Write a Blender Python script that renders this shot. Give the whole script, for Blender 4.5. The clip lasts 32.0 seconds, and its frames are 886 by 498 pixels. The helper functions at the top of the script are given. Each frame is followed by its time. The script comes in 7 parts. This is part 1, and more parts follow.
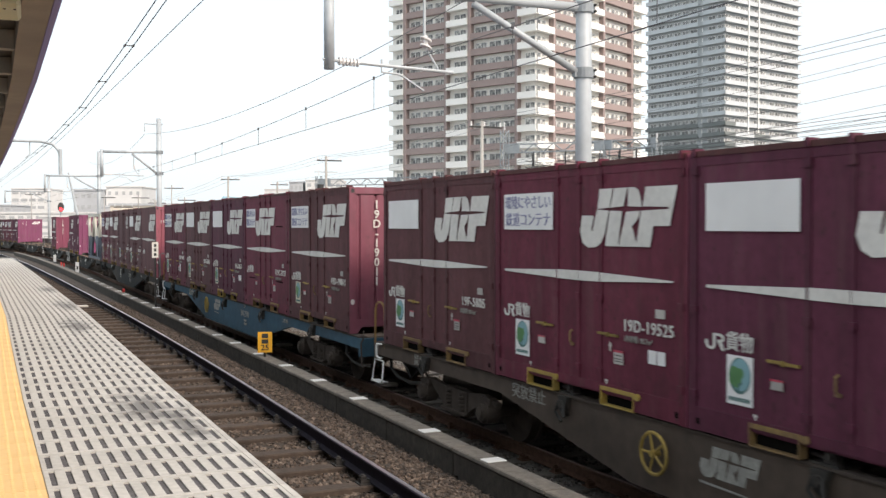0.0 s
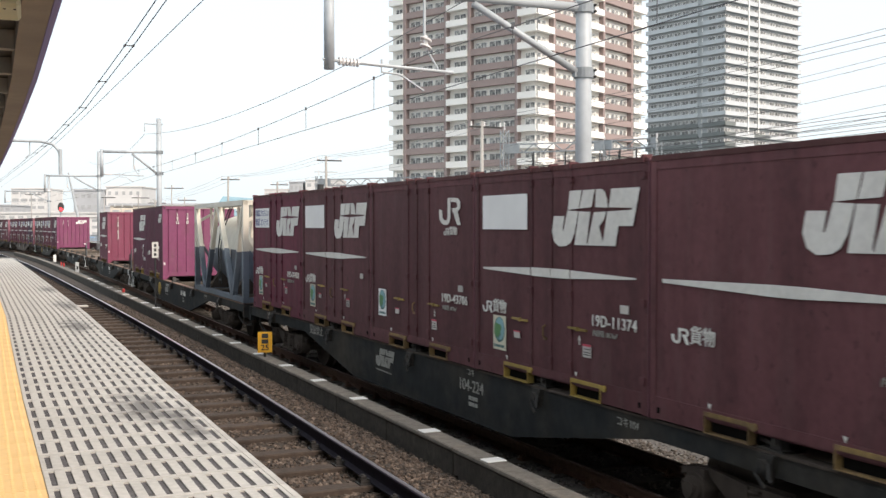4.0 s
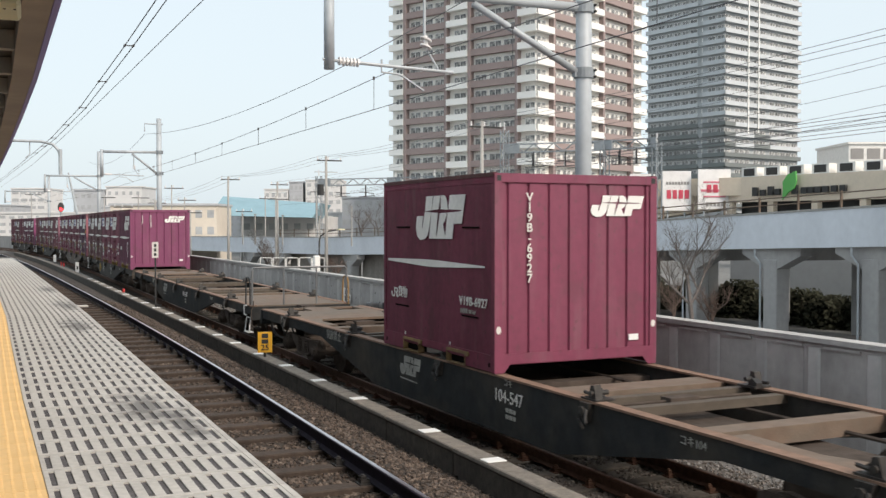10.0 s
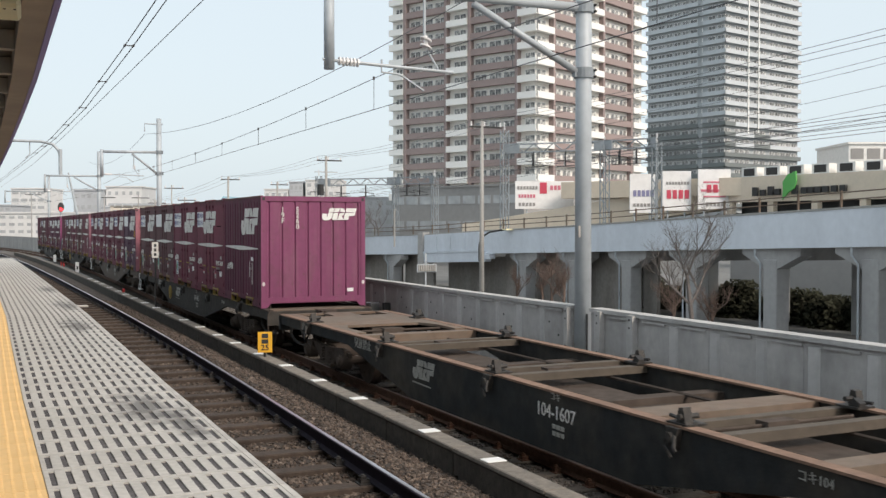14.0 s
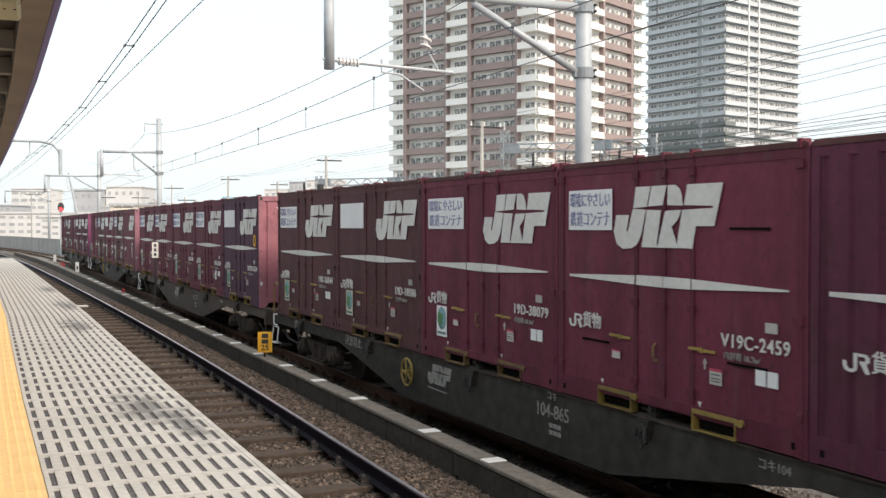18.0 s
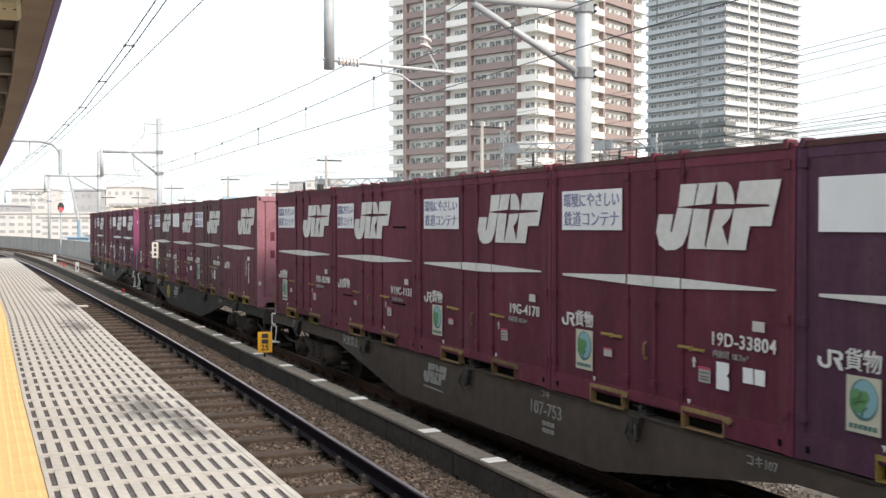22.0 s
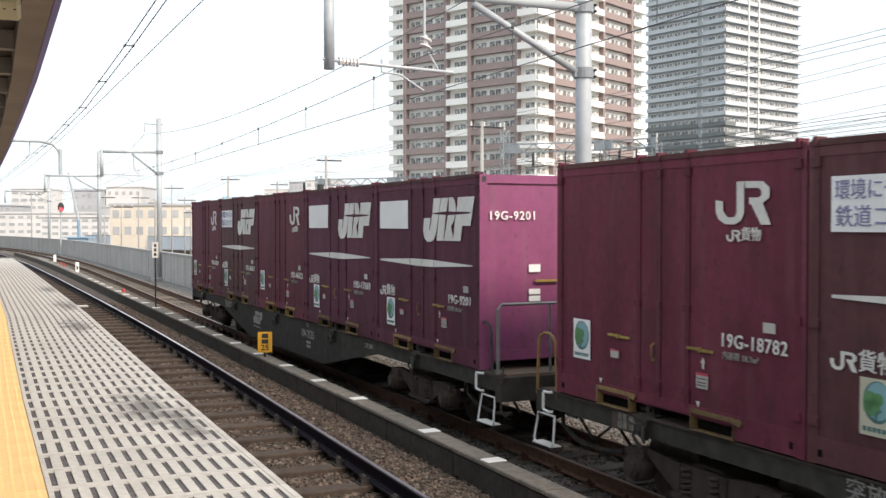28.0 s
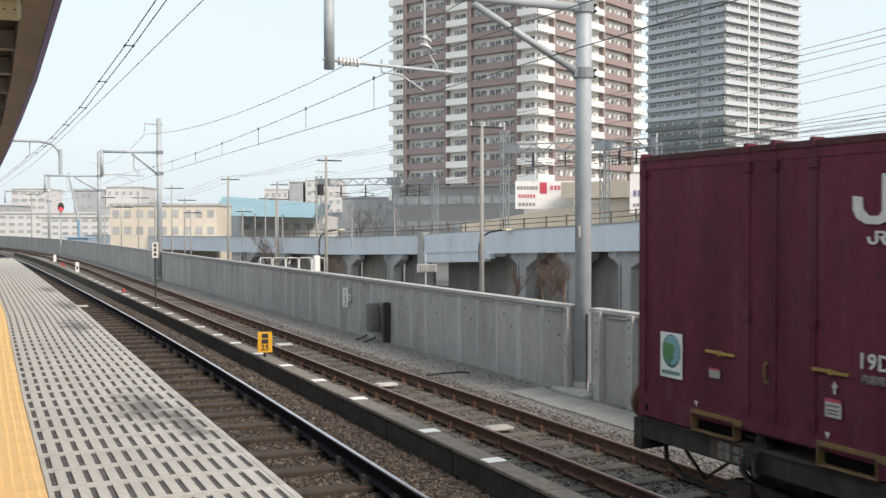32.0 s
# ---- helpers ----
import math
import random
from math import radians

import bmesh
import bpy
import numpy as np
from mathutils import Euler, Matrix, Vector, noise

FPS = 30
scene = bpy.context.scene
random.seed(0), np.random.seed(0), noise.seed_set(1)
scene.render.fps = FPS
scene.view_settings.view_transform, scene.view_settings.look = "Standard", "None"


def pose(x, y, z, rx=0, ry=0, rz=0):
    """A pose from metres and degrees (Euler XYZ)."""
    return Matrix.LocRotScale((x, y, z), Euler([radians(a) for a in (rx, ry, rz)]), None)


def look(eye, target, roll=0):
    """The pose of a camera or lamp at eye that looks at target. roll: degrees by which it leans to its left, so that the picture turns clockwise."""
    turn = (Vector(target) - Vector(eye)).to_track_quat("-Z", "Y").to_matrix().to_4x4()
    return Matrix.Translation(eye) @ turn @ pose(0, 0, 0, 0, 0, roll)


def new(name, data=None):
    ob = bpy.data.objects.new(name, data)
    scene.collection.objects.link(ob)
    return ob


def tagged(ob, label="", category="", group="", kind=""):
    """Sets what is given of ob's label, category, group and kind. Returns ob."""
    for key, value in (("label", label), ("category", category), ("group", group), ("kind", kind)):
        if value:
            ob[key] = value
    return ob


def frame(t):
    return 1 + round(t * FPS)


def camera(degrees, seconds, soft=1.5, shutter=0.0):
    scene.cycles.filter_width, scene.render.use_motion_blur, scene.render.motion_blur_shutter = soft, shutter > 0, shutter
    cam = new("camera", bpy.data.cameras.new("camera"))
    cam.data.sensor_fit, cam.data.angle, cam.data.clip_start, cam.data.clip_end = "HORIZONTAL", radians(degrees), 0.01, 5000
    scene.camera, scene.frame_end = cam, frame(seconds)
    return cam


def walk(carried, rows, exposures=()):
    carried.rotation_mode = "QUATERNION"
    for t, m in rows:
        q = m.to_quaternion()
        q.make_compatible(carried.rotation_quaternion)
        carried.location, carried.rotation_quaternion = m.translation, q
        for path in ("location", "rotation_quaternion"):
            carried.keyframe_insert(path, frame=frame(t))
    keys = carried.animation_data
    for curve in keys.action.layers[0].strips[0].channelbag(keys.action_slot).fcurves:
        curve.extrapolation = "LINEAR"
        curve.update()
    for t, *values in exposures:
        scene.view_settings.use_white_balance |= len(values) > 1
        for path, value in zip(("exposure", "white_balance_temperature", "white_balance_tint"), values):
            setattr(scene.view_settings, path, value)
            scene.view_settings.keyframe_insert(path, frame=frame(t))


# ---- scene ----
SECONDS = 32.0
NEAR_Z = 0.5
PLAT_Z = 1.42
cam = camera(46.54, SECONDS, soft=1.45, shutter=0.15)
EYE = (0.0, 0.0, 2.85)
VIEW = Matrix.Translation(EYE) @ Euler((radians(90 - 1.32), 0, radians(-25.07))).to_matrix().to_4x4()
walk(cam, [(0.0, VIEW), (SECONDS, VIEW)],
     exposures=[(0.0, 0.25, 7060, 16), (3.0, 0.25, 7060, 16), (6.0, 0.13, 7030, 15), (8.5, 0.06, 6990, 15), (10.0, -0.06, 6930, 14), (13.0, -0.14, 6890, 14), (16.0, -0.08, 6890, 14),
                (18.0, 0.22, 7130, 15), (20.0, 0.36, 7130, 16), (25.0, 0.35, 7130, 16), (28.0, 0.31, 7040, 16), (30.5, 0.27, 7030, 15), (32.0, 0.0, 6930, 14)])

# ---- light: thin overcast, soft sun high behind the camera ----
SUN_AZ, SUN_EL = radians(160), radians(38)
world = bpy.data.worlds.new("overcast_sky")
scene.world = world
world.use_nodes = True
wn, wl = world.node_tree.nodes, world.node_tree.links
wn.clear()
sky = wn.new("ShaderNodeTexSky")
sky.sky_type, sky.sun_disc = "NISHITA", False
sky.sun_elevation, sky.sun_rotation = SUN_EL, SUN_AZ
sky.air_density, sky.dust_density, sky.ozone_density = 1.0, 4.0, 1.0
cloud = wn.new("ShaderNodeMix")
cloud.data_type, cloud.blend_type = "RGBA", "MIX"
cloud.inputs[0].default_value = 0.72
cloud.inputs[7].default_value = (7.7, 9.25, 10.1, 1)
wbg = wn.new("ShaderNodeBackground")
wbg.inputs[1].default_value = 0.128
wout = wn.new("ShaderNodeOutputWorld")
wl.new(sky.outputs[0], cloud.inputs[6])
wl.new(cloud.outputs[2], wbg.inputs[0])
wl.new(wbg.outputs[0], wout.inputs[0])
sun = new("sun", bpy.data.lights.new("sun", "SUN"))
sun.data.energy, sun.data.angle, sun.data.color = 3.0, radians(18), (1.0, 0.93, 0.84)
sun_from = Vector((math.sin(SUN_AZ) * math.cos(SUN_EL), math.cos(SUN_AZ) * math.cos(SUN_EL), math.sin(SUN_EL)))
sun.matrix_world = look(sun_from * 50, (0, 0, 0))

# ---- materials ----


def stuff_mat(name, color, rough=0.7, metal=0.0, grain=0.12, scale=6.0, stain=0.25, stain_scale=0.7, stain_color=None,
              bump=0.15, bump_scale=40.0, island=0.0, obrand=0.0, streak=0.0, spec=0.5):
    """A surface with fine grain, broad stains, relief and, where wanted, streaks that run down it."""
    m = bpy.data.materials.new(name)
    m.use_nodes = True
    n, l = m.node_tree.nodes, m.node_tree.links
    b = n["Principled BSDF"]
    b.inputs["Roughness"].default_value, b.inputs["Metallic"].default_value = rough, metal
    b.inputs["Specular IOR Level"].default_value = spec
    co = n.new("ShaderNodeTexCoord")
    f = n.new("ShaderNodeTexNoise")
    f.inputs["Scale"].default_value, f.inputs["Detail"].default_value = scale, 6
    l.new(co.outputs["Object"], f.inputs["Vector"])
    g = n.new("ShaderNodeTexNoise")
    g.inputs["Scale"].default_value, g.inputs["Detail"].default_value = stain_scale, 5
    g.inputs["Roughness"].default_value = 0.65
    if streak:
        mp = n.new("ShaderNodeMapping")
        mp.inputs["Scale"].default_value = (1, 1, streak)
        l.new(co.outputs["Object"], mp.inputs[0])
        l.new(mp.outputs[0], g.inputs["Vector"])
    else:
        l.new(co.outputs["Object"], g.inputs["Vector"])
    ramp = n.new("ShaderNodeMapRange")
    ramp.inputs[1].default_value, ramp.inputs[2].default_value = 0.42, 0.72
    ramp.inputs[3].default_value, ramp.inputs[4].default_value = 0.0, stain
    l.new(g.outputs[0], ramp.inputs[0])
    mix = n.new("ShaderNodeMix")
    mix.data_type = "RGBA"
    sc = stain_color or tuple(c * 0.45 for c in color)
    mix.inputs[6].default_value, mix.inputs[7].default_value = (*color, 1), (*sc, 1)
    l.new(ramp.outputs[0], mix.inputs[0])
    hsv = n.new("ShaderNodeHueSaturation")
    l.new(mix.outputs[2], hsv.inputs["Color"])
    mr = n.new("ShaderNodeMapRange")
    mr.inputs[1].default_value, mr.inputs[2].default_value = 0.25, 0.75
    mr.inputs[3].default_value, mr.inputs[4].default_value = 1 - grain, 1 + grain
    l.new(f.outputs[0], mr.inputs[0])
    val = mr.outputs[0]
    for amount, node, sock in ((island, "ShaderNodeNewGeometry", "Random Per Island"), (obrand, "ShaderNodeObjectInfo", "Random")):
        if amount:
            r = n.new(node)
            mr2 = n.new("ShaderNodeMapRange")
            mr2.inputs[3].default_value, mr2.inputs[4].default_value = 1 - amount, 1 + amount
            l.new(r.outputs[sock], mr2.inputs[0])
            mul = n.new("ShaderNodeMath")
            mul.operation = "MULTIPLY"
            l.new(val, mul.inputs[0])
            l.new(mr2.outputs[0], mul.inputs[1])
            val = mul.outputs[0]
    l.new(val, hsv.inputs["Value"])
    l.new(hsv.outputs[0], b.inputs["Base Color"])
    if bump:
        bn = n.new("ShaderNodeTexNoise")
        bn.inputs["Scale"].default_value, bn.inputs["Detail"].default_value = bump_scale, 4
        l.new(co.outputs["Object"], bn.inputs["Vector"])
        bp = n.new("ShaderNodeBump")
        bp.inputs["Strength"].default_value, bp.inputs["Distance"].default_value = bump, 0.02
        l.new(bn.outputs[0], bp.inputs["Height"])
        l.new(bp.outputs[0], b.inputs["Normal"])
    return m


def plain(name, color, rough=0.6, metal=0.0, emit=0.0):
    m = bpy.data.materials.new(name)
    m.use_nodes = True
    b = m.node_tree.nodes["Principled BSDF"]
    b.inputs["Base Color"].default_value = (*color, 1)
    b.inputs["Roughness"].default_value, b.inputs["Metallic"].default_value = rough, metal
    if emit:
        b.inputs["Emission Color"].default_value = (*color, 1)
        b.inputs["Emission Strength"].default_value = emit
    return m


M = {
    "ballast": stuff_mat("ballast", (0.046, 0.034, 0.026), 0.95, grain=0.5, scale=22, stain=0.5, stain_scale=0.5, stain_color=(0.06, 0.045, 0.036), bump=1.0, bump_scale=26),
    "gravel": stuff_mat("gravel", (0.21, 0.20, 0.19), 0.95, grain=0.4, scale=24, stain=0.4, stain_scale=0.4, bump=1.0, bump_scale=28),
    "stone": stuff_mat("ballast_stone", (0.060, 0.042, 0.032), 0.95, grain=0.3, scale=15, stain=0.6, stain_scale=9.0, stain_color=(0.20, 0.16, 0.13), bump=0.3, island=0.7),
    "far_bed": stuff_mat("grey_brown_ballast", (0.115, 0.102, 0.090), 0.95, grain=0.5, scale=22, stain=0.5, stain_scale=0.6, stain_color=(0.07, 0.06, 0.052), bump=1.0, bump_scale=26),
    "stone_far": stuff_mat("grey_brown_stone", (0.13, 0.112, 0.098), 0.95, grain=0.3, scale=15, stain=0.4, stain_scale=1.0, bump=0.3, island=0.6),
    "stone_grey": stuff_mat("grey_stone", (0.22, 0.21, 0.20), 0.95, grain=0.3, scale=15, stain=0.3, bump=0.3, island=0.4),
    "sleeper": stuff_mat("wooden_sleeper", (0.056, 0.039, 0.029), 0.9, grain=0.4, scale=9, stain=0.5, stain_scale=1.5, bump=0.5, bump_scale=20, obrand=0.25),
    "sleeper_grey": stuff_mat("weathered_sleeper", (0.11, 0.095, 0.08), 0.9, grain=0.4, scale=9, stain=0.5, stain_scale=1.5, bump=0.5, bump_scale=20, obrand=0.25),
    "rail_web": stuff_mat("rusty_rail", (0.12, 0.066, 0.046), 0.85, spec=0.2, grain=0.3, scale=12, stain=0.4),
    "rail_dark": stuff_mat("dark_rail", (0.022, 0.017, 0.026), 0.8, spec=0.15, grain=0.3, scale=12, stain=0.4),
    "rail_head": stuff_mat("polished_rail_head", (0.62, 0.60, 0.62), 0.28, metal=0.9, grain=0.1, stain=0.2, bump=0.0),
    "rail_head_dull": stuff_mat("dull_rail_head", (0.30, 0.22, 0.19), 0.45, metal=0.7, grain=0.2, stain=0.3, bump=0.0),
    "coping": stuff_mat("pale_coping", (0.43, 0.415, 0.40), 0.9, grain=0.10, scale=8, stain=0.4, stain_scale=1.5, bump=0.15),
    "wall_rib": stuff_mat("wall_rib_concrete", (0.47, 0.455, 0.44), 0.9, grain=0.10, scale=7, stain=0.55, stain_scale=1.3, stain_color=(0.24, 0.232, 0.225), bump=0.12, streak=0.2, obrand=0.08),
    "concrete": stuff_mat("concrete", (0.36, 0.35, 0.33), 0.9, grain=0.12, scale=10, stain=0.45, stain_scale=1.2, bump=0.2, streak=0.25),
    "paver": stuff_mat("pale_paver", (0.30, 0.285, 0.27), 0.9, grain=0.2, scale=12, stain=0.55, stain_scale=1.6, stain_color=(0.17, 0.16, 0.15), bump=0.3, obrand=0.1),
    "lid": stuff_mat("trough_lid", (0.20, 0.172, 0.142), 0.9, grain=0.25, scale=14, stain=0.6, stain_scale=1.4, stain_color=(0.10, 0.09, 0.08), bump=0.4),
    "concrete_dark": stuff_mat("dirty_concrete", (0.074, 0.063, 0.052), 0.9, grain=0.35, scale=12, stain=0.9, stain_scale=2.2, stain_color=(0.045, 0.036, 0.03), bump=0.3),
    "wall": stuff_mat("weathered_wall", (0.405, 0.388, 0.372), 0.9, grain=0.10, scale=7, stain=0.7, stain_scale=1.1, stain_color=(0.225, 0.215, 0.205), bump=0.15, streak=0.42, obrand=0.06),
    "panel": stuff_mat("platform_panel", (0.525, 0.50, 0.462), 0.75, grain=0.12, scale=22, stain=0.4, stain_scale=1.6, bump=0.1, bump_scale=120, obrand=0.05),
    "yellow": stuff_mat("yellow_tactile", (0.83, 0.55, 0.25), 0.75, grain=0.06, scale=14, stain=0.3, stain_scale=1.6, stain_color=(0.60, 0.36, 0.13), bump=0.1),
    # Slot floors, a darker grey than the panels.
    "slot": stuff_mat("slot_grey", (0.135, 0.128, 0.132), 0.95, grain=0.3, scale=30, stain=0.5, stain_scale=2.0, stain_color=(0.06, 0.056, 0.06), bump=0.2, spec=0.1),
    "asphalt": stuff_mat("platform_asphalt", (0.16, 0.155, 0.15), 0.9, grain=0.3, scale=40, stain=0.3, bump=0.4, bump_scale=120),
    "steel": stuff_mat("galvanised_steel", (0.43, 0.465, 0.49), 0.55, metal=0.12, grain=0.08, scale=5, stain=0.35, stain_scale=1.4, streak=0.4),
    "lattice": stuff_mat("lattice_steel", (0.27, 0.30, 0.32), 0.6, metal=0.1, grain=0.1, scale=4, stain=0.4, stain_scale=1.2),
    "rail_steel": stuff_mat("worn_grey_tube", (0.22, 0.22, 0.22), 0.45, metal=0.5, grain=0.2, stain=0.4),
    "steel_dark": stuff_mat("dark_steel", (0.045, 0.045, 0.045), 0.7, metal=0.3, grain=0.3, stain=0.4),
    "white": stuff_mat("white_paint", (0.78, 0.77, 0.74), 0.6, grain=0.04, stain=0.2, stain_scale=2.0, bump=0.05),
    "decal": stuff_mat("painted_white", (0.69, 0.67, 0.63), 0.8, spec=0.2, grain=0.08, scale=14, stain=0.4, stain_scale=1.4, stain_color=(0.42, 0.38, 0.36), bump=0.05),
    "sticker": stuff_mat("dull_sticker", (0.46, 0.43, 0.40), 0.7, grain=0.08, stain=0.4, stain_scale=4, bump=0.0, obrand=0.2),
    "plate": stuff_mat("white_plate", (0.80, 0.79, 0.78), 0.8, spec=0.2, grain=0.05, stain=0.2, stain_scale=1.5, bump=0.0),
    "blue_ink": plain("blue_ink", (0.20, 0.20, 0.34)),
    "eco_card": stuff_mat("cream_sticker", (0.58, 0.54, 0.42), 0.6, grain=0.06, stain=0.35, stain_scale=2.0, bump=0.0, obrand=0.15),
    "eco": plain("eco_blue", (0.07, 0.16, 0.15)),
    "eco_green": plain("eco_green", (0.10, 0.26, 0.10)),
    "eco_pale": plain("eco_pale", (0.20, 0.38, 0.42)),
    "handle": stuff_mat("yellow_paint", (0.36, 0.24, 0.05), 0.6, grain=0.2, scale=12, obrand=0.35, stain=0.7, stain_scale=2, stain_color=(0.20, 0.14, 0.05)),
    "wagon_black": stuff_mat("black_wagon_paint", (0.027, 0.029, 0.030), 0.8, spec=0.15, grain=0.25, scale=5, stain=0.5, stain_scale=0.8, stain_color=(0.10, 0.08, 0.06)),
    "pocket_dull": stuff_mat("worn_pocket_rim", (0.17, 0.10, 0.055), 0.75, grain=0.2, scale=12, obrand=0.3, stain=0.7, stain_scale=3, stain_color=(0.30, 0.20, 0.05)),
    "rung": stuff_mat("mustard_tube", (0.30, 0.17, 0.05), 0.6, grain=0.15, scale=9, stain=0.6, stain_scale=4, stain_color=(0.12, 0.07, 0.035)),
    "sill_text": stuff_mat("faded_lettering", (0.33, 0.32, 0.29), 0.8, grain=0.2, scale=20, stain=0.6, stain_scale=3, bump=0.0),
    "wagon_blue": stuff_mat("blue_wagon_paint", (0.045, 0.105, 0.15), 0.75, spec=0.25, grain=0.2, scale=5, stain=0.5, stain_scale=0.8, stain_color=(0.06, 0.065, 0.07)),
    "wagon_brown": stuff_mat("brown_wagon_grime", (0.085, 0.06, 0.045), 0.8, grain=0.25, scale=5, stain=0.5, stain_scale=0.8),
    "deck": stuff_mat("rusty_deck", (0.150, 0.117, 0.090), 0.85, grain=0.18, scale=5, stain=0.6, stain_scale=0.9, stain_color=(0.19, 0.10, 0.06), bump=0.2),
    "beam": stuff_mat("olive_grime", (0.095, 0.076, 0.058), 0.85, grain=0.25, scale=8, stain=0.6, stain_scale=2.0, stain_color=(0.05, 0.04, 0.032)),
    "deck_edge": stuff_mat("rust_edge", (0.225, 0.135, 0.092), 0.85, grain=0.25, scale=8, stain=0.5, stain_scale=2.5),
    "lock_iron": stuff_mat("greasy_iron", (0.026, 0.024, 0.023), 0.6, grain=0.4, scale=14, stain=0.5, stain_scale=6, stain_color=(0.09, 0.075, 0.06), spec=0.35),
    "wagon_dusty": stuff_mat("dusty_black_wagon_paint", (0.058, 0.052, 0.046), 0.8, spec=0.2, grain=0.3, scale=6, stain=0.6, stain_scale=0.9, stain_color=(0.03, 0.027, 0.025)),
    "grime": stuff_mat("brake_dust", (0.080, 0.063, 0.053), 0.95, spec=0.12, grain=0.3, scale=6, stain=0.5, stain_scale=1.5, stain_color=(0.045, 0.037, 0.032)),
    "viaduct": stuff_mat("pale_blue_girder", (0.66, 0.70, 0.755), 0.7, grain=0.05, scale=2, stain=0.25, stain_scale=0.25, streak=0.2, bump=0.05),
    "viaduct_grey": stuff_mat("viaduct_concrete", (0.385, 0.38, 0.375), 0.9, grain=0.08, scale=3, stain=0.4, stain_scale=0.4, streak=0.2, bump=0.1),
    "infill": stuff_mat("stained_infill", (0.30, 0.275, 0.25), 0.9, grain=0.15, scale=3, stain=0.7, stain_scale=0.5, stain_color=(0.16, 0.14, 0.125), streak=0.3, bump=0.1),
    "street": stuff_mat("street_ground", (0.17, 0.17, 0.165), 0.95, grain=0.2, scale=1.0, stain=0.5, stain_scale=0.03, bump=0.1),
    "cream": stuff_mat("cream_wall", (0.70, 0.60, 0.48), 0.8, grain=0.04, scale=3, stain=0.2, stain_scale=0.2, bump=0.05),
    "tower_white": stuff_mat("white_tower_wall", (0.84, 0.82, 0.77), 0.8, grain=0.04, scale=1.2, stain=0.15, stain_scale=0.1, bump=0.0),
    # Tile brown and the tower glass below are paled for distance haze.
    "tower_brown": stuff_mat("hazed_brown_tower_tile", (0.32, 0.248, 0.235), 0.7, grain=0.06, scale=2.0, stain=0.2, stain_scale=0.1, bump=0.0),
    "tower_grey": stuff_mat("grey_tower_wall", (0.54, 0.575, 0.60), 0.8, grain=0.05, scale=1.0, stain=0.2, stain_scale=0.1, bump=0.0),
    "tower_core": stuff_mat("recess_tile", (0.44, 0.465, 0.48), 0.8, grain=0.05, scale=1.0, stain=0.3, stain_scale=0.3, bump=0.0),
    "tower_dark": stuff_mat("dark_tower_tile", (0.17, 0.19, 0.19), 0.75, grain=0.05, scale=1.0, stain=0.2, stain_scale=0.1, bump=0.0),
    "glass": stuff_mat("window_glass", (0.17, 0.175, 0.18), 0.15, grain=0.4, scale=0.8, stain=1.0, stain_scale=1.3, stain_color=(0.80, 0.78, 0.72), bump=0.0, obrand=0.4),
    # Distance haze is put into this glass colour.
    "glass_hazed": stuff_mat("far_window_glass", (0.40, 0.41, 0.42), 0.25, grain=0.2, scale=0.5, stain=0.4, stain_scale=0.4, stain_color=(0.5, 0.5, 0.48), bump=0.0),
    "rail_white": plain("balcony_white", (0.84, 0.83, 0.80)),
    "beige": stuff_mat("beige_wall", (0.66, 0.59, 0.50), 0.85, grain=0.04, scale=1, stain=0.2, stain_scale=0.2, bump=0.0),
    "roof_blue": stuff_mat("blue_roof", (0.23, 0.37, 0.43), 0.6, grain=0.05, scale=1, stain=0.2, stain_scale=0.2, bump=0.0),
    "pale": stuff_mat("pale_building", (0.68, 0.67, 0.66), 0.85, grain=0.05, scale=0.6, stain=0.2, stain_scale=0.1, bump=0.0),
    "grey_b": stuff_mat("grey_building", (0.45, 0.46, 0.48), 0.85, grain=0.05, scale=0.6, stain=0.2, stain_scale=0.1, bump=0.0),
    "podium": stuff_mat("podium_wall", (0.31, 0.30, 0.29), 0.8, grain=0.06, scale=1, stain=0.2, stain_scale=0.1, bump=0.0),
    "bark": stuff_mat("bark", (0.125, 0.108, 0.10), 0.9, grain=0.3, scale=20, stain=0.3, bump=0.4),
    "leaf": stuff_mat("shrub_leaf", (0.045, 0.047, 0.032), 0.9, spec=0.1, grain=0.3, scale=4, stain=0.3, bump=0.0, island=0.5),
    "red_twig": stuff_mat("brown_twig", (0.145, 0.105, 0.088), 0.9, grain=0.3, scale=4, stain=0.3, bump=0.0, spec=0.2),
    "twig": stuff_mat("dry_twig", (0.16, 0.13, 0.10), 0.9, grain=0.3, scale=4, stain=0.3, bump=0.0),
    "canopy_light": stuff_mat("pale_rafter_paint", (0.42, 0.38, 0.33), 0.75, grain=0.12, scale=4, stain=0.5, stain_scale=1.5),
    "canopy": stuff_mat("brown_canopy_paint", (0.40, 0.325, 0.26), 0.75, grain=0.12, scale=4, stain=0.4, stain_scale=1.0),
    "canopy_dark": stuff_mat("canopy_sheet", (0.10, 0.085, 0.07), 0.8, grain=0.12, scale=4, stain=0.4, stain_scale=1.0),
    "canopy_fringe": plain("violet_lens_fringe", (0.25, 0.19, 0.52), 0.5),
    # Beige raised to hold the light bounced up under the eave.
    "box": stuff_mat("beige_housing", (0.80, 0.73, 0.48), 0.6, grain=0.05, stain=0.3, stain_scale=3),
    "wire": plain("wire", (0.10, 0.10, 0.105), 0.6, 0.3),
    "porcelain": plain("porcelain", (0.74, 0.72, 0.71), 0.35),
    "red_lamp": plain("red_lamp", (1.0, 0.03, 0.04), 0.5, emit=4.0),
    "red": plain("red_paint", (0.55, 0.05, 0.05)),
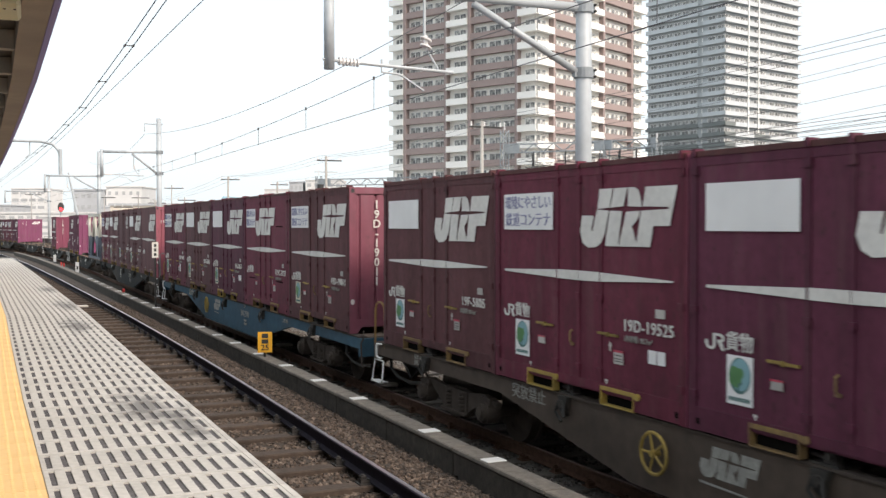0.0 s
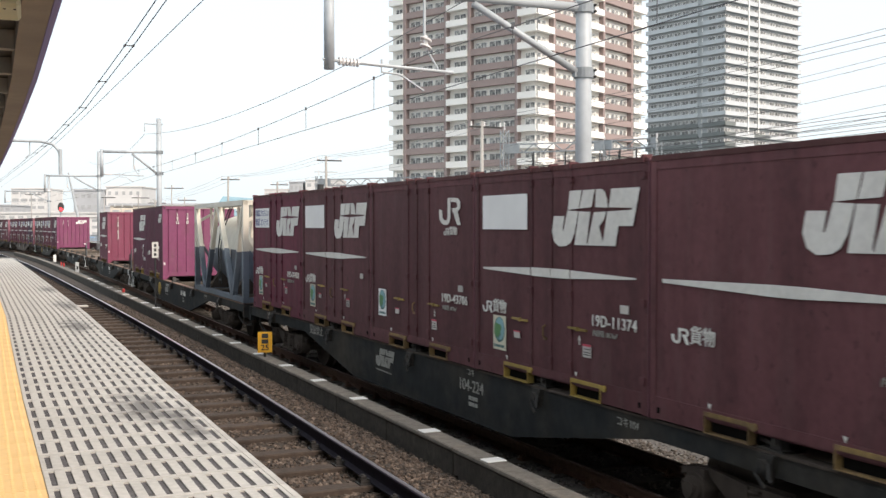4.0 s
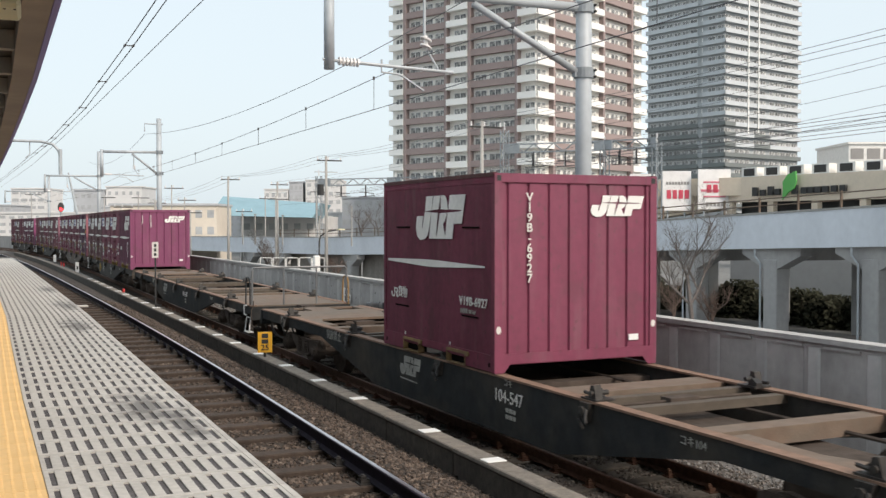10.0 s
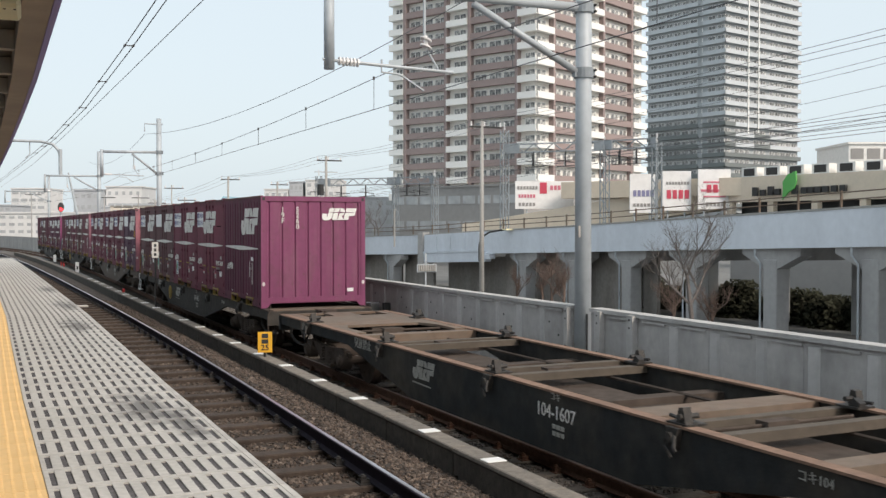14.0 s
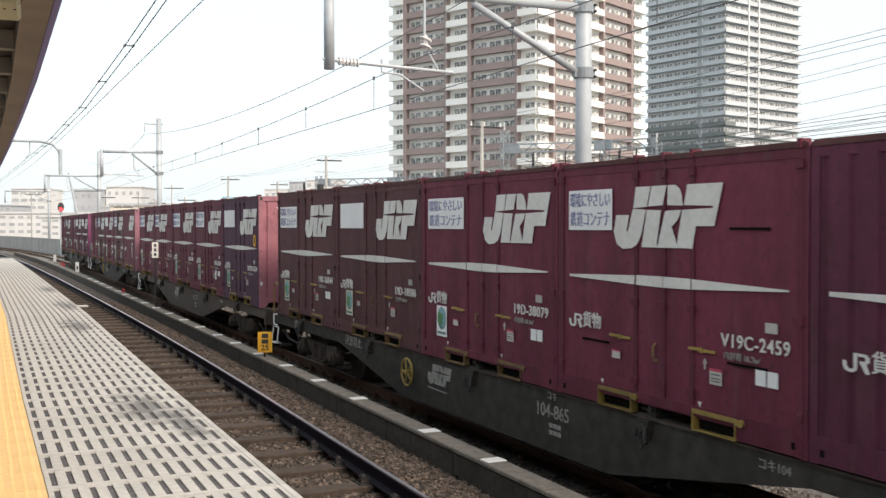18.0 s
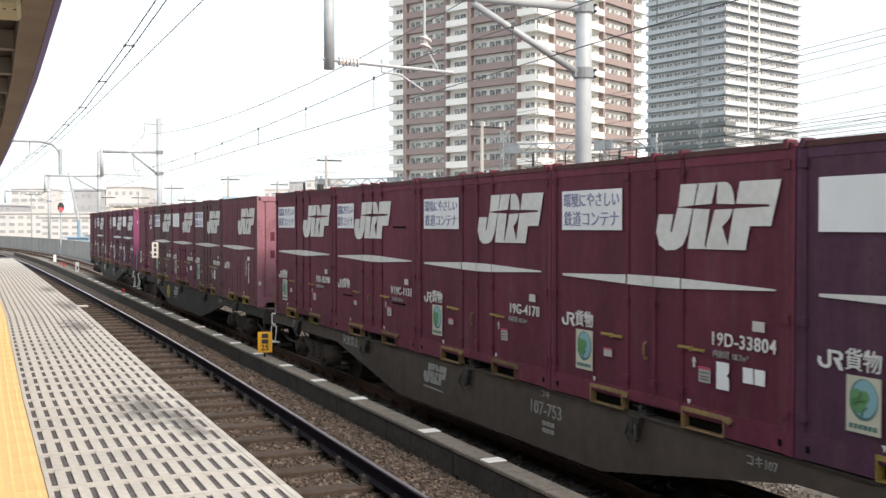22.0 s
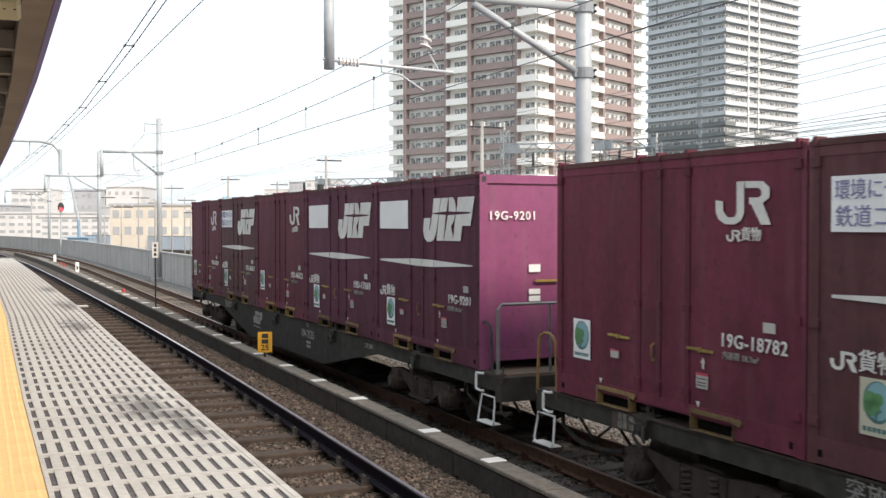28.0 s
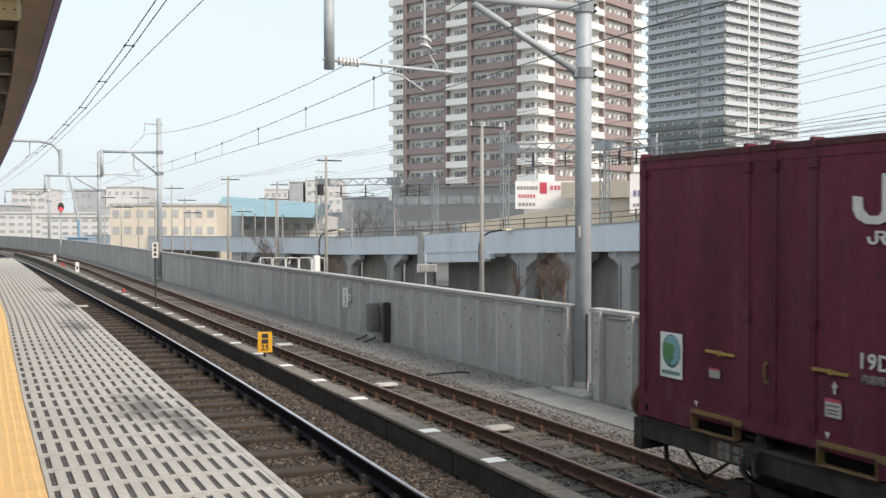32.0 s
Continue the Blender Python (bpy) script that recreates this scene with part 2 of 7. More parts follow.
    "sign_yellow": stuff_mat("yellow_board", (0.80, 0.42, 0.03), 0.6, grain=0.05, stain=0.25, stain_scale=3, bump=0.0),
    # Near-black for pockets, holes and slots: their inner shade as a colour.
    "void": stuff_mat("opening_shade_black", (0.010, 0.009, 0.008), 1.0, spec=0.0, grain=0.3, stain=0.3, bump=0.0),
    "black": plain("black_paint", (0.03, 0.03, 0.03)),
    "sign_green": plain("sign_green", (0.10, 0.42, 0.10)),
    "sign_red": plain("sign_red", (0.55, 0.06, 0.10)),
    "sign_pink": plain("sign_pink", (0.60, 0.18, 0.24)),
    "crane_blue": plain("crane_blue", (0.22, 0.34, 0.46)),
    "tank_cream": stuff_mat("cream_tank", (0.67, 0.63, 0.54), 0.5, grain=0.06, scale=3, stain=0.4, stain_scale=0.9, stain_color=(0.36, 0.32, 0.27), streak=0.3),
    "tank_grimy": stuff_mat("stained_blue_tank", (0.10, 0.13, 0.175), 0.6, grain=0.15, scale=4, stain=1.0, stain_scale=0.8, stain_color=(0.085, 0.065, 0.055), streak=0.4),
    "tank_blue": stuff_mat("blue_tank", (0.12, 0.148, 0.185), 0.55, grain=0.1, scale=3, stain=0.6, stain_scale=0.9, stain_color=(0.07, 0.06, 0.055), streak=0.3),
}
def add_stain(m, spots, color, strength=0.75):
    """Dirt patches with ragged edges at fixed places (x, y, size)."""
    n, l = m.node_tree.nodes, m.node_tree.links
    b = n["Principled BSDF"]
    src = b.inputs["Base Color"].links[0].from_socket
    geo = n.new("ShaderNodeNewGeometry")
    nz = n.new("ShaderNodeTexNoise")
    nz.inputs["Scale"].default_value, nz.inputs["Detail"].default_value = 5.0, 5
    l.new(geo.outputs["Position"], nz.inputs["Vector"])
    for x, y, z, sx, sy in spots:
        off = n.new("ShaderNodeVectorMath")
        off.operation = "SUBTRACT"
        off.inputs[1].default_value = (x, y, z)
        l.new(geo.outputs["Position"], off.inputs[0])
        sc = n.new("ShaderNodeVectorMath")
        sc.operation = "DIVIDE"
        sc.inputs[1].default_value = (sx, sy, 1.0)
        l.new(off.outputs[0], sc.inputs[0])
        ln = n.new("ShaderNodeVectorMath")
        ln.operation = "LENGTH"
        l.new(sc.outputs[0], ln.inputs[0])
        ad = n.new("ShaderNodeMath")
        ad.operation = "MULTIPLY_ADD"
        ad.inputs[1].default_value = 2.4
        l.new(nz.outputs[0], ad.inputs[0])
        l.new(ln.outputs["Value"], ad.inputs[2])
        mr = n.new("ShaderNodeMapRange")
        mr.inputs[1].default_value, mr.inputs[2].default_value = 1.45, 2.3
        mr.inputs[3].default_value, mr.inputs[4].default_value = strength, 0.0
        l.new(ad.outputs[0], mr.inputs[0])
        mx = n.new("ShaderNodeMix")
        mx.data_type = "RGBA"
        mx.inputs[7].default_value = (*color, 1)
        l.new(mr.outputs[0], mx.inputs[0])
        l.new(src, mx.inputs[6])
        src = mx.outputs[2]
    l.new(src, b.inputs["Base Color"])


add_stain(M["panel"], [(1.30, 8.3, PLAT_Z, 0.24, 1.0), (1.44, 7.5, PLAT_Z, 0.16, 0.7), (1.47, 15.5, PLAT_Z, 0.24, 1.2), (1.7, 19.5, PLAT_Z, 0.2, 1.3), (1.75, 24.5, PLAT_Z, 0.2, 1.2)], (0.14, 0.133, 0.125), 0.85)
MAROON = {
    "plain": (0.122, 0.027, 0.045), "umber": (0.080, 0.034, 0.032), "plum": (0.118, 0.027, 0.055), "purple": (0.094, 0.026, 0.046), "brown": (0.097, 0.041, 0.044), "faded": (0.17, 0.055, 0.068),
    "red": (0.155, 0.034, 0.046), "violet": (0.076, 0.033, 0.058), "magenta": (0.155, 0.032, 0.062), "pink": (0.165, 0.083, 0.103),
    "patchy": (0.128, 0.046, 0.056), "pinkpatch": (0.172, 0.092, 0.112)}
# Ends: side paint multiplied up for daylight; the pink ones are faded too.
END_LIGHT = {"pink": (2.02, 1.67, 1.58), "pinkpatch": (1.76, 1.63, 1.63), "magenta": (1.41, 1.76, 2.20), "red": (1.23, 1.76, 1.85), "faded": (1.58, 1.54, 1.63), "plain": (1.54, 1.58, 1.76)}
for key, c in MAROON.items():
    c = tuple(v * k for v, k in zip(c, (1.10, 1.0, 1.03)))
    M["c_" + key] = stuff_mat("maroon_paint_" + key, tuple(v * 1.12 for v in c), 0.68, spec=0.22, grain=0.13, scale=11, stain=0.7, stain_scale=2.2, stain_color=tuple(v * 0.60 for v in c), streak=0.16, bump=0.16, bump_scale=7, obrand=0.15)
    e = tuple(min(1, v * k) for v, k in zip(c, END_LIGHT.get(key, (1.6, 1.7, 2.0))))
    M["e_" + key] = stuff_mat("lit_end_paint_" + key, e, 0.5, grain=0.10, scale=9, stain=0.5, stain_scale=1.2, stain_color=tuple(v * 0.68 for v in e), streak=0.15, bump=0.16, bump_scale=7)



def weather(m, dust, rust):
    """Rain streaks of pale dust and small dark scuffs over the coat."""
    n, l = m.node_tree.nodes, m.node_tree.links
    b = n["Principled BSDF"]
    src = b.inputs["Base Color"].links[0].from_socket
    co = n.new("ShaderNodeTexCoord")
    for scale, stretch, lo, hi, amount, color in ((4.5, (1, 1, 0.13), 0.54, 0.74, 0.34, dust), (2.6, (1, 1, 0.7), 0.58, 0.66, 0.30, rust), (16.0, (1, 1, 0.6), 0.63, 0.68, 0.55, rust)):
        mp = n.new("ShaderNodeMapping")
        mp.inputs["Scale"].default_value = stretch
        off = n.new("ShaderNodeObjectInfo")
        add = n.new("ShaderNodeVectorMath")
        add.operation = "ADD"
        l.new(co.outputs["Object"], mp.inputs[0])
        rnd = n.new("ShaderNodeCombineXYZ")
        big = n.new("ShaderNodeMath")
        big.operation = "MULTIPLY"
        big.inputs[1].default_value = 37.0
        l.new(off.outputs["Random"], big.inputs[0])
        l.new(big.outputs[0], rnd.inputs[0])
        l.new(mp.outputs[0], add.inputs[0])
        l.new(rnd.outputs[0], add.inputs[1])
        nz = n.new("ShaderNodeTexNoise")
        nz.inputs["Scale"].default_value, nz.inputs["Detail"].default_value = scale, 7
        l.new(add.outputs[0], nz.inputs["Vector"])
        mr = n.new("ShaderNodeMapRange")
        mr.inputs[1].default_value, mr.inputs[2].default_value = lo, hi
        mr.inputs[3].default_value, mr.inputs[4].default_value = 0.0, amount
        l.new(nz.outputs[0], mr.inputs[0])
        mx = n.new("ShaderNodeMix")
        mx.data_type = "RGBA"
        mx.inputs[7].default_value = (*color, 1)
        l.new(mr.outputs[0], mx.inputs[0])
        l.new(src, mx.inputs[6])
        src = mx.outputs[2]
    l.new(src, b.inputs["Base Color"])


for key in MAROON:
    weather(M["c_" + key], (0.15, 0.085, 0.085), (0.055, 0.024, 0.026))
    weather(M["e_" + key], (0.24, 0.13, 0.15), (0.12, 0.05, 0.06))

# ---- mesh helpers ----


def box(bm, x0, x1, y0, y1, z0, z1):
    v = [bm.verts.new(p) for p in ((x0, y0, z0), (x1, y0, z0), (x1, y1, z0), (x0, y1, z0), (x0, y0, z1), (x1, y0, z1), (x1, y1, z1), (x0, y1, z1))]
    for f in ((3, 2, 1, 0), (4, 5, 6, 7), (0, 1, 5, 4), (1, 2, 6, 5), (2, 3, 7, 6), (3, 0, 4, 7)):
        bm.faces.new([v[i] for i in f])


def rod(bm, p, q, r, seg=8, r2=None):
    """A round bar from p to q."""
    p, q = Vector(p), Vector(q)
    d = (q - p).normalized()
    a = d.orthogonal().normalized()
    b = d.cross(a)
    r2 = r if r2 is None else r2
    lo, hi = [], []
    for i in range(seg):
        w = 2 * math.pi * i / seg
        u = a * math.cos(w) + b * math.sin(w)
        lo.append(bm.verts.new(p + u * r))
        hi.append(bm.verts.new(q + u * r2))
    for i in range(seg):
        j = (i + 1) % seg
        bm.faces.new((lo[i], lo[j], hi[j], hi[i]))
    bm.faces.new(lo[::-1])
    bm.faces.new(hi)


def bent(bm, pts, r, seg=6):
    """One round bar through all pts."""
    pts = [Vector(p) for p in pts]
    rings = []
    a = (pts[1] - pts[0]).orthogonal().normalized()
    for i, p in enumerate(pts):
        d = (pts[min(i + 1, len(pts) - 1)] - pts[max(i - 1, 0)]).normalized()
        a = (a - d * a.dot(d)).normalized()
        b = d.cross(a)
        rings.append([bm.verts.new(p + (a * math.cos(2 * math.pi * k / seg) + b * math.sin(2 * math.pi * k / seg)) * r) for k in range(seg)])
    for s, t in zip(rings, rings[1:]):
        for k in range(seg):
            j = (k + 1) % seg
            bm.faces.new((s[k], s[j], t[j], t[k]))
    bm.faces.new(rings[0][::-1])
    bm.faces.new(rings[-1])


def prism(bm, pts, axis, a0, a1):
    """The polygon pts pushed along an axis from a0 to a1. pts hold the other two coordinates in x, y, z order."""
    def at(p, a):
        c = list(p)
        c.insert(axis, a)
        return c
    lo = [bm.verts.new(at(p, a0)) for p in pts]
    hi = [bm.verts.new(at(p, a1)) for p in pts]
    n = len(pts)
    bm.faces.new(lo)
    bm.faces.new(hi[::-1])
    for i in range(n):
        j = (i + 1) % n
        bm.faces.new((lo[j], lo[i], hi[i], hi[j]))


def finish(bm, name, mat, smooth=False, bevel=0.0):
    bmesh.ops.recalc_face_normals(bm, faces=bm.faces)
    if bevel:
        bmesh.ops.bevel(bm, geom=bm.edges[:], offset=bevel, segments=1, affect="EDGES")
    me = bpy.data.meshes.new(name)
    bm.to_mesh(me)
    bm.free()
    for p in me.polygons:
        p.use_smooth = smooth
    me.materials.append(mat if not isinstance(mat, str) else M[mat])
    return me


def part(name, bm, mat, parent=None, label="", smooth=False, bevel=0.0, m=None):
    """One mesh object, under its thing where a parent is given."""
    ob = new(name, bm if isinstance(bm, bpy.types.Mesh) else finish(bm, name, mat, smooth, bevel))
    ob.parent = parent
    if m is not None:
        ob.matrix_basis = m
    if label:
        ob["label"] = label
    return ob


def thing(name, label, category, group="", m=None):
    ob = tagged(new(name), label, category, group)
    if m is not None:
        ob.matrix_basis = m
    return ob


MESHES = {}


def shared(key, build, mat, smooth=False, bevel=0.0):
    """A mesh built once under a key and shared by all pieces alike."""
    if key not in MESHES:
        bm = bmesh.new()
        build(bm)
        MESHES[key] = finish(bm, key.split("|")[0], mat, smooth, bevel)
    return MESHES[key]


def boxpart(name, dims, mat, parent, label="", bevel=0.0):
    bm = bmesh.new()
    box(bm, *dims)
    return part(name, bm, mat, parent, label, bevel=bevel)


def lettering(name, body, size, mat, parent, m, label="", extrude=0.004, squeeze=1.0, align="CENTER", bold=0.012, space=1.0):
    """Words in the built-in font, as a thin mesh. The text lies in the xy plane of the pose m."""
    cu = bpy.data.curves.new(name, "FONT")
    cu.body, cu.size, cu.extrude, cu.align_x, cu.align_y = body, size, extrude, align, "CENTER"
    cu.resolution_u, cu.space_character = 3, space
    cu.offset = size * bold
    tmp = bpy.data.objects.new("letters", cu)
    me = tmp.to_mesh().copy()
    tmp.to_mesh_clear()
    bpy.data.objects.remove(tmp)
    bpy.data.curves.remove(cu)
    me.transform(Matrix.Diagonal((squeeze, 1, 1, 1)))
    me.materials.clear()
    me.materials.append(M[mat])
    return part(name, me, mat, parent, label, m=m)


# ---- the lines of the two tracks ----
FAR_Y = (-80, 0, 20, 35, 50, 67, 85, 104, 124, 145, 170, 200, 240, 300)
FAR_X = (7.2, 7.2, 7.23, 7.4, 7.72, 8.0, 8.05, 7.6, 6.3, 3.95, -0.2, -7.0, -19.0, -43.0)
NEAR_Y = (-80, 0, 8, 14, 22, 31, 40, 49, 67, 76, 95, 120, 160, 220)
NEAR_X = (2.75, 2.9, 3.03, 3.22, 3.34, 3.37, 3.34, 3.3, 3.1, 2.9, 2.2, 0.4, -5.0, -17.0)


def smooth_line(ys, xs):
    g = np.arange(-80.0, 240.0, 0.5)
    x = np.interp(g, ys, xs)
    k = np.hanning(33)
    x = np.convolve(np.pad(x, 16, mode="edge"), k / k.sum(), mode="valid")
    return g, x


FAR_LINE, NEAR_LINE = smooth_line(FAR_Y, FAR_X), smooth_line(NEAR_Y, NEAR_X)
_len = np.concatenate([[0], np.cumsum(np.hypot(np.diff(FAR_LINE[0]), np.diff(FAR_LINE[1])))])
FAR_ARC = _len - np.interp(0.0, FAR_LINE[0], _len)


def on_far(s):
    """The point of the far track's centre line at arc length s (0 abreast of the camera)."""
    y = float(np.interp(s, FAR_ARC, FAR_LINE[0]))
    return float(np.interp(y, FAR_LINE[0], FAR_LINE[1])), y


def far_x(y):
    return float(np.interp(y, FAR_LINE[0], FAR_LINE[1]))


def near_x(y):
    return float(np.interp(y, NEAR_LINE[0], NEAR_LINE[1]))


def edge_x(y):
    """The platform's edge."""
    return float(np.interp(y, (-30, 5.2, 9.1, 13.5, 17.6, 23.9, 32.9, 44, 52), (1.45, 1.58, 1.63, 1.72, 1.81, 1.87, 1.95, 1.99, 1.97)))


def sweep(bm, profile, xs, ys, z=0.0, cap=True):
    """A profile of (offset, height) carried along a line on the ground."""
    rows = []
    for x, y in zip(xs, ys):
        rows.append([bm.verts.new((x + o, y, z + h)) for o, h in profile])
    n = len(profile)
    for a, b in zip(rows, rows[1:]):
        for i in range(n):
            j = (i + 1) % n
            bm.faces.new((a[i], a[j], b[j], b[i]))
    if cap:
        bm.faces.new(rows[0][::-1])
        bm.faces.new(rows[-1])

# ---- ground: one sheet from the track bed down to the street and on to the horizon ----
rng = random.Random(4)


def ground_sheet():
    bm = bmesh.new()
    ys = [-400, -60] + list(range(-20, 61, 4)) + list(range(70, 241, 10)) + [400, 3000]
    rows = []
    for y in ys:
        yy = min(max(y, -80), 239)
        n, f = near_x(yy), far_x(yy)
        mid = n + (f - n) * 0.43
        xs = [-3000, -300, -12, n - 2.2, n - 1.3, n + 0.62, n + 0.68, n + 0.98, mid - 0.12, mid + 0.15, f - 1.3, f + 1.4, 9.75, 10.1, 11.5, 300, 3000]
        zs = [-4.6, -4.6, 0.1, 0.15, 0.27, 0.27, 0.345, 0.345, 0.15, -0.205, -0.205, -0.205, -0.12, -0.12, -4.6, -4.6, -4.6]
        if yy > 95:
            shift = f - far_x(95)
            xs[12], xs[13], xs[14] = 9.75 + shift, 10.1 + shift, 11.5 + shift
            xs[11] = min(xs[11], xs[12] - 0.3)
        rows.append([bm.verts.new((x, y, z)) for x, z in zip(xs, zs)])
    for a, b in zip(rows, rows[1:]):
        for i in range(len(a) - 1):
            bm.faces.new((a[i], a[i + 1], b[i + 1], b[i]))
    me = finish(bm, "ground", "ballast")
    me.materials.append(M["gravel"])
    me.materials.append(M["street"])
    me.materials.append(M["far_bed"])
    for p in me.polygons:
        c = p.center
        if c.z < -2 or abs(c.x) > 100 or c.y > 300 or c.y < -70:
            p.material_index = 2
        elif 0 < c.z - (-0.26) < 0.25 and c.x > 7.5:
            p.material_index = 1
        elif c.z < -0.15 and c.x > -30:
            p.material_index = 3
        p.use_smooth = False
    return tagged(new("ground", me), "brown track ballast falling to the street below", "ground", kind="structure")


ground_sheet()

LINE_Y = [-60 + 2.0 * i for i in range(145)]
RAIL = [(-0.0625, -0.16), (0.0625, -0.16), (0.0625, -0.148), (0.012, -0.125), (0.01, -0.045), (0.032, -0.03), (0.032, -0.004),
        (-0.032, -0.004), (-0.032, -0.03), (-0.01, -0.045), (-0.012, -0.125), (-0.0625, -0.148)]
HEAD = [(-0.014, -0.0038), (0.03, -0.0038), (0.027, 0.0), (-0.012, 0.0)]
for nm, fx, z, web, head in (("near", near_x, NEAR_Z, "rail_dark", "rail_head"), ("far", far_x, 0.0, "rail_web", "rail_head_dull")):
    for side in (-1, 1):
        rail = thing("rail", "steel rail on wooden sleepers, polished on its head" if nm == "near" else "rusty steel rail on wooden sleepers", "rail", "rails")
        xs = [fx(y) + side * 0.5655 for y in LINE_Y]
        bm = bmesh.new()
        sweep(bm, RAIL, xs, LINE_Y, z)
        part("rail_web", bm, web, rail)
        bm = bmesh.new()
        sweep(bm, HEAD, xs, LINE_Y, z)
        part("rail_head", bm, head, rail)

# sleepers, each with its two plates and clips
sleep_mesh = shared("sleeper", lambda bm: box(bm, -1.05, 1.05, -0.11, 0.11, -0.30, -0.17), "sleeper", bevel=0.012)
sleep_mesh2 = shared("sleeper|grey", lambda bm: box(bm, -1.05, 1.05, -0.11, 0.11, -0.30, -0.17), "sleeper_grey", bevel=0.012)


def plates(bm):
    for sx in (-0.5655, 0.5655):
        box(bm, sx - 0.16, sx + 0.16, -0.075, 0.075, -0.171, -0.158)
        for d in (-0.1, 0.1):
            box(bm, sx + d * 0.95 - 0.045, sx + d * 0.95 + 0.045, -0.04, 0.04, -0.16, -0.12)
            rod(bm, (sx + d * 1.1, 0.0, -0.16), (sx + d * 1.1, 0.0, -0.075), 0.02, 6)
            rod(bm, (sx + d * 1.1, 0.0, -0.115), (sx + d * 1.1, 0.0, -0.09), 0.036, 6)


plate_mesh = shared("rail_fastening", plates, "lock_iron")
plate_far = shared("rail_fastening|far", plates, "rail_web")
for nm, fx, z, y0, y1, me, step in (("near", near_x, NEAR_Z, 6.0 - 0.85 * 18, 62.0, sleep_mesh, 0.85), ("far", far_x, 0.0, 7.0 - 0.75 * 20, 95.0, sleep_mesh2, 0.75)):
    bed = tagged(new(nm + "_track_bed"), "row of weathered wooden sleepers in ballast", "sleepers", kind="structure")
    y = y0
    while y < y1:
        a = math.atan2(fx(y + 0.5) - fx(y - 0.5), 1.0)
        mm = pose(fx(y) + rng.uniform(-0.02, 0.02), y + rng.uniform(-0.03, 0.03), z, 0, 0, -math.degrees(a) + rng.uniform(-0.8, 0.8))
        s = part("sleeper", me, "", bed, m=mm)
        if y < 40:
            part("rail_fastening", plate_mesh if nm == "near" else plate_far, "", s)
        y += step


def stones(name, n, spots, size, mat, label):
    """Loose stones strewn over spots (a function that gives a place)."""
    r = random.Random(11)
    verts, faces = [], []
    base = [(1, 0, 0), (-1, 0, 0), (0, 1, 0), (0, -1, 0), (0, 0, 1), (0, 0, -1)]
    tri = [(0, 2, 4), (2, 1, 4), (1, 3, 4), (3, 0, 4), (2, 0, 5), (1, 2, 5), (3, 1, 5), (0, 3, 5)]
    for i in range(n):
        x, y, z = spots(r)
        e = Euler((r.uniform(0, 6), r.uniform(0, 6), r.uniform(0, 6))).to_matrix()
        s = r.uniform(*size)
        k = len(verts)
        for b in base:
            p = e @ Vector([c * s * r.uniform(0.65, 1.2) for c in b])
            verts.append((x + p.x, y + p.y, z + p.z * 0.75))
        faces += [(k + a, k + b, k + c) for a, b, c in tri]
    me = bpy.data.meshes.new(name)
    me.from_pydata(verts, [], faces)
    me.materials.append(M[mat])
    return tagged(new(name, me), label, "gravel", kind="stuff")


def near_spot(r):
    y = 6 + 30 * r.random() ** 1.7
    n, f = near_x(y), far_x(y)
    x = r.uniform(n - 1.2, n + 0.43 * (f - n) - 0.09)
    d = x - n
    z = 0.27 if d < 0.66 else 0.345 if d < 0.98 else 0.345 - 0.195 * (d - 0.98) / (0.43 * (f - n) - 1.10)
    return x, y, z + 0.005


def far_spot(r):
    y = 7 + 34 * r.random() ** 1.5
    f = far_x(y)
    x = r.uniform(f - 1.5, f + 1.5)
    return x, y, -0.195


def side_spot(r):
    y = 9 + 50 * r.random() ** 1.4
    x = r.uniform(far_x(y) + 1.0, 9.7)
    return x, y, -0.198 + max(0.0, x - far_x(y) - 1.4) * 0.075


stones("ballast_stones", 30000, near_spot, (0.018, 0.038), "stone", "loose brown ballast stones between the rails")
stones("ballast_stones", 15000, far_spot, (0.018, 0.036), "stone_far", "loose brown ballast stones between the rails")
stones("grey_gravel", 7000, side_spot, (0.016, 0.034), "stone_grey", "loose grey gravel beside the concrete wall")

# concrete trough between the tracks with white marks on it
kerb = tagged(new("concrete_trough"), "long low concrete cable trough with white marks between the tracks", "cable trough", kind="structure")


def trough_x(y):
    return near_x(y) + (far_x(y) - near_x(y)) * 0.43 + 0.03


ys = [2.0 * i for i in range(-10, 60)]
for i, (ya, yb) in enumerate(zip(ys, ys[1:])):
    if yb > 100:
        break
    bm = bmesh.new()
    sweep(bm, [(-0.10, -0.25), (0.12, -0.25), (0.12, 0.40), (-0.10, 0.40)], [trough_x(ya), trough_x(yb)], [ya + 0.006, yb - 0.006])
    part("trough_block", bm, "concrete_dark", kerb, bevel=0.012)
    bm = bmesh.new()
    sweep(bm, [(-0.12, 0.403), (0.14, 0.403), (0.13, 0.45), (-0.11, 0.45)], [trough_x(ya), trough_x(yb)], [ya + 0.006, yb - 0.006])
    part("trough_lid", bm, "lid", kerb, bevel=0.01)
for y in (9.25, 10.9, 13.36, 15.19, 17.04, 18.83, 20.75, 22.43, 24.35, 26.4, 28.5, 30.6, 32.7, 35, 37, 39, 41.5, 44, 46, 48.5):
    bm = bmesh.new()
    box(bm, -0.10, 0.12, -0.095, 0.095, 0.451, 0.462)
    part("white_mark", bm, "white", kerb, m=pose(trough_x(y), y, 0), bevel=0.006)

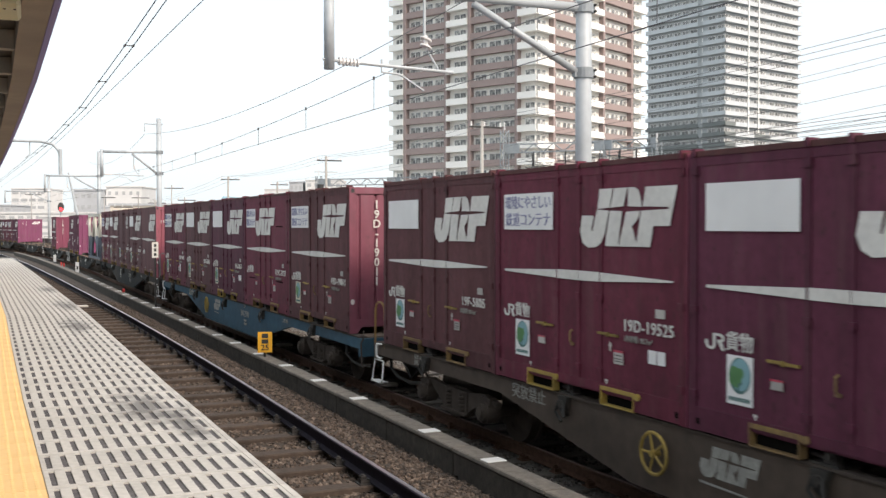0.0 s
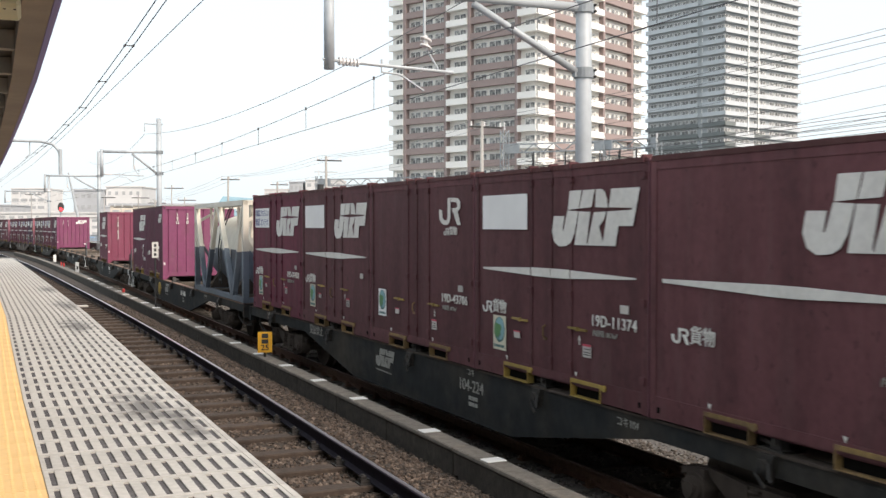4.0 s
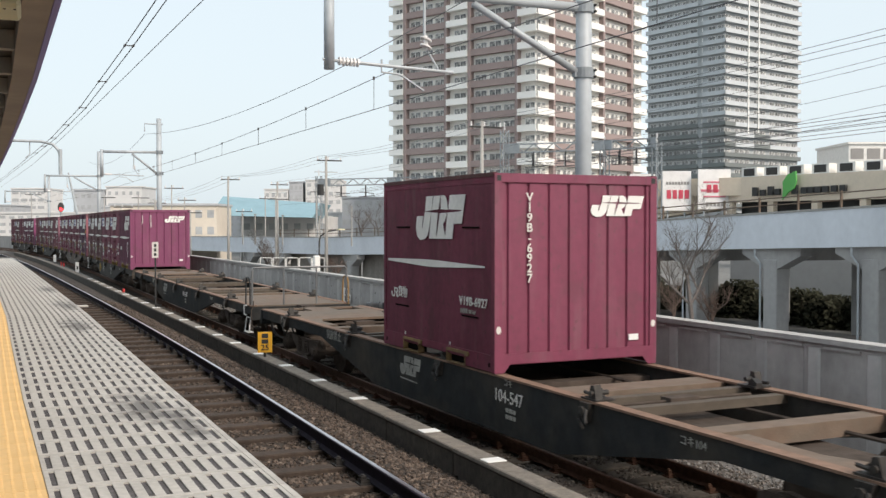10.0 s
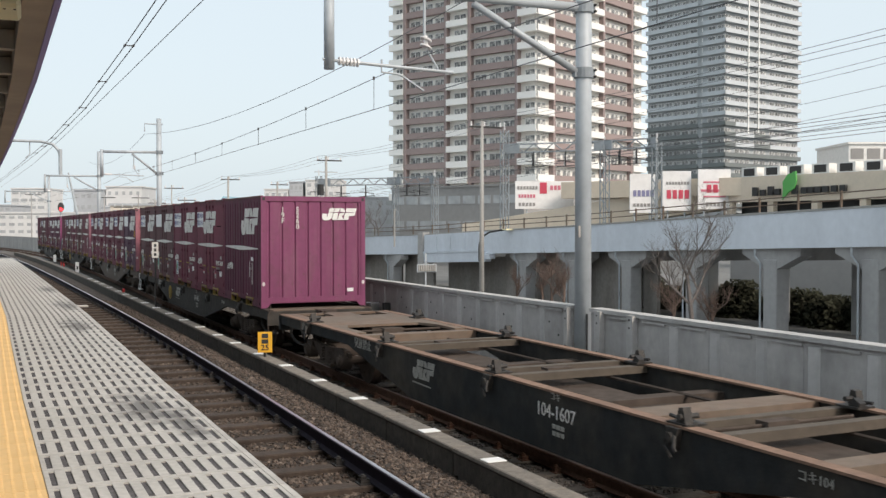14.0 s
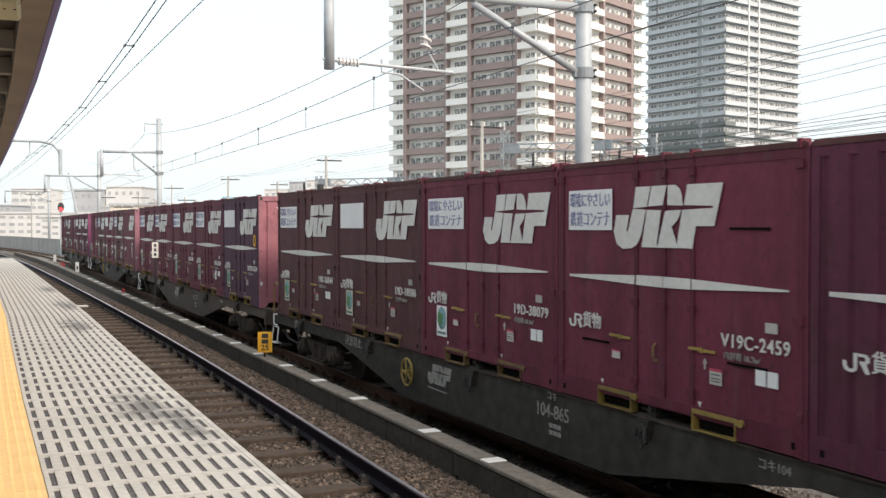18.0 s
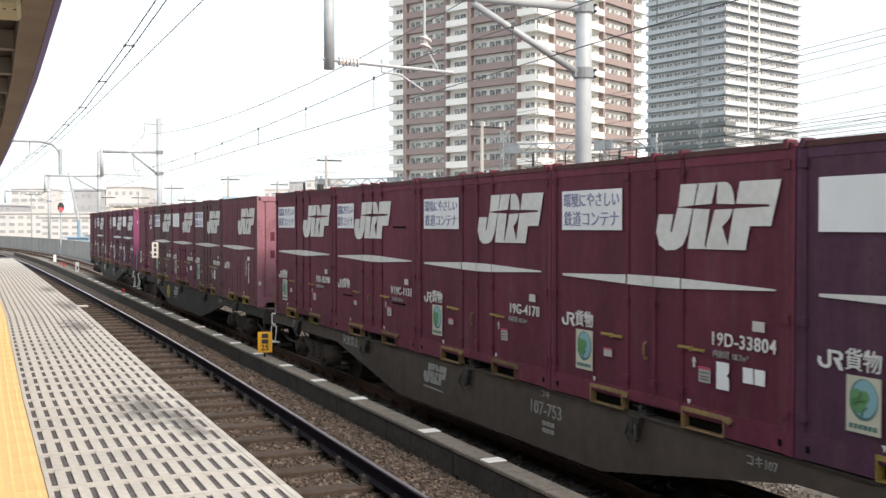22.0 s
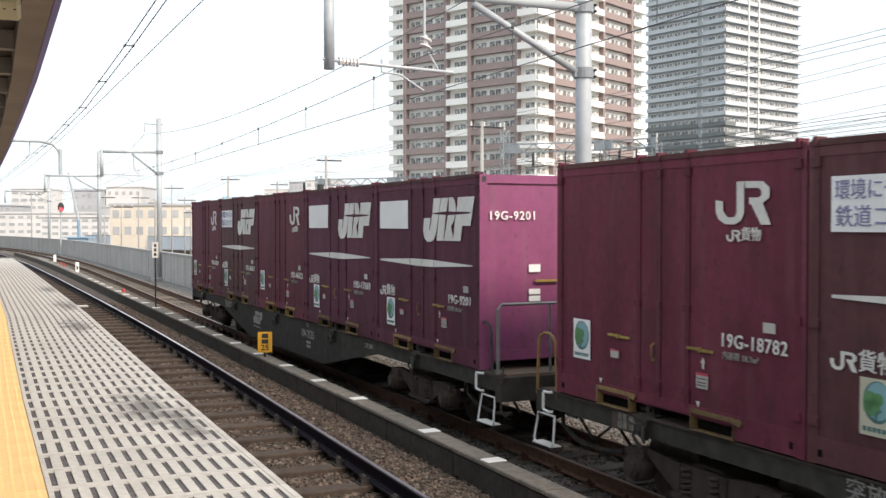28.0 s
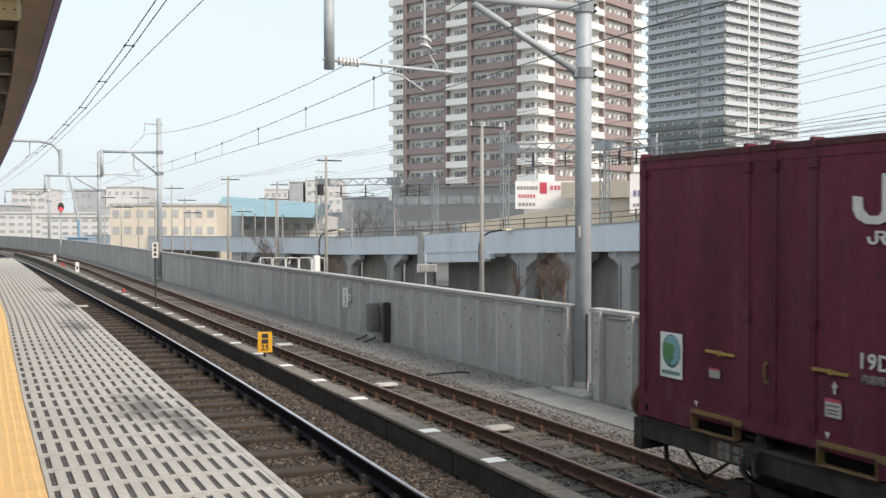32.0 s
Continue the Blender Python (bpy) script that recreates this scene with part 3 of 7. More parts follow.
# ---- platform ----
plat = tagged(new("platform"), "station platform with pale slotted edge panels and a yellow strip", "platform", kind="structure")
pys = [-30 + 1.0 * i for i in range(83)]
bm = bmesh.new()
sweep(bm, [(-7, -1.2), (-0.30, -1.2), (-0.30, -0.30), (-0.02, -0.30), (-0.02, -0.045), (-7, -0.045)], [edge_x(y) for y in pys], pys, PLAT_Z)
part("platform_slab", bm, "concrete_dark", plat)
bm = bmesh.new()
sweep(bm, [(-7, -0.044), (-1.62, -0.044), (-1.62, 0.0), (-7, 0.0)], [edge_x(y) for y in pys], pys, PLAT_Z)
part("platform_paving", bm, "asphalt", plat)


def slotted(bm):
    """A panel 1.18 m by 0.43 m with ten slots along the platform."""
    w, d, n = 1.18, 0.431, 13
    sw, sl = 0.034, 0.355
    z0, z1 = -0.044, 0.0
    pitch = w / n
    box(bm, -w, 0, -d / 2, -sl / 2, z0, z1)
    box(bm, -w, 0, sl / 2, d / 2, z0, z1)
    x = -w
    for i in range(n):
        box(bm, x, x + pitch / 2 - sw / 2, -sl / 2, sl / 2, z0, z1)
        box(bm, x + pitch / 2 + sw / 2, x + pitch, -sl / 2, sl / 2, z0, z1)
        x += pitch


slot_floor = shared("slot_floor", lambda bm: box(bm, -1.17, -0.01, -0.179, 0.179, -0.03, -0.009), "slot")
slot_mesh = shared("edge_panel", slotted, "panel")
lip_mesh = shared("edge_lip", lambda bm: box(bm, -0.005, 0.03, -0.217, 0.217, -0.06, 0.003), "panel")
tact_mesh = shared("tactile_tile", lambda bm: [box(bm, -0.435, 0, -0.217, 0.217, -0.044, 0.002)] + [rod(bm, (-0.40 + 0.06 * i, -0.19 + 0.0543 * j, 0), (-0.40 + 0.06 * i, -0.19 + 0.0543 * j, 0.005), 0.015, 6, 0.011) for i in range(7) for j in range(8)], "yellow")
y = 2.2 - 0.44 * 40
while y < 48:
    a = -math.degrees(math.atan2(edge_x(y + 0.5) - edge_x(y - 0.5), 1.0))
    p = part("edge_panel", slot_mesh, "", plat, m=pose(edge_x(y), y, PLAT_Z, 0, 0, a))
    part("edge_lip", lip_mesh, "", p)
    part("slot_floor", slot_floor, "", p)
    if y < 30:
        part("tactile_tile", tact_mesh, "", plat, m=pose(edge_x(y) - 1.186, y, PLAT_Z, 0, 0, a))
    y += 0.44

# ---- concrete wall beside the far track ----
wall = tagged(new("wall_east"), "weathered grey concrete parapet wall with ribs and a coping", "wall", kind="structure")


def wall_x(y):
    return 9.8 if y < 95 else 9.8 + far_x(min(y, 239)) - far_x(95)


RIB = 0.88
wy = [-20.0, -15.0, -10.0, -5.0, 0.0, 4.0, 8.0, 10.0, 11.86, 13.67, 14.93, 15.52, 15.7 + RIB * 2] + [15.7 + RIB * (2 + 4 * i) for i in range(1, 52)]
for ya, yb in zip(wy, wy[1:]):
    if ya == 14.93:
        continue
    bm = bmesh.new()
    xa, xb = wall_x(ya), wall_x(yb)
    sweep(bm, [(0.0, -0.3), (0.18, -0.3), (0.18, 1.365), (0.0, 1.365)], [xa, xb], [ya + 0.003, yb - 0.003])
    part("wall_panel", bm, "wall", wall)
    bm = bmesh.new()
    sweep(bm, [(-0.045, 1.367), (0.22, 1.367), (0.22, 1.43), (-0.045, 1.43)], [xa, xb], [ya, yb])
    part("coping", bm, "coping", wall)
rib_mesh = shared("wall_rib", lambda bm: prism(bm, [(-0.085, -0.001), (0.085, -0.001), (0.06, -0.022), (-0.06, -0.022)], 2, -0.3, 1.30), "wall_rib")
ledge_mesh = shared("wall_ledge", lambda bm: box(bm, -0.03, -0.001, -0.29, 0.29, 1.30, 1.332), "wall")
for i in range(60):
    y = 15.7 + RIB * i
    if i:
        part("wall_rib", rib_mesh, "", wall, m=pose(wall_x(y), y, 0, 0, 0, -90) @ Matrix.Scale(1.0 + 0.25 * ((i * 7) % 3 - 1), 4, (1, 0, 0)))
    part("wall_ledge", ledge_mesh, "", wall, m=pose(wall_x(y), y + RIB / 2, 0))
    if i % 2 == 0 and i < 20:
        for z in (0.86, 1.08):
            bm = bmesh.new()
            rod(bm, (-0.006, 0, 0), (0.01, 0, 0), 0.02, 8)
            part("tie_hole", bm, "black", wall, m=pose(wall_x(y) - 0.004, y + (0.3 if z < 1 else 0.62), z))
for i in range(8):
    y = 12.67 - 0.95 * i
    part("wall_rib", rib_mesh, "", wall, m=pose(9.8, y, 0, 0, 0, -90) @ Matrix.Scale(1.25, 4, (1, 0, 0)))
    part("wall_ledge", ledge_mesh, "", wall, m=pose(9.8, y + 0.48, 0))
part("wall_ledge", ledge_mesh, "", wall, m=pose(9.8, 14.12, 0))
for y, w in ((15.6, 0.055), (14.6, 0.085), (13.67, 0.085)):
    p = boxpart("wall_post", (9.69, 9.796, y - w, y + w, -0.25, 1.40), "coping", wall)
    for z in (0.58, 0.72, 1.2, 1.33):
        bm = bmesh.new()
        rod(bm, (9.682, y, z), (9.692, y, z), 0.016, 8)
        part("bolt", bm, "black", p)

# ---- viaduct behind the wall ----
via = tagged(new("viaduct"), "grey concrete railway viaduct with a pale blue girder face", "viaduct", kind="structure")
VY = (10, 41.7, 53.4, 75, 91, 103, 122, 150, 230)
VZ = (4.9, 3.85, 3.48, 2.75, 2.23, 1.77, 1.3, 1.1, 0.9)


def via_z(y):
    return float(np.interp(y, VY, VZ))


def via_x(y):
    return float(np.interp(y, (0, 42, 60, 80, 103, 122, 150, 230), (45.5, 46, 47.0, 47.8, 46.2, 41.5, 35, 12)))


def via_run(name, y0, y1, off, mat, step=3.0):
    """A strip of the viaduct from y0 to y1; off: outline as (x offset, height under the parapet's top)."""
    n = max(2, int((y1 - y0) / step) + 1)
    yy = [y0 + (y1 - y0) * i / (n - 1) for i in range(n)]
    bm = bmesh.new()
    rows = []
    for y in yy:
        rows.append([bm.verts.new((via_x(y) + o, y, via_z(y) + h)) for o, h in off])
    m = len(off)
    for a, b in zip(rows, rows[1:]):
        for i in range(m):
            j = (i + 1) % m
            bm.faces.new((a[i], a[j], b[j], b[i]))
    bm.faces.new(rows[0][::-1])
    bm.faces.new(rows[-1])
    return part(name, bm, mat, via)


via_run("girder_face", 10, 91, [(0, -2.2), (0.35, -2.2), (0.35, 0), (0, 0)], "viaduct")
via_run("girder_face", 91.4, 103, [(-0.3, -1.78), (0.35, -1.78), (0.35, 0), (-0.3, 0)], "viaduct")
via_run("girder_ledge", 91.0, 103, [(-0.42, -2.0), (0.35, -2.0), (0.35, -1.79), (-0.42, -1.79)], "viaduct")
via_run("girder_beam", 90.2, 103, [(-0.34, -3.0), (0.35, -3.0), (0.35, -2.01), (-0.34, -2.01)], "viaduct")
via_run("joint_pilaster", 103.05, 103.9, [(-0.45, -3.9), (0.35, -3.9), (0.35, 0.3), (-0.45, 0.3)], "coping")
via_run("girder_bracket", 89.4, 91.0, [(-0.3, -2.75), (0.35, -2.75), (0.35, -2.21), (-0.3, -2.21)], "viaduct")
for y in (94.2, 97.2, 100.2):
    via_run("stiffener", y - 0.05, y + 0.05, [(-0.36, -1.75), (-0.301, -1.75), (-0.301, -0.02), (-0.36, -0.02)], "viaduct")
via_run("girder_face", 103.3, 200, [(0, -2.1), (0.35, -2.1), (0.35, 0), (0, 0)], "viaduct")
via_run("deck_slab", 10, 200, [(0.4, -2.1), (11, -2.1), (11, -1.3), (0.4, -1.3)], "viaduct_grey")
via_run("far_parapet", 10, 200, [(10.7, -1.3), (11, -1.3), (11, 0), (10.7, 0)], "viaduct")
via_run("coping", 10, 200, [(-0.06, 0.005), (0.4, 0.005), (0.4, 0.12), (-0.06, 0.12)], "concrete")
cy = 17.0
while cy < 150:
    if not 90 < cy < 104:
        for o in (0.9, 8.6):
            x, z = via_x(cy) + o, via_z(cy)
            bm = bmesh.new()
            box(bm, x - 0.55, x + 0.55, cy - 0.6, cy + 0.6, -4.6, z - 2.9)
            part("column", bm, "viaduct_grey", via, bevel=0.05)
        bm = bmesh.new()
        x, z = via_x(cy), via_z(cy)
        prism(bm, [(cy - 0.6, z - 3.5), (cy + 0.6, z - 3.5), (cy + 2.6, z - 2.62), (cy + 2.6, z - 2.1), (cy - 2.6, z - 2.1), (cy - 2.6, z - 2.62)], 0, x + 0.4, x + 1.4)
        part("haunch", bm, "viaduct_grey", via)
        bm = bmesh.new()
        box(bm, x + 1.41, x + 8.0, cy - 0.5, cy + 0.5, z - 3.0, z - 2.12)
        part("cross_beam", bm, "viaduct_grey", via)
        if cy < 110:
            bm = bmesh.new()
            bent(bm, [(x + 0.1, cy + 1.1, z - 2.2), (x + 0.1, cy + 1.1, z - 2.7), (x + 0.25, cy + 0.75, z - 3.2), (x + 0.25, cy + 0.75, -4.5)], 0.07)
            part("drain_pipe", bm, "steel", via)
    cy += 8.45

for ya, yb, dx, mt in ((66.3, 68.2, 2.4, "infill"), (68.8, 77, 2.4, "infill"), (77.4, 85.4, 2.4, "infill"), (85.9, 90.9, 2.4, "infill"), (104.5, 109.5, 1.9, "infill"), (110.4, 118, 1.9, "infill"), (118.8, 135, 1.9, "infill"), (91.0, 104.3, 3.6, "infill")):
    bm = bmesh.new()
    xs, zt = [via_x(ya) + dx, via_x(yb) + dx], min(via_z(ya), via_z(yb)) - 2.15
    sweep(bm, [(0, -4.6), (0.3, -4.6), (0.3, zt), (0, zt)], xs, [ya, yb])
    part("infill_wall", bm, mt, via, "stained concrete wall between the columns")

# ---- towers ----


def tower(name, label, corner, left_dir, left_len, right_len, z0, floors, shown, fh, left_bays, right_bays, white, low=0, low_kind="", deep=1.0):
    """A block of flats with two long faces. bays: rows of (width, kind); shown: floors built piece by piece."""
    t = thing(name, label, "tower block")
    c = Vector((*corner, 0))
    l = Vector((*left_dir, 0)).normalized()
    r = Vector((-l.y, l.x, 0))
    if r.x < 0:
        r = -r
    m = Matrix(((l.x, r.x, 0, c.x), (l.y, r.y, 0, c.y), (0, 0, 1, 0), (0, 0, 0, 1)))
    H = z0 + floors * fh
    bm = bmesh.new()
    box(bm, deep, left_len, deep, right_len, z0 - 12, H)
    part("core_wall", bm, white, t, m=m)
    core = white
    for face, length, bays in ((0, left_len, left_bays), (1, right_len, right_bays)):
        total = sum(b[0] for b in bays)
        pos = 0.0
        for bi, (width, kind, *stop) in enumerate(bays):
            w = width * length / total
            a, b = pos, pos + w
            pos = b

            def fbox(bm, u0, u1, d0, d1, h0, h1):
                if face == 0:
                    box(bm, u0, u1, d0, d1, h0, h1)
                else:
                    box(bm, d0, d1, u0, u1, h0, h1)
            fin = KINDS[kind][0]
            if fin:
                for u in (a, b - 0.7):
                    bm = bmesh.new()
                    fbox(bm, u, u + 0.7, -0.05, deep, z0, H)
                    part("fin_wall", bm, fin, t, m=m)

            def balcony(bm):
                o = 0.3 if kind in ("white", "corner") else -0.75 if kind == "notch" else 0.0
                s = 0.0 if o else (0.7 if fin else 0.0)
                fbox(bm, a + s, b - s, -o, 0.14 - o, -0.12, 1.1)
                fbox(bm, a + s, b - s, 0.14 - o, deep, -0.12, 0.1)

            n = max(1, int(w / 3.0))
            ww = (w - 1.6) / n * 0.80

            def window(bm):
                fbox(bm, 0, ww, deep - 0.06, deep + 0.02, 0.25, 2.2)
                for u in (-0.05, ww * 0.48, ww - 0.03):
                    fbox(bm, u, u + 0.11, deep - 0.1, deep - 0.02, 0.25, 2.25)
                fbox(bm, -0.05, ww + 0.05, deep - 0.09, deep - 0.02, 2.2, 2.32)

            key = "%s%d%d" % (label, face, bi)
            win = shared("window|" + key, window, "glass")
            if len(win.materials) < 2:
                win.materials.append(M["rail_white"])
                for p in win.polygons:
                    p.material_index = 1 if p.index >= 6 else 0
            for k in range(shown):
                kk = low_kind if k < (stop[0] if stop else low) else kind
                part("balcony", shared("balcony|" + key + kk, balcony, KINDS[kk][1]), "", t, m=m @ Matrix.Translation((0, 0, z0 + k * fh)))
                for i in range(n):
                    u = a + 0.9 + (w - 1.6) * (i + 0.06) / n
                    part("window", win, "", t, m=m @ Matrix.Translation((u, 0, z0 + k * fh) if face == 0 else (0, u, z0 + k * fh)))
            bm, bg = bmesh.new(), bmesh.new()
            for k in range(shown, floors):
                z = z0 + k * fh
                fbox(bm, a, b, -0.1, 0.14, z - 0.12, z + 1.1)
                fbox(bm, a, b, 0.14, deep, z - 0.12, z + 0.1)
                fbox(bg, a + 0.9, b - 0.9, deep - 0.06, deep + 0.02, z + 0.25, z + 2.2)
            tagged(part("upper_balconies", bm, KINDS[kind][1], t, m=m), kind="stuff")
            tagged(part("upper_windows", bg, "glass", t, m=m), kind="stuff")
    return t, m


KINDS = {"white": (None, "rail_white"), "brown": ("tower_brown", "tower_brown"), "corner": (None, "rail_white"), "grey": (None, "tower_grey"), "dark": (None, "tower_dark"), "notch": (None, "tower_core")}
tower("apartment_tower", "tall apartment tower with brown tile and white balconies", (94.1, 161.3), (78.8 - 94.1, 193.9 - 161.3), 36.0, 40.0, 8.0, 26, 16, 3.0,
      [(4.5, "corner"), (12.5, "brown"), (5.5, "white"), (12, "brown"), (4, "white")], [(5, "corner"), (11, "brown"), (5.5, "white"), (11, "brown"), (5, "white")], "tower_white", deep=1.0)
gt, gm = tower("apartment_tower", "tall grey apartment tower with long balconies", (200.7, 236.2), (195.3 - 200.7, 259.7 - 236.2), 30.0, 38.2, 8.0, 32, 23, 3.0,
               [(8.2, "grey"), (1.8, "notch", 0), (20, "grey")], [(5, "grey", 9), (9, "grey", 6), (8, "grey", 8), (16, "grey", 6)], "tower_core", 9, "dark", deep=1.2)
for u in (10.5, 15.5):
    bm = bmesh.new()
    box(bm, -0.35, -0.1, u, u + 0.4, 30.0, 104.0)
    part("white_pipe", bm, "rail_white", gt, "thin white upright strip", m=gm)

# ---- platform canopy ----
can = tagged(new("platform_canopy"), "brown steel platform canopy with a boxed eave beam", "canopy", kind="structure")


def eave_x(y):
    return float(np.interp(y, (-30, 7, 11, 14.75, 20, 24, 40), (0.46, 0.555, 0.655, 0.715, 0.78, 0.82, 0.95)))


cys = [-30 + 1.0 * i for i in range(71)]
bm = bmesh.new()
sweep(bm, [(-0.19, 0.0), (0.0, 0.0), (0.0, 0.26), (-0.19, 0.26)], [eave_x(y) for y in cys], cys, 4.3)
part("eave_beam", bm, "canopy", can, "brown boxed eave beam")
# Added strip: violet lens fringing along the eave, built as geometry.
bm = bmesh.new()
sweep(bm, [(0.001, -0.012), (0.045, -0.012), (0.045, 0.28), (0.001, 0.28)], [eave_x(y) for y in cys], cys, 4.3)
part("eave_trim", bm, "canopy_fringe", can, "violet strip of lens fringe along the eave")
bm = bmesh.new()
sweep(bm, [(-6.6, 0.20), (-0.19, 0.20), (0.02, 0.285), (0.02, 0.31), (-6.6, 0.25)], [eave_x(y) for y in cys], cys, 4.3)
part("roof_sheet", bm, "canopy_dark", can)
y = -20.0
while y < 36:
    boxpart("rafter", (eave_x(y) - 6.5, eave_x(y) - 0.195, y - 0.06, y + 0.06, 4.33, 4.49), "canopy_light", can)
    y += 1.55
for x in (-0.12, -1.6, -3.4):
    bm = bmesh.new()
    sweep(bm, [(-0.05, 0.0), (0.05, 0.0), (0.05, 0.1), (-0.05, 0.1)], [eave_x(y) - 0.55 + x for y in cys], cys, 4.37)
    part("purlin", bm, "canopy_dark", can)
for y in (-16, -4, 8, 20, 32):
    bm = bmesh.new()
    rod(bm, (-3.2, y, PLAT_Z), (-3.2, y, 4.4), 0.1, 12)
    part("canopy_post", bm, "canopy", can)
spk = thing("loudspeaker", "small beige housing under the canopy eave", "loudspeaker", m=pose(0.27, 7.15, 4.19, 0, 0, -4))
bm = bmesh.new()
box(bm, -0.1, 0.09, -0.28, 0.2, 0, 0.12)
part("housing", bm, "box", spk, bevel=0.02)
boxpart("bracket", (-0.02, 0.02, -0.03, 0.03, 0.12, 0.2), "steel_dark", spk)
for i in range(3):
    bm = bmesh.new()
    rod(bm, (-0.06 + 0.06 * i, -0.2, -0.004), (-0.06 + 0.06 * i, -0.2, 0.004), 0.009, 8)
    part("screw", bm, "steel_dark", spk)

# ---- overhead line masts ----


def insulator(bm, p, q, n=6, r=0.07, core=0.03):
    p, q = Vector(p), Vector(q)
    rod(bm, p, q, core, 8)
    for i in range(n):
        c = p.lerp(q, (i + 0.5) / n)
        d = (q - p).normalized() * 0.012
        rod(bm, c - d, c + d, r, 10)


def band(bm, x, y, z, r):
    rod(bm, (x, y, z - 0.09), (x, y, z + 0.09), r * 1.14, 16)
    box(bm, x - r * 1.4, x + r * 1.4, y - 0.05, y + 0.05, z - 0.08, z + 0.08)


def mast(x, y, top, r, arm_z, arm_x, foot, label, cross=False, plate=False, base=True):
    """A round steel mast with a bracket arm over the track, a strut and a drop post."""
    t = thing("overhead_line_mast", label, "mast", "overhead line masts")
    bm = bmesh.new()
    rod(bm, (x, y, foot), (x, y, top), r, 20, r * 0.9)
    part("pole", bm, "steel", t, smooth=True)
    bm = bmesh.new()
    rod(bm, (arm_x, y, arm_z), (x - r, y, arm_z + 0.04), 0.075, 12)
    part("bracket_arm", bm, "steel", t, smooth=True)
    bm = bmesh.new()
    rod(bm, (x - r - (x - arm_x) * 0.43, y, arm_z - 0.08), (x - r, y, arm_z - 1.08), 0.06, 12)
    part("strut", bm, "steel", t, smooth=True)
    for z in (arm_z + 0.04, arm_z - 1.1):
        bm = bmesh.new()
        band(bm, x, y, z, r)
        cl = part("clamp", bm, "lattice", t)
        for dz in (-0.055, 0.055):
            bm = bmesh.new()
            rod(bm, (x + r * 1.28, y - 0.1, z + dz), (x + r * 1.28, y + 0.1, z + dz), 0.022, 6)
            part("bolt", bm, "steel_dark", cl)
    bm = bmesh.new()
    rod(bm, (arm_x, y, arm_z + 0.1), (arm_x, y, arm_z - 1.33), 0.085, 14)
    part("drop_post", bm, "steel", t, smooth=True)
    bm = bmesh.new()
    rod(bm, (arm_x - 0.1, y, arm_z - 1.18), (arm_x + 0.14, y, arm_z - 1.19), 0.025, 8)
    rod(bm, (arm_x + 0.5, y, arm_z - 1.2), (arm_x + 2.15, y, arm_z - 1.25), 0.028, 8)
    part("steady_arm", bm, "steel", t)
    bm = bmesh.new()
    insulator(bm, (arm_x + 0.14, y, arm_z - 1.19), (arm_x + 0.5, y, arm_z - 1.2))
    part("insulator", bm, "porcelain", t)
    bm = bmesh.new()
    bent(bm, [(arm_x + 0.88, y, arm_z - 1.12), (arm_x + 0.88, y, arm_z - 1.32), (arm_x + 1.2, y, arm_z - 1.34), (arm_x + 1.62, y, arm_z - 1.58)], 0.018)
    part("pull_off_arm", bm, "steel", t)
    bm = bmesh.new()
    rod(bm, (arm_x + 1.63, y, arm_z), (arm_x + 1.63, y, arm_z - 0.68), 0.025, 8)
    rod(bm, (arm_x + 1.68, y, arm_z - 0.92), (arm_x + 1.88, y, arm_z - 1.22), 0.018, 8)
    part("hanger", bm, "steel", t)
    bm = bmesh.new()
    for dz in (-0.74, -0.86):
        rod(bm, (arm_x + 1.65, y, arm_z + dz - 0.012), (arm_x + 1.66, y, arm_z + dz + 0.012), 0.10, 12)
    rod(bm, (arm_x + 1.64, y, arm_z - 0.68), (arm_x + 1.68, y, arm_z - 0.92), 0.035, 8)
    part("insulator", bm, "porcelain", t)
    if cross:
        bm = bmesh.new()
        bent(bm, [(x + 0.2, y, top - 0.3), (x - 0.75, y, top - 0.3), (x - 0.75, y, top - 0.72)], 0.035)
        part("cross_arm", bm, "steel", t)
    if base:
        bm = bmesh.new()
        box(bm, x - 0.4, x + 0.35, y - 0.45, y + 0.45, foot - 0.1, foot + 0.12)
        part("footing", bm, "concrete", t, bevel=0.03)
    else:
        bm = bmesh.new()
        box(bm, x - 0.42, x + 0.5, y - 0.65, y + 0.42, foot - 0.2, foot + 0.08)
        part("footing", bm, "concrete", t, bevel=0.04)
        bm = bmesh.new()
        box(bm, x - 0.17, x + 0.14, y - 0.72, y - 0.42, foot + 0.08, foot + 0.26)
        part("footing_step", bm, "concrete", t, bevel=0.03)
        bm = bmesh.new()
        rod(bm, (x, y, foot + 0.08), (x, y, foot + 0.2), r * 1.12, 20, r * 1.05)
        part("collar", bm, "concrete", t)
        bm = bmesh.new()
        bent(bm, [(x - 0.02, y - r - 0.02, 1.3), (x - 0.02, y - r - 0.02, 0.3), (x - 0.05, y - r - 0.05, foot)], 0.014)
        part("earth_cable", bm, "black", t)
    if plate:
        bm = bmesh.new()
        box(bm, x - r - 0.008, x - r * 0.8, y - r * 0.7, y - r * 0.56, 2.64, 2.84)
        part("number_plate", bm, "sticker", t)
    return t


mast(9.93, 15.4, 9.2, 0.15, 6.62, 5.24, -0.1, "thick galvanised steel mast carrying the overhead line at the wall", plate=True, base=False)
mast(9.73, 57.0, 8.6, 0.15, 6.75, 6.77, -0.1, "galvanised steel mast with bracket arm beside the wall", cross=True)
mast(10.05, 86.5, 8.75, 0.16, 6.75, 6.0, -0.1, "galvanised steel mast with bracket arm beside the wall")
mast(9.3, 128.0, 8.7, 0.16, 6.75, 4.6, -0.1, "far galvanised steel mast beside the curve")

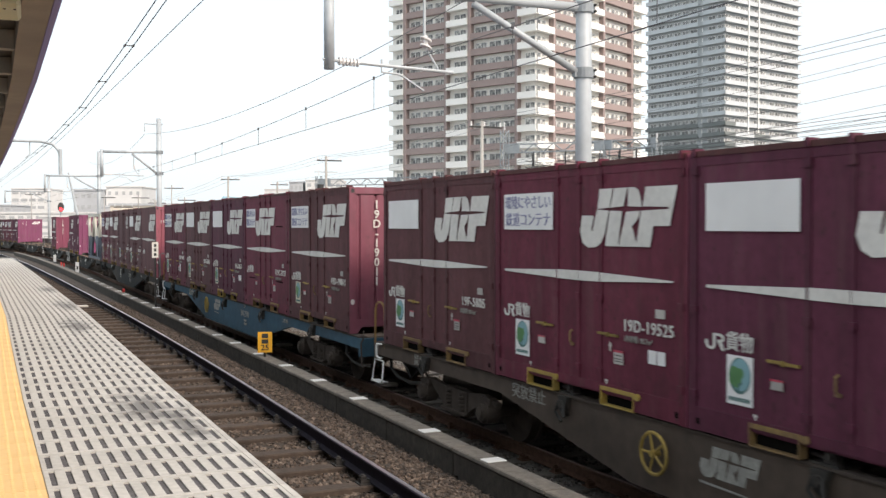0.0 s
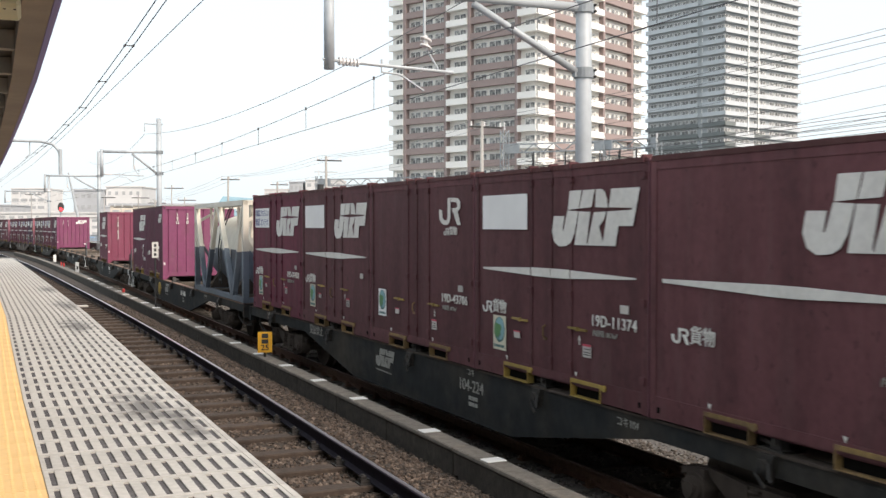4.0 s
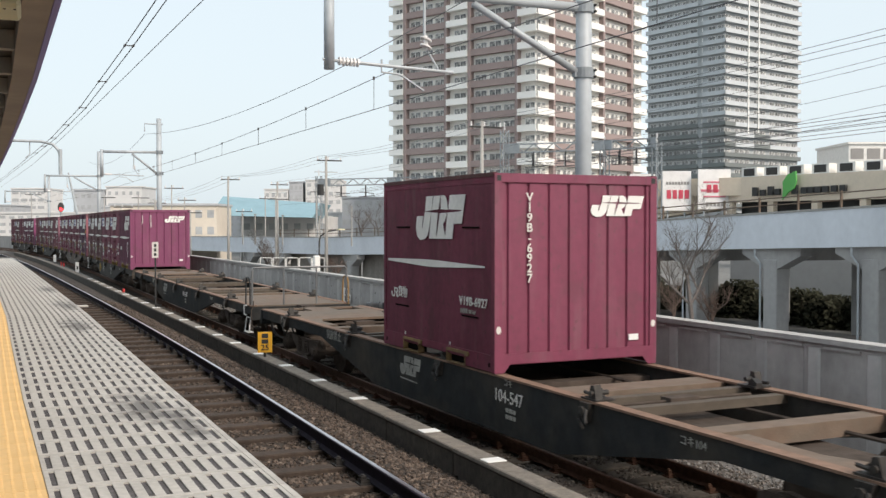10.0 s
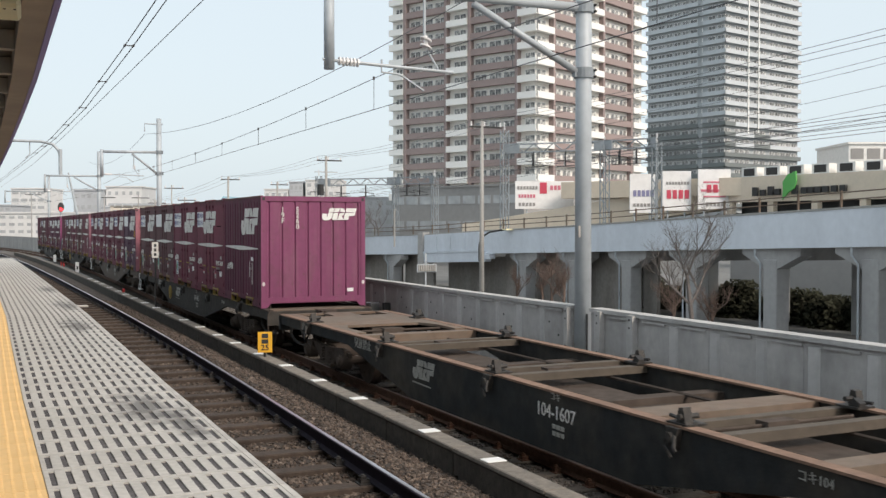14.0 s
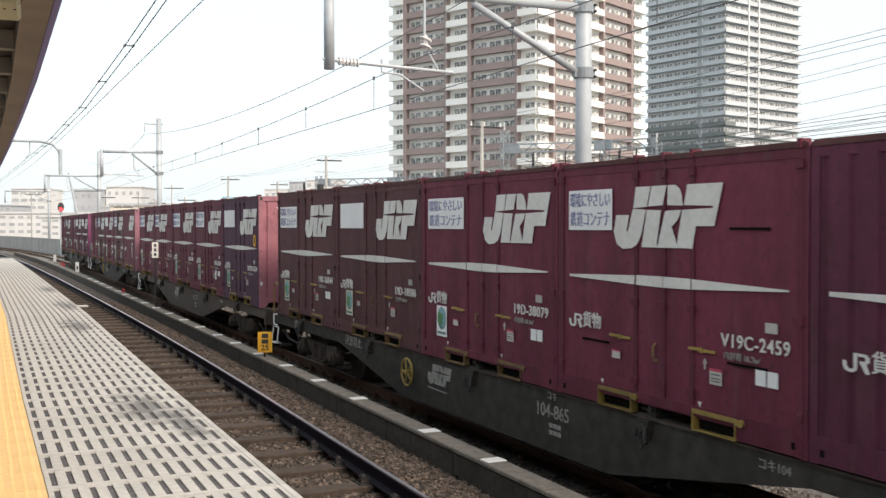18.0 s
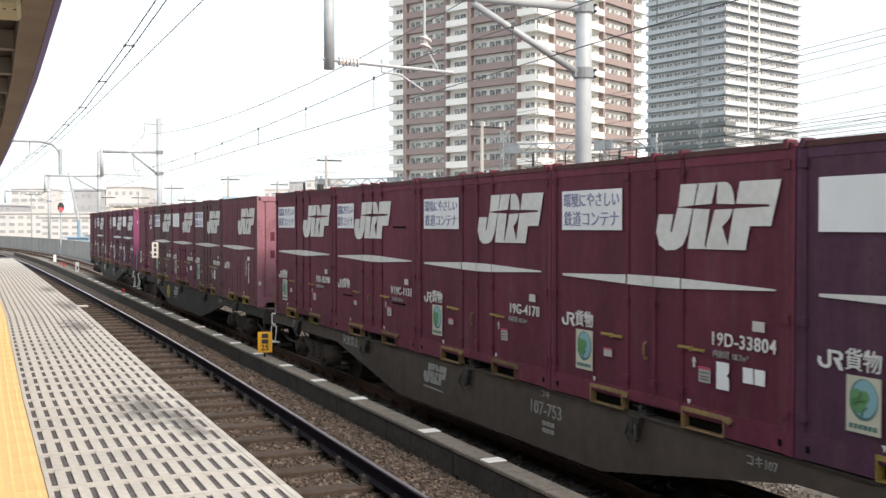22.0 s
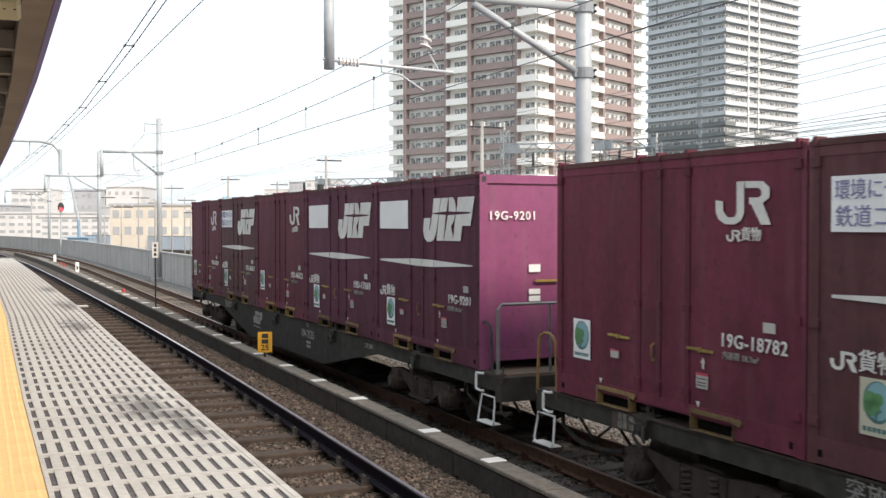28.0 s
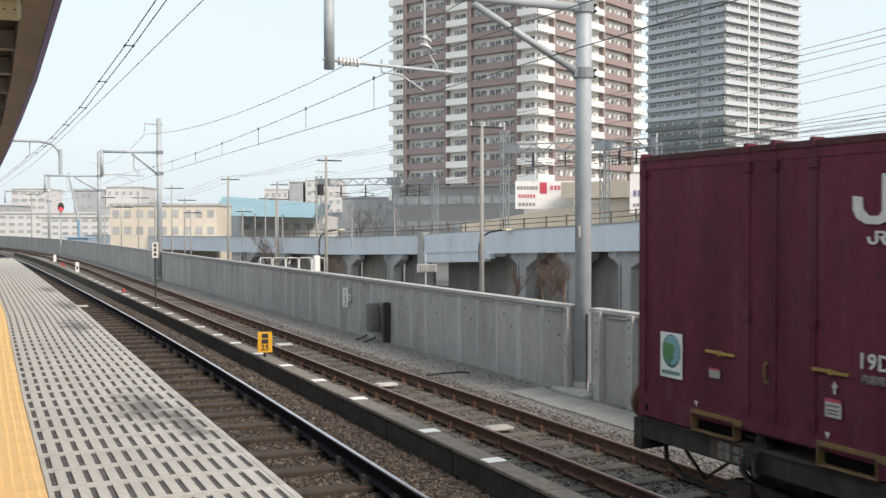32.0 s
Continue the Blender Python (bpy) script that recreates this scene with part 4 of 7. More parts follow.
arm = thing("overhead_line_mast", "galvanised steel mast with a curved arm over the near track", "mast", "overhead line masts")
bm = bmesh.new()
rod(bm, (-1.2, 55.2, 0.2), (-1.2, 55.2, 8.2), 0.15, 16)
part("pole", bm, "steel", arm, smooth=True)
bm = bmesh.new()
bent(bm, [(-1.2, 55.0, 7.02), (3.6, 54.4, 6.98), (4.15, 54.3, 6.85), (4.4, 54.25, 6.55), (4.48, 54.2, 6.2)], 0.07, 10)
part("curved_arm", bm, "steel", arm)
bm = bmesh.new()
rod(bm, (4.48, 54.2, 6.6), (4.48, 54.2, 5.35), 0.09, 12)
part("drop_post", bm, "steel", arm)
bm = bmesh.new()
bent(bm, [(3.1, 54.6, 6.95), (3.1, 54.6, 6.35), (2.9, 54.6, 6.15)], 0.03)
part("hanger", bm, "steel", arm)

# ---- wires ----


def wire(name, pts, r, label, sag=0.0, n=10):
    bm = bmesh.new()
    line = [Vector(pts[0])]
    for (x0, y0, z0), (x1, y1, z1) in zip(pts, pts[1:]):
        for i in range(1, n + 1):
            u = i / n
            line.append(Vector((x0 + (x1 - x0) * u, y0 + (y1 - y0) * u, z0 + (z1 - z0) * u - sag * 4 * u * (1 - u))))
    bent(bm, line, r, 5)
    w = tagged(new(name, finish(bm, name, "wire")), label, "wire", "overhead wires")
    return w


wire("contact_wire", [(5.9, -26, 5.0), (6.86, 15.4, 4.98), (7.9, 57, 5.02), (8.2, 86.5, 5.02), (6.0, 128, 5.02)], 0.007, "straight dark contact wire over the far track")
msg = wire("messenger_wire", [(5.9, -26, 5.62), (6.88, 15.4, 5.62), (7.9, 57, 5.62), (8.2, 86.5, 5.75), (6.0, 128, 5.75)], 0.007, "sagging dark messenger wire over the far track", sag=0.28)
for y in (-6, -1, 4, 9, 12.3, 17.8, 22.3, 26.8, 31.5, 36, 41, 46, 51):
    u = (y - 15.4) / 41.6 if y > 15.4 else (y + 26) / 41.4
    x = 6.86 + u * 1.04 if y > 15.4 else 5.9 + 0.97 * u
    zz = 5.62 - 0.28 * 4 * u * (1 - u)
    bm = bmesh.new()
    rod(bm, (x, y, 5.0), (x, y, zz), 0.006, 5)
    rod(bm, (x, y, zz - 0.03), (x, y, zz + 0.03), 0.022, 6)
    part("dropper", bm, "wire", msg)
wire("feeder_wire", [(9.8, -26, 7.6), (9.0, 15.4, 7.42), (8.98, 57, 7.75), (9.3, 86.5, 7.9)], 0.009, "dark feeder wire hung between the masts", sag=0.75)
tw = []
for dx in (0.0, 0.16):
    tw.append(wire("twin_feeder_wire", [(3.0 + dx, -20, 6.9), (3.0 + dx, 16, 6.72), (3.0 + dx, 22, 6.41), (3.0 + dx, 30, 6.1), (3.0 + dx, 40, 6.02), (3.0 + dx, 56, 6.18), (2.6 + dx, 95, 6.3)], 0.010, "one of two parallel dark wires over the near track", n=6))
for y in (9, 12, 15.5, 21.4, 25.7, 30.1, 35, 40, 45, 50):
    z = float(np.interp(y, (-20, 16, 22, 30, 40, 56), (6.9, 6.72, 6.41, 6.1, 6.02, 6.18)))
    x = 3.0
    bm = bmesh.new()
    rod(bm, (x, y, z), (x + 0.16, y, z), 0.012, 6)
    for dx in (0.0, 0.16):
        rod(bm, (x + dx, y - 0.06, z), (x + dx, y + 0.06, z), 0.027, 6)
    part("spacer", bm, "wire", tw[0])
wire("near_contact_wire", [(3.3, -20, 6.3), (3.3, 16, 6.2), (3.3, 37, 5.98), (3.3, 55, 5.9), (2.6, 95, 5.7)], 0.007, "thin dark wire over the near track", n=12)
for z0, z1 in ((12.65, 11.51), (12.26, 11.24), (10.95, 9.71), (9.87, 8.89), (9.22, 8.33)):
    s = (z1 - z0) / 4.39 * 0.55
    wire("street_wire", [(50.5, 20, z0 + 1.0), (48.7, 43.4, z0), (47.0, 70, z0 - 1.3), (46, 110, z0 - 2.6), (42, 150, z0 - 3.4)], 0.013, "thin dark wire along the viaduct", sag=0.2, n=6)

# ---- utility poles in the street ----


def utility_pole(x, y, top, arms, label, r=0.19):
    t = thing("utility_pole", label, "utility pole", "utility poles")
    bm = bmesh.new()
    rod(bm, (x, y, -4.6), (x, y, top), r, 14, r * 0.6)
    part("pole", bm, "concrete", t, smooth=True)
    bm = bmesh.new()
    box(bm, x - 0.9, x + 1.5, y - 0.06, y + 0.06, top - 0.45, top - 0.33)
    part("cross_arm", bm, "steel_dark", t)
    if arms > 1:
        bm = bmesh.new()
        box(bm, x - 1.1, x + 1.1, y - 0.06, y + 0.06, top - 1.5, top - 1.4)
        part("cross_arm", bm, "steel", t)
    for dx in (-0.8, 0.2, 1.4):
        bm = bmesh.new()
        rod(bm, (x + dx, y, top - 0.33), (x + dx, y, top - 0.02), 0.07, 8, 0.04)
        part("insulator", bm, "porcelain", t)
    return t


utility_pole(32.05, 62.3, 9.9, 1, "pale concrete utility pole with a cross arm of insulators")
tr = utility_pole(30.5, 90.6, 9.2, 2, "grey concrete utility pole with a transformer")
bm = bmesh.new()
rod(bm, (29.9, 90.4, 5.6), (29.9, 90.4, 6.6), 0.3, 12)
part("transformer", bm, "steel_dark", tr)
utility_pole(30.55, 129.2, 9.0, 1, "far grey concrete utility pole")
utility_pole(38.0, 133.0, 8.6, 2, "far grey concrete utility pole")
for px, py, pt in ((19.0, 140.0, 5.6), (33.5, 118.0, 6.3), (41.0, 150.0, 7.2), (36.5, 146.0, 5.2), (27.6, 138.0, 4.9), (46.0, 141.0, 8.0)):
    utility_pole(px, py, pt, 1, "far thin grey concrete utility pole", 0.11)
utility_pole(25.0, 150.0, 6.4, 1, "far grey concrete utility pole")


for dx in (-0.8, 0.2, 1.4):
    wire("pole_wire", [(34.5 + dx, 20, 11.2), (32.05 + dx, 62.3, 9.88), (30.5 + dx, 90.6, 9.18), (30.55 + dx, 129.2, 8.98), (25.0 + dx, 150, 6.38)], 0.012, "thin dark wire strung between the utility poles", sag=0.4, n=8)


def street_lamp(x, y, z):
    t = thing("street_lamp", "dark curved street lamp on the viaduct edge", "street lamp", "street lamps")
    bm = bmesh.new()
    bent(bm, [(x, y, z - 1.6), (x, y, z), (x + 0.15, y - 0.2, z + 0.7), (x + 0.7, y - 0.8, z + 1.2), (x + 1.8, y - 1.8, z + 1.45)], 0.09, 8)
    part("curved_arm", bm, "steel_dark", t)
    bm = bmesh.new()
    box(bm, x + 1.6, x + 2.4, y - 2.4, y - 1.6, z + 1.38, z + 1.52)
    part("lamp_head", bm, "box", t)


street_lamp(45.0, 88.0, 1.0)
street_lamp(38.5, 117.0, 0.9)


def lattice_mast(bm, x, y, z0, z1, w=0.7):
    for sx in (-1, 1):
        for sy in (-1, 1):
            rod(bm, (x + sx * w / 2, y + sy * w / 2, z0), (x + sx * w / 2, y + sy * w / 2, z1), 0.07, 5)
    n = int((z1 - z0) / 0.9)
    for i in range(n):
        a, b = z0 + (z1 - z0) * i / n, z0 + (z1 - z0) * (i + 1) / n
        s = 1 if i % 2 else -1
        rod(bm, (x - s * w / 2, y - w / 2, a), (x + s * w / 2, y - w / 2, b), 0.05, 5)
        rod(bm, (x - w / 2, y - s * w / 2, a), (x - w / 2, y + s * w / 2, b), 0.05, 5)


def truss(bm, p, q, h=0.9):
    p, q = Vector(p), Vector(q)
    n = int((q - p).length / 1.1)
    up = Vector((0, 0, h))
    rod(bm, p, q, 0.1, 4)
    rod(bm, p + up, q + up, 0.1, 4)
    for i in range(n):
        a, b = p.lerp(q, i / n), p.lerp(q, (i + 1) / n)
        rod(bm, a + (up if i % 2 else up * 0), b + (up * 0 if i % 2 else up), 0.07, 5)


def slab_between(bm, p, q, z0, z1, depth=10.0, z0b=None, z1b=None):
    """A wall from p to q on plan with its depth to the right of the way."""
    d = Vector((q[0] - p[0], q[1] - p[1], 0)).normalized()
    n = Vector((d.y, -d.x, 0)) * depth
    z0b, z1b = z0 if z0b is None else z0b, z1 if z1b is None else z1b
    lo = [Vector((*p, z0)), Vector((*q, z0b)), Vector((*q, z0b)) + n, Vector((*p, z0)) + n]
    hi = [Vector((*p, z1)), Vector((*q, z1b)), Vector((*q, z1b)) + n, Vector((*p, z1)) + n]
    v = [bm.verts.new(c) for c in lo + hi]
    for f in ((3, 2, 1, 0), (4, 5, 6, 7), (0, 1, 5, 4), (1, 2, 6, 5), (2, 3, 7, 6), (3, 0, 4, 7)):
        bm.faces.new([v[i] for i in f])


def gantry(masts, z, label):
    t = thing("lattice_gantry", label, "gantry", "lattice gantries")
    for x, y, top in masts:
        bm = bmesh.new()
        lattice_mast(bm, x, y, 0.6, top)
        part("lattice_mast", bm, "lattice", t)
        bm = bmesh.new()
        insulator(bm, (x, y, top), (x, y, top + 0.9), 3, 0.14, 0.06)
        part("insulator", bm, "porcelain", t)
    for (x0, y0, _), (x1, y1, _) in zip(masts, masts[1:]):
        bm = bmesh.new()
        truss(bm, (x0, y0, z), (x1, y1, z))
        part("truss_beam", bm, "lattice", t)
        for u, v in ((0.0, 0.16), (0.9, 1.0)):
            bm = bmesh.new()
            slab_between(bm, (x0 + (x1 - x0) * u, y0 + (y1 - y0) * u), (x0 + (x1 - x0) * v, y0 + (y1 - y0) * v), z - 0.1, z + 1.0, 0.25)
            part("end_plate", bm, "lattice", t)
        for u in (0.3, 0.62):
            x, y = x0 + (x1 - x0) * u, y0 + (y1 - y0) * u
            bm = bmesh.new()
            rod(bm, (x, y, z), (x, y, z - 1.6), 0.09, 6)
            rod(bm, (x - 1.0, y, z - 1.0), (x + 1.2, y, z - 1.2), 0.05, 6)
            rod(bm, (x - 1.0, y, z - 1.7), (x + 1.4, y, z - 1.5), 0.05, 6)
            part("hanger", bm, "steel_dark", t)
            bm = bmesh.new()
            insulator(bm, (x, y + 0.2, z - 0.2), (x, y + 0.2, z - 1.6), 5, 0.16, 0.06)
            part("insulator", bm, "black" if u < 0.5 else "porcelain", t)


gantry([(54.9, 101.2, 13.4), (62.2, 92.3, 11.4), (64.8, 86.7, 11.4)], 10.9, "grey lattice steel gantry over the viaduct tracks")
gantry([(47.2, 143.5, 10.0), (55.4, 134.2, 9.4), (58.3, 127.3, 9.5)], 8.6, "far grey lattice steel gantry over the viaduct tracks")
for i in range(6):
    wire("viaduct_wire", [(50 + i * 1.6, 30, 9.4 + 0.5 * (i % 3)), (52 + i * 1.6, 97, 9.0 + 0.5 * (i % 3)), (48 + i * 1.6, 137, 7.2 + 0.4 * (i % 3))], 0.02, "thin dark wire over the viaduct", sag=0.25)

# railing on the viaduct
vr = thing("viaduct_railing", "brown steel railing along the viaduct edge", "railing")
yy = 30.0
while yy < 135:
    bm = bmesh.new()
    box(bm, via_x(yy) + 0.1, via_x(yy) + 0.2, yy - 0.06, yy + 0.06, via_z(yy) + 0.12, via_z(yy) + 1.1)
    part("post", bm, "deck", vr)
    yy += 3.6
for h in (0.55, 0.98):
    bm = bmesh.new()
    ysr = [30 + 3.0 * i for i in range(36)]
    bent(bm, [(via_x(a) + 0.15, a, via_z(a) + h) for a in ysr], 0.04, 5)
    part("rail", bm, "deck", vr)

# ---- shopping centre behind the viaduct ----
mall = thing("shopping_centre", "long cream shopping centre with rooftop plant and sign letters", "building")
bm = bmesh.new()
slab_between(bm, (78.8, 55.0), (74.2, 86.7), 5.3, 7.9, 12)
part("parapet_wall", bm, "cream", mall)
bm = bmesh.new()
slab_between(bm, (79.0, 55.0), (74.5, 86.7), -4.6, 3.2, 12)
part("lower_wall", bm, "podium", mall)
# Black block stands in for the shade inside the open storey.
bm = bmesh.new()
slab_between(bm, (80.5, 55.0), (76, 86.7), 3.2, 5.3, 8)
part("open_storey", bm, "black", mall)
for i in range(7):
    u = i / 6
    x, y = 78.9 + (74.3 - 78.9) * u, 55 + 31.7 * u
    boxpart("pillar", (x, x + 0.6, y - 0.4, y + 0.4, 3.2, 5.3), "cream", mall)
bm = bmesh.new()
slab_between(bm, (74.1, 87.0), (57.4, 117.0), 4.6, 7.6, 3, 0.6, 3.0)
part("ramp_wall", bm, "cream", mall)
bm = bmesh.new()
slab_between(bm, (75.0, 87.0), (58.4, 117.0), 1.0, 4.2, 3, -3.0, 0.4)
part("ramp_base", bm, "podium", mall)
bm = bmesh.new()
slab_between(bm, (75, 84.0), (64.0, 104.0), 6.0, 7.9, 8)
part("upper_wall", bm, "cream", mall)
for i in range(11):
    u = (i + 0.3) / 11
    x, y = 78.9 + (74.3 - 78.9) * u, 55 + 31.7 * u
    unit = part("plant_unit", shared("plant_unit", lambda bm: box(bm, 0, 1.2, -1.0, 1.0, 0, 1.0), "white"), "", mall, m=pose(x + 0.6, y, 7.92, 0, 0, 8))
    part("fan_opening", shared("fan_opening", lambda bm: box(bm, -0.03, 0.02, -0.7, 0.7, 0.12, 0.88), "black"), "", unit)
# sign letters drawn as plain dark bars, with a green leaf
bars = [(0.03, 0.9), (0.11, 0.62), (0.19, 0.9), (0.26, 0.62), (0.43, 0.9), (0.52, 0.62), (0.58, 0.62), (0.65, 0.62), (0.72, 0.62), (0.80, 0.62), (0.88, 0.62)]
for u, h in bars:
    x, y = 74.87 + (76.77 - 74.87) * u, 83.11 + (71.17 - 83.11) * u
    boxpart("sign_bar", (x - 0.75, x - 0.5, y - 0.36, y + 0.36, 5.85 + 0.25 * u, 5.85 + 0.25 * u + h), "black", mall)
bm = bmesh.new()
prism(bm, [(79.4, 5.4), (79.3, 6.2), (79.35, 7.2), (78.7, 7.9), (77.6, 8.2), (77.5, 7.2), (77.8, 6.5), (78.6, 6.1)], 0, 74.75, 74.9)
part("leaf_sign", bm, "sign_green", mall)


def signboard(p, q, z0, z1, marks, label, mat="plate"):
    t = thing("signboard", label, "sign", "shop signs")
    bm = bmesh.new()
    slab_between(bm, p, q, z0, z1, 0.3)
    part("board", bm, mat, t)
    d = Vector((q[0] - p[0], q[1] - p[1], 0))
    n = Vector((-d.y, d.x, 0)).normalized()
    for u0, u1, v0, v1, mt in marks:
        a, b = Vector((*p, 0)) + d * u0 + n * 0.05, Vector((*p, 0)) + d * u1 + n * 0.05
        bm = bmesh.new()
        slab_between(bm, (a.x, a.y), (b.x, b.y), z0 + (z1 - z0) * v0, z0 + (z1 - z0) * v1, 0.04)
        part("sign_mark", bm, mt, t)
    for u in (0.2, 0.8):
        a = Vector((*p, 0)) + d * u - n * 0.4
        bm = bmesh.new()
        rod(bm, (a.x, a.y, 1.0), (a.x, a.y, z1 - 0.3), 0.1, 6)
        part("post", bm, "steel", t)


B = lambda mt, v0, v1, n, a=0.08, b=0.92: [(a + (b - a) * i / n, a + (b - a) * (i + 0.72) / n, v0, v1, mt) for i in range(n)]
signboard((68.37, 91.67), (65.85, 92.84), 4.2, 8.43, B("blue_ink", 0.42, 0.58, 5) + B("podium", 0.16, 0.24, 6), "white shop signboard with blue bars")
signboard((71.23, 89.22), (68.46, 90.52), 4.43, 8.68, B("sign_red", 0.30, 0.52, 4) + B("podium", 0.66, 0.73, 8), "white shop signboard with red bars")
signboard((74.41, 86.63), (71.28, 88.1), 4.54, 8.81, [(0.08, 0.92, 0.44, 0.50, "sign_pink"), (0.16, 0.84, 0.66, 0.70, "sign_pink"), (0.16, 0.84, 0.30, 0.34, "sign_pink")] + B("sign_red", 0.42, 0.62, 3, 0.2, 0.8) + B("podium", 0.08, 0.18, 5, 0.22, 0.8), "white shop signboard with a red ring of bars", mat="plate")
signboard((67.3, 106.5), (60.9, 109.5), 4.84, 8.2, B("podium", 0.70, 0.82, 7, 0.62, 0.98) + B("sign_pink", 0.40, 0.52, 6, 0.66, 0.96) + B("podium", 0.1, 0.22, 5, 0.66, 0.96) + [(0.46, 0.58, 0.55, 0.95, "sign_red")] + B("sign_pink", 0.68, 0.84, 4, 0.16, 0.42), "wide white shop signboard with red and grey bars")

# ---- podium and distant blocks ----


def block(name, label, p, q, z0, z1, depth, mat, rows=0, cols=0, win=(0.6, 0.5), glass="glass_hazed", roof=None, flatroof=True):
    """A plain building with rows of windows on the face from p to q."""
    t = thing(name, label, "building", "distant buildings")
    p, q = q, p
    bm = bmesh.new()
    slab_between(bm, p, q, z0, z1, depth)
    part("wall", bm, mat, t)
    d = Vector((q[0] - p[0], q[1] - p[1], 0))
    n = Vector((-d.y, d.x, 0)).normalized()
    top = max(z0, 0.6)
    fh = (z1 - top) / max(1, rows)
    for r in range(rows):
        for c in range(cols):
            u0, u1 = (c + 0.5 - win[0] / 2) / cols, (c + 0.5 + win[0] / 2) / cols
            a, b = Vector((*p, 0)) + d * u0 + n * 0.06, Vector((*p, 0)) + d * u1 + n * 0.06
            za = top + fh * (r + 0.5 - win[1] / 2)
            bm = bmesh.new()
            slab_between(bm, (a.x, a.y), (b.x, b.y), za, za + fh * win[1], 0.1)
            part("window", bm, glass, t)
    if flatroof:
        bm = bmesh.new()
        slab_between(bm, tuple((Vector((*p, 0)) - d.normalized() * 0.2 + n * 0.25)[:2]), tuple((Vector((*q, 0)) + d.normalized() * 0.2 + n * 0.25)[:2]), z1, z1 + 0.35, depth + 0.5)
        part("roof", bm, roof or mat, t)
    return t


block("podium_building", "dark grey podium building with a glazed storey", (76.1, 186.0), (88.5, 156.0), -4.6, 9.8, 20, "podium", 2, 9, (0.8, 0.32))
block("office_building", "beige two-storey office building with small windows", (22.3, 177.2), (38.2, 169.8), -4.6, 6.1, 12, "beige", 2, 9, (0.56, 0.46), roof="grey_b")
bl = block("hall", "pale hall under a blue pitched roof", (49.2, 198.0), (64.7, 190.6), -4.6, 4.6, 16, "pale", 1, 7, (0.5, 0.3), flatroof=False)
bm = bmesh.new()
slab_between(bm, (47.2, 198.5), (63.7, 191.0), 4.6, 8.2, 18, 4.2, 6.9)
for v in bm.verts:
    if v.co.z > 6:
        v.co.x += 4.0
        v.co.y += 7.0
part("roof", bm, "roof_blue", bl, "light blue metal roof")
block("apartment_block", "pale apartment block far off", (95.3, 319.8), (99.2, 318), -4.6, 16.5, 14, "grey_b", 5, 3, (0.6, 0.4))
block("apartment_block", "white apartment block far off", (100.0, 317.6), (110.5, 312.6), -4.6, 17.1, 14, "pale", 6, 5, (0.55, 0.4))
block("apartment_block", "pale apartment block far off", (88.0, 323.0), (95.0, 320.0), -4.6, 14.2, 14, "pale", 4, 4, (0.55, 0.4))
block("apartment_block", "grey glazed block with a white gable", (73.7, 208.4), (86.0, 202.6), -4.6, 8.6, 14, "grey_b", 4, 6, (0.7, 0.5))
block("apartment_block", "white apartment block with deep balconies", (128.6, 121.9), (140.6, 116.3), -4.6, 15.8, 14, "white", 5, 5, (0.78, 0.55), glass="podium")
block("apartment_block", "pale hazy apartment block far off", (25.8, 275), (33.0, 271.5), -4.6, 11.6, 14, "grey_b", 4, 5, (0.6, 0.35))
# Cream block painted whiter to carry the distance haze.
block("apartment_block", "whitish hazy apartment block far off", (33.2, 271.3), (41.3, 267.7), -4.6, 12.4, 14, "pale", 4, 5, (0.4, 0.3))
block("apartment_block", "pale hazy apartment block far off", (13.3, 325), (22.3, 320.8), -4.6, 13.4, 14, "pale", 6, 4, (0.75, 0.4))
block("apartment_block", "pale hazy apartment block far off", (3.0, 300), (12.0, 296), -4.6, 8.0, 14, "grey_b", 4, 6, (0.7, 0.4))
block("apartment_block", "pale low building block far off", (4.0, 255), (26.0, 245), -4.6, 5.5, 14, "pale", 3, 12, (0.6, 0.4))
block("apartment_block", "pale low building block far off", (14.0, 215), (28.0, 208), -4.6, 4.4, 12, "pale", 3, 8, (0.6, 0.4))
block("apartment_block", "grey low building block far off", (26.0, 225), (48.0, 215), -4.6, 6.6, 12, "grey_b", 3, 12, (0.5, 0.4))
block("apartment_block", "pale low building block far off", (62.0, 240), (92.0, 226), -4.6, 5.6, 12, "pale", 3, 14, (0.5, 0.4))
block("apartment_block", "pale hazy apartment block far off", (-30.0, 330), (3.0, 322), -4.6, 9.5, 14, "pale", 5, 16, (0.6, 0.4))
block("apartment_block", "grey hazy apartment block far off", (45.0, 285), (85.0, 270), -4.6, 7.2, 14, "grey_b", 4, 18, (0.6, 0.4))
cr = thing("crane", "small blue truck crane boom beyond the wall", "crane")
bm = bmesh.new()
rod(bm, (15.6, 158.3, -0.5), (15.5, 158.3, 3.6), 0.25, 8, 0.22)
part("lower_boom", bm, "crane_blue", cr)
bm = bmesh.new()
rod(bm, (15.5, 158.3, 3.6), (14.2, 158.8, 10.5), 0.2, 8, 0.12)
part("upper_boom", bm, "steel", cr)
boxpart("cab", (14.0, 16.8, 157.5, 159.5, -4.6, 1.2), "crane_blue", cr)
boxpart("outrigger_beam", (13.2, 17.6, 157.2, 157.5, 1.0, 1.2), "crane_blue", cr)

# ---- small things along the track ----


